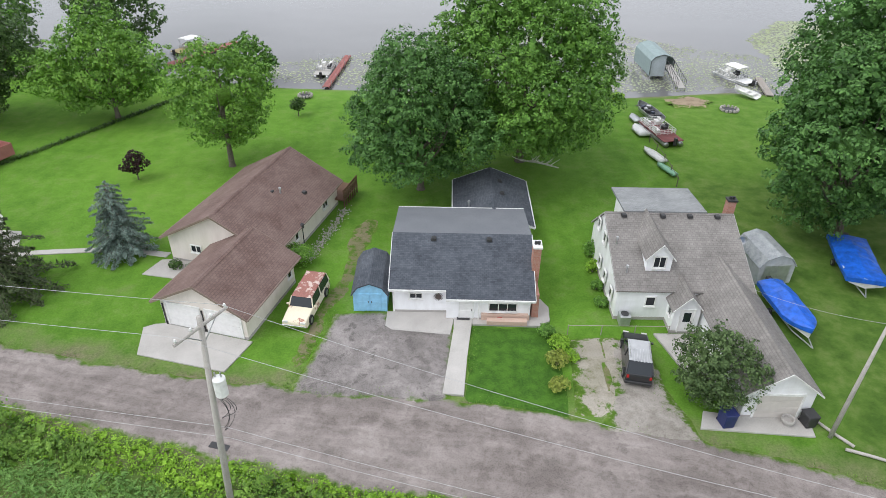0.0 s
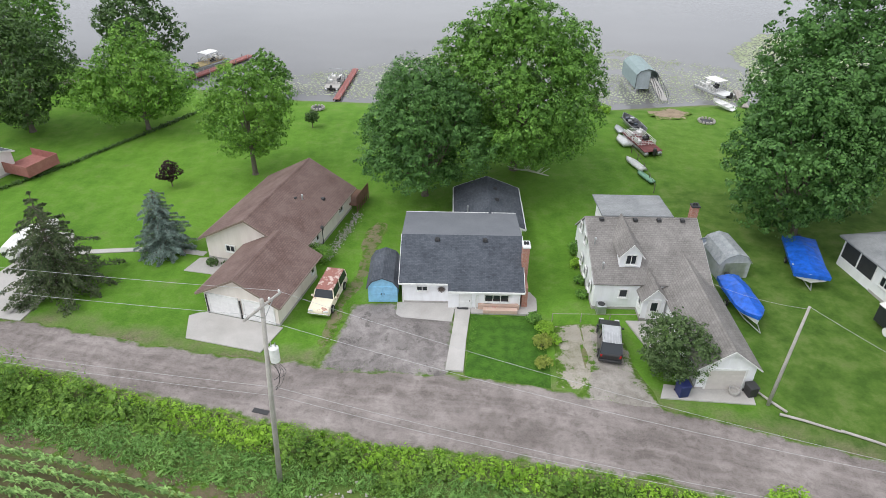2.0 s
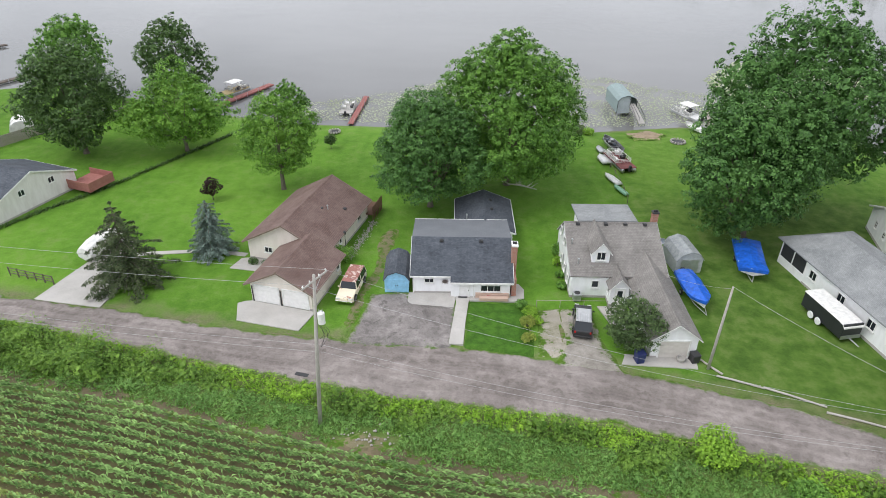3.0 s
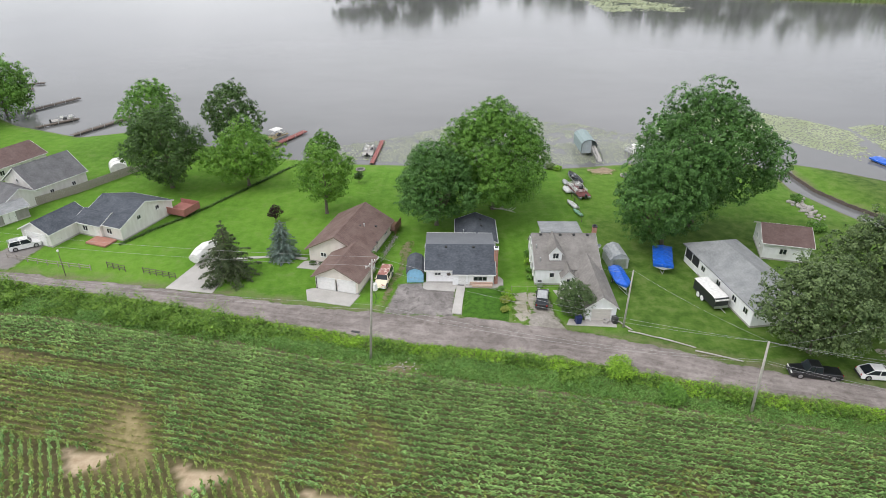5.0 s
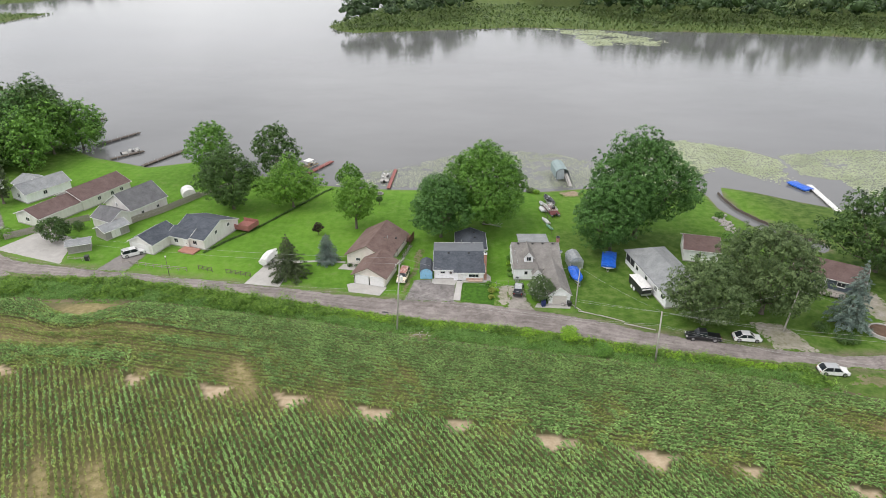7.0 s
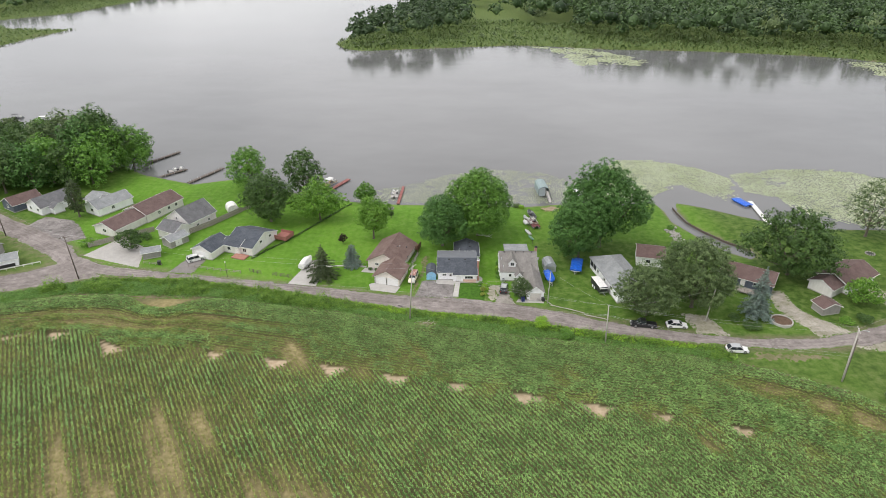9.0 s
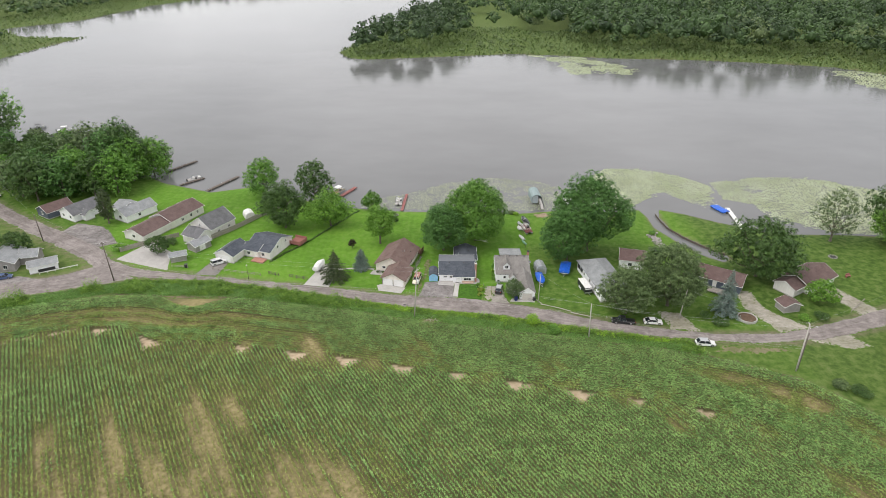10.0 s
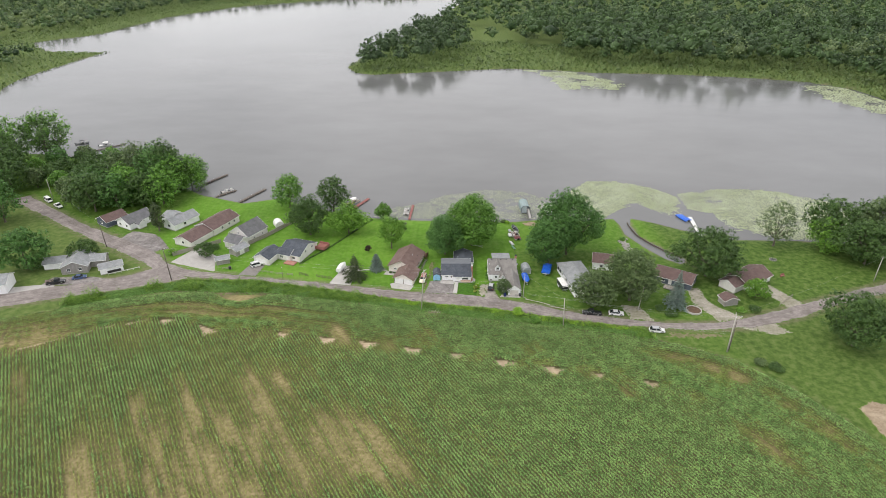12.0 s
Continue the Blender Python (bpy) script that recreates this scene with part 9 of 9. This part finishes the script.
dd, _ = poly_dist(px, py, PENINSULA)
k = (dd < fringe(px, py) + 4) & (r.rand(len(px)) < np.where(px < -30, 0.75, 0.16))
woods(px[k], py[k], r.uniform(2.5, 6.0, k.sum()), r.uniform(4, 8, k.sum()), 46, M_FOREST_PALE, "scrubby willows in the marsh", 74, 0.9, "marsh_scrub")

# trees crowding the western lane and the near shore beyond it
r = np.random.RandomState(81)
sites = [(-236, 163), (-222, 154), (-208, 160), (-197, 151), (-186, 156), (-176, 143), (-168, 147), (-160, 131), (-171, 126), (-152, 121), (-160, 112), (-146, 110), (-141, 124), (-133, 116),
         (-150, 133), (-185, 134), (-200, 137), (-215, 140), (-230, 140), (-192, 122), (-206, 121), (-178, 118), (-168, 108), (-226, 126), (-245, 150), (-250, 172), (-214, 172), (-183, 146), (-140, 133), (-155, 144), (-150, 101), (-141, 105), (-132, 109), (-157, 105), (-170, 108), (-186, 126), (-126, 116), (-152, 95), (-143, 97), (-160, 99), (-134, 101), (-126, 103)]
for k, (x_, y_) in enumerate(sites):
    hh = float(r.uniform(20, 25) if x_ < -205 else r.uniform(9, 12) if x_ < -164 else r.uniform(13, 18))
    leaf_ = (M_OAK, M_MAPLE2, M_OAK, M_MAPLE, M_SILVER)[k % 5]
    grow("shore_tree", x_, y_, hh if k != 13 else 21.0, float(hh * r.uniform(0.8, 1.05)), leaf_, ("dark", "green", "dense dark", "deep green", "grey-green")[k % 5] + " tree in the shore woods beyond the houses", 200 + k, base=1.5, size=0.75, n=2600, lobes=18)
west = [(-196, 78), (-208, 92), (-214, 70), (-190, 60), (-226, 84), (-205, 105), (-222, 108), (-240, 120), (-184, 84), (-236, 100), (-200, 116), (-212, 122)]
for k, (x_, y_) in enumerate(west):
    grow("roadside_tree", x_, y_, float(r.uniform(13, 19)), float(r.uniform(13, 18)), (M_OAK, M_OAK, M_MAPLE)[k % 3], ("dark", "dense dark", "deep green")[k % 3] + " tree beside the western lane", 240 + k, base=1.5, size=0.75, n=2600, lobes=18)
east = [(176, 78), (182, 60), (172, 46), (190, 44), (168, 32), (186, 26), (200, 56)]
for k, (x_, y_) in enumerate(east):
    grow("roadside_tree", x_, y_, float(r.uniform(14, 20)), float(r.uniform(14, 19)), (M_OAK, M_SILVER, M_MAPLE2)[k % 3], ("dark", "grey-green", "green")[k % 3] + " tree at the lane's eastern end", 260 + k, base=1.5, size=0.8, n=3000, lobes=18)

# ragged grass along the edges of lane and drives
r = np.random.RandomState(91)
edges = [resample(ROAD_N[3:22], 0.10), resample(ROAD_S[6:22], 0.16), resample(ROAD_W_N[1:], 0.2), resample([(-10, 29), (-8.3, 36.8)], 0.06), resample([(8.2, 26.6), (9.4, 35)], 0.06), resample([(12.8, 34.8), (14.5, 26)], 0.06),
         resample([(1.4, 29), (2.1, 35.8)], 0.06)]
e = np.concatenate(edges)
e = np.repeat(e, 4, 0) + r.normal(0, 0.34, (len(e) * 4, 2))
e = e[smooth_noise(e[:, 0], e[:, 1], 2.0, 92) > 0.42]
v, f = blades(e[:, 0], e[:, 1], np.full(len(e), -0.05), np.full(len(e), 0.09), np.full(len(e), 0.035), r, 0.8)
tagged(new("edge_grass", raw_mesh("edge_grass", v, f, M_LAWNTUFT)), "tufts of rough grass along the edges of lane and drives", "grass", kind="stuff")
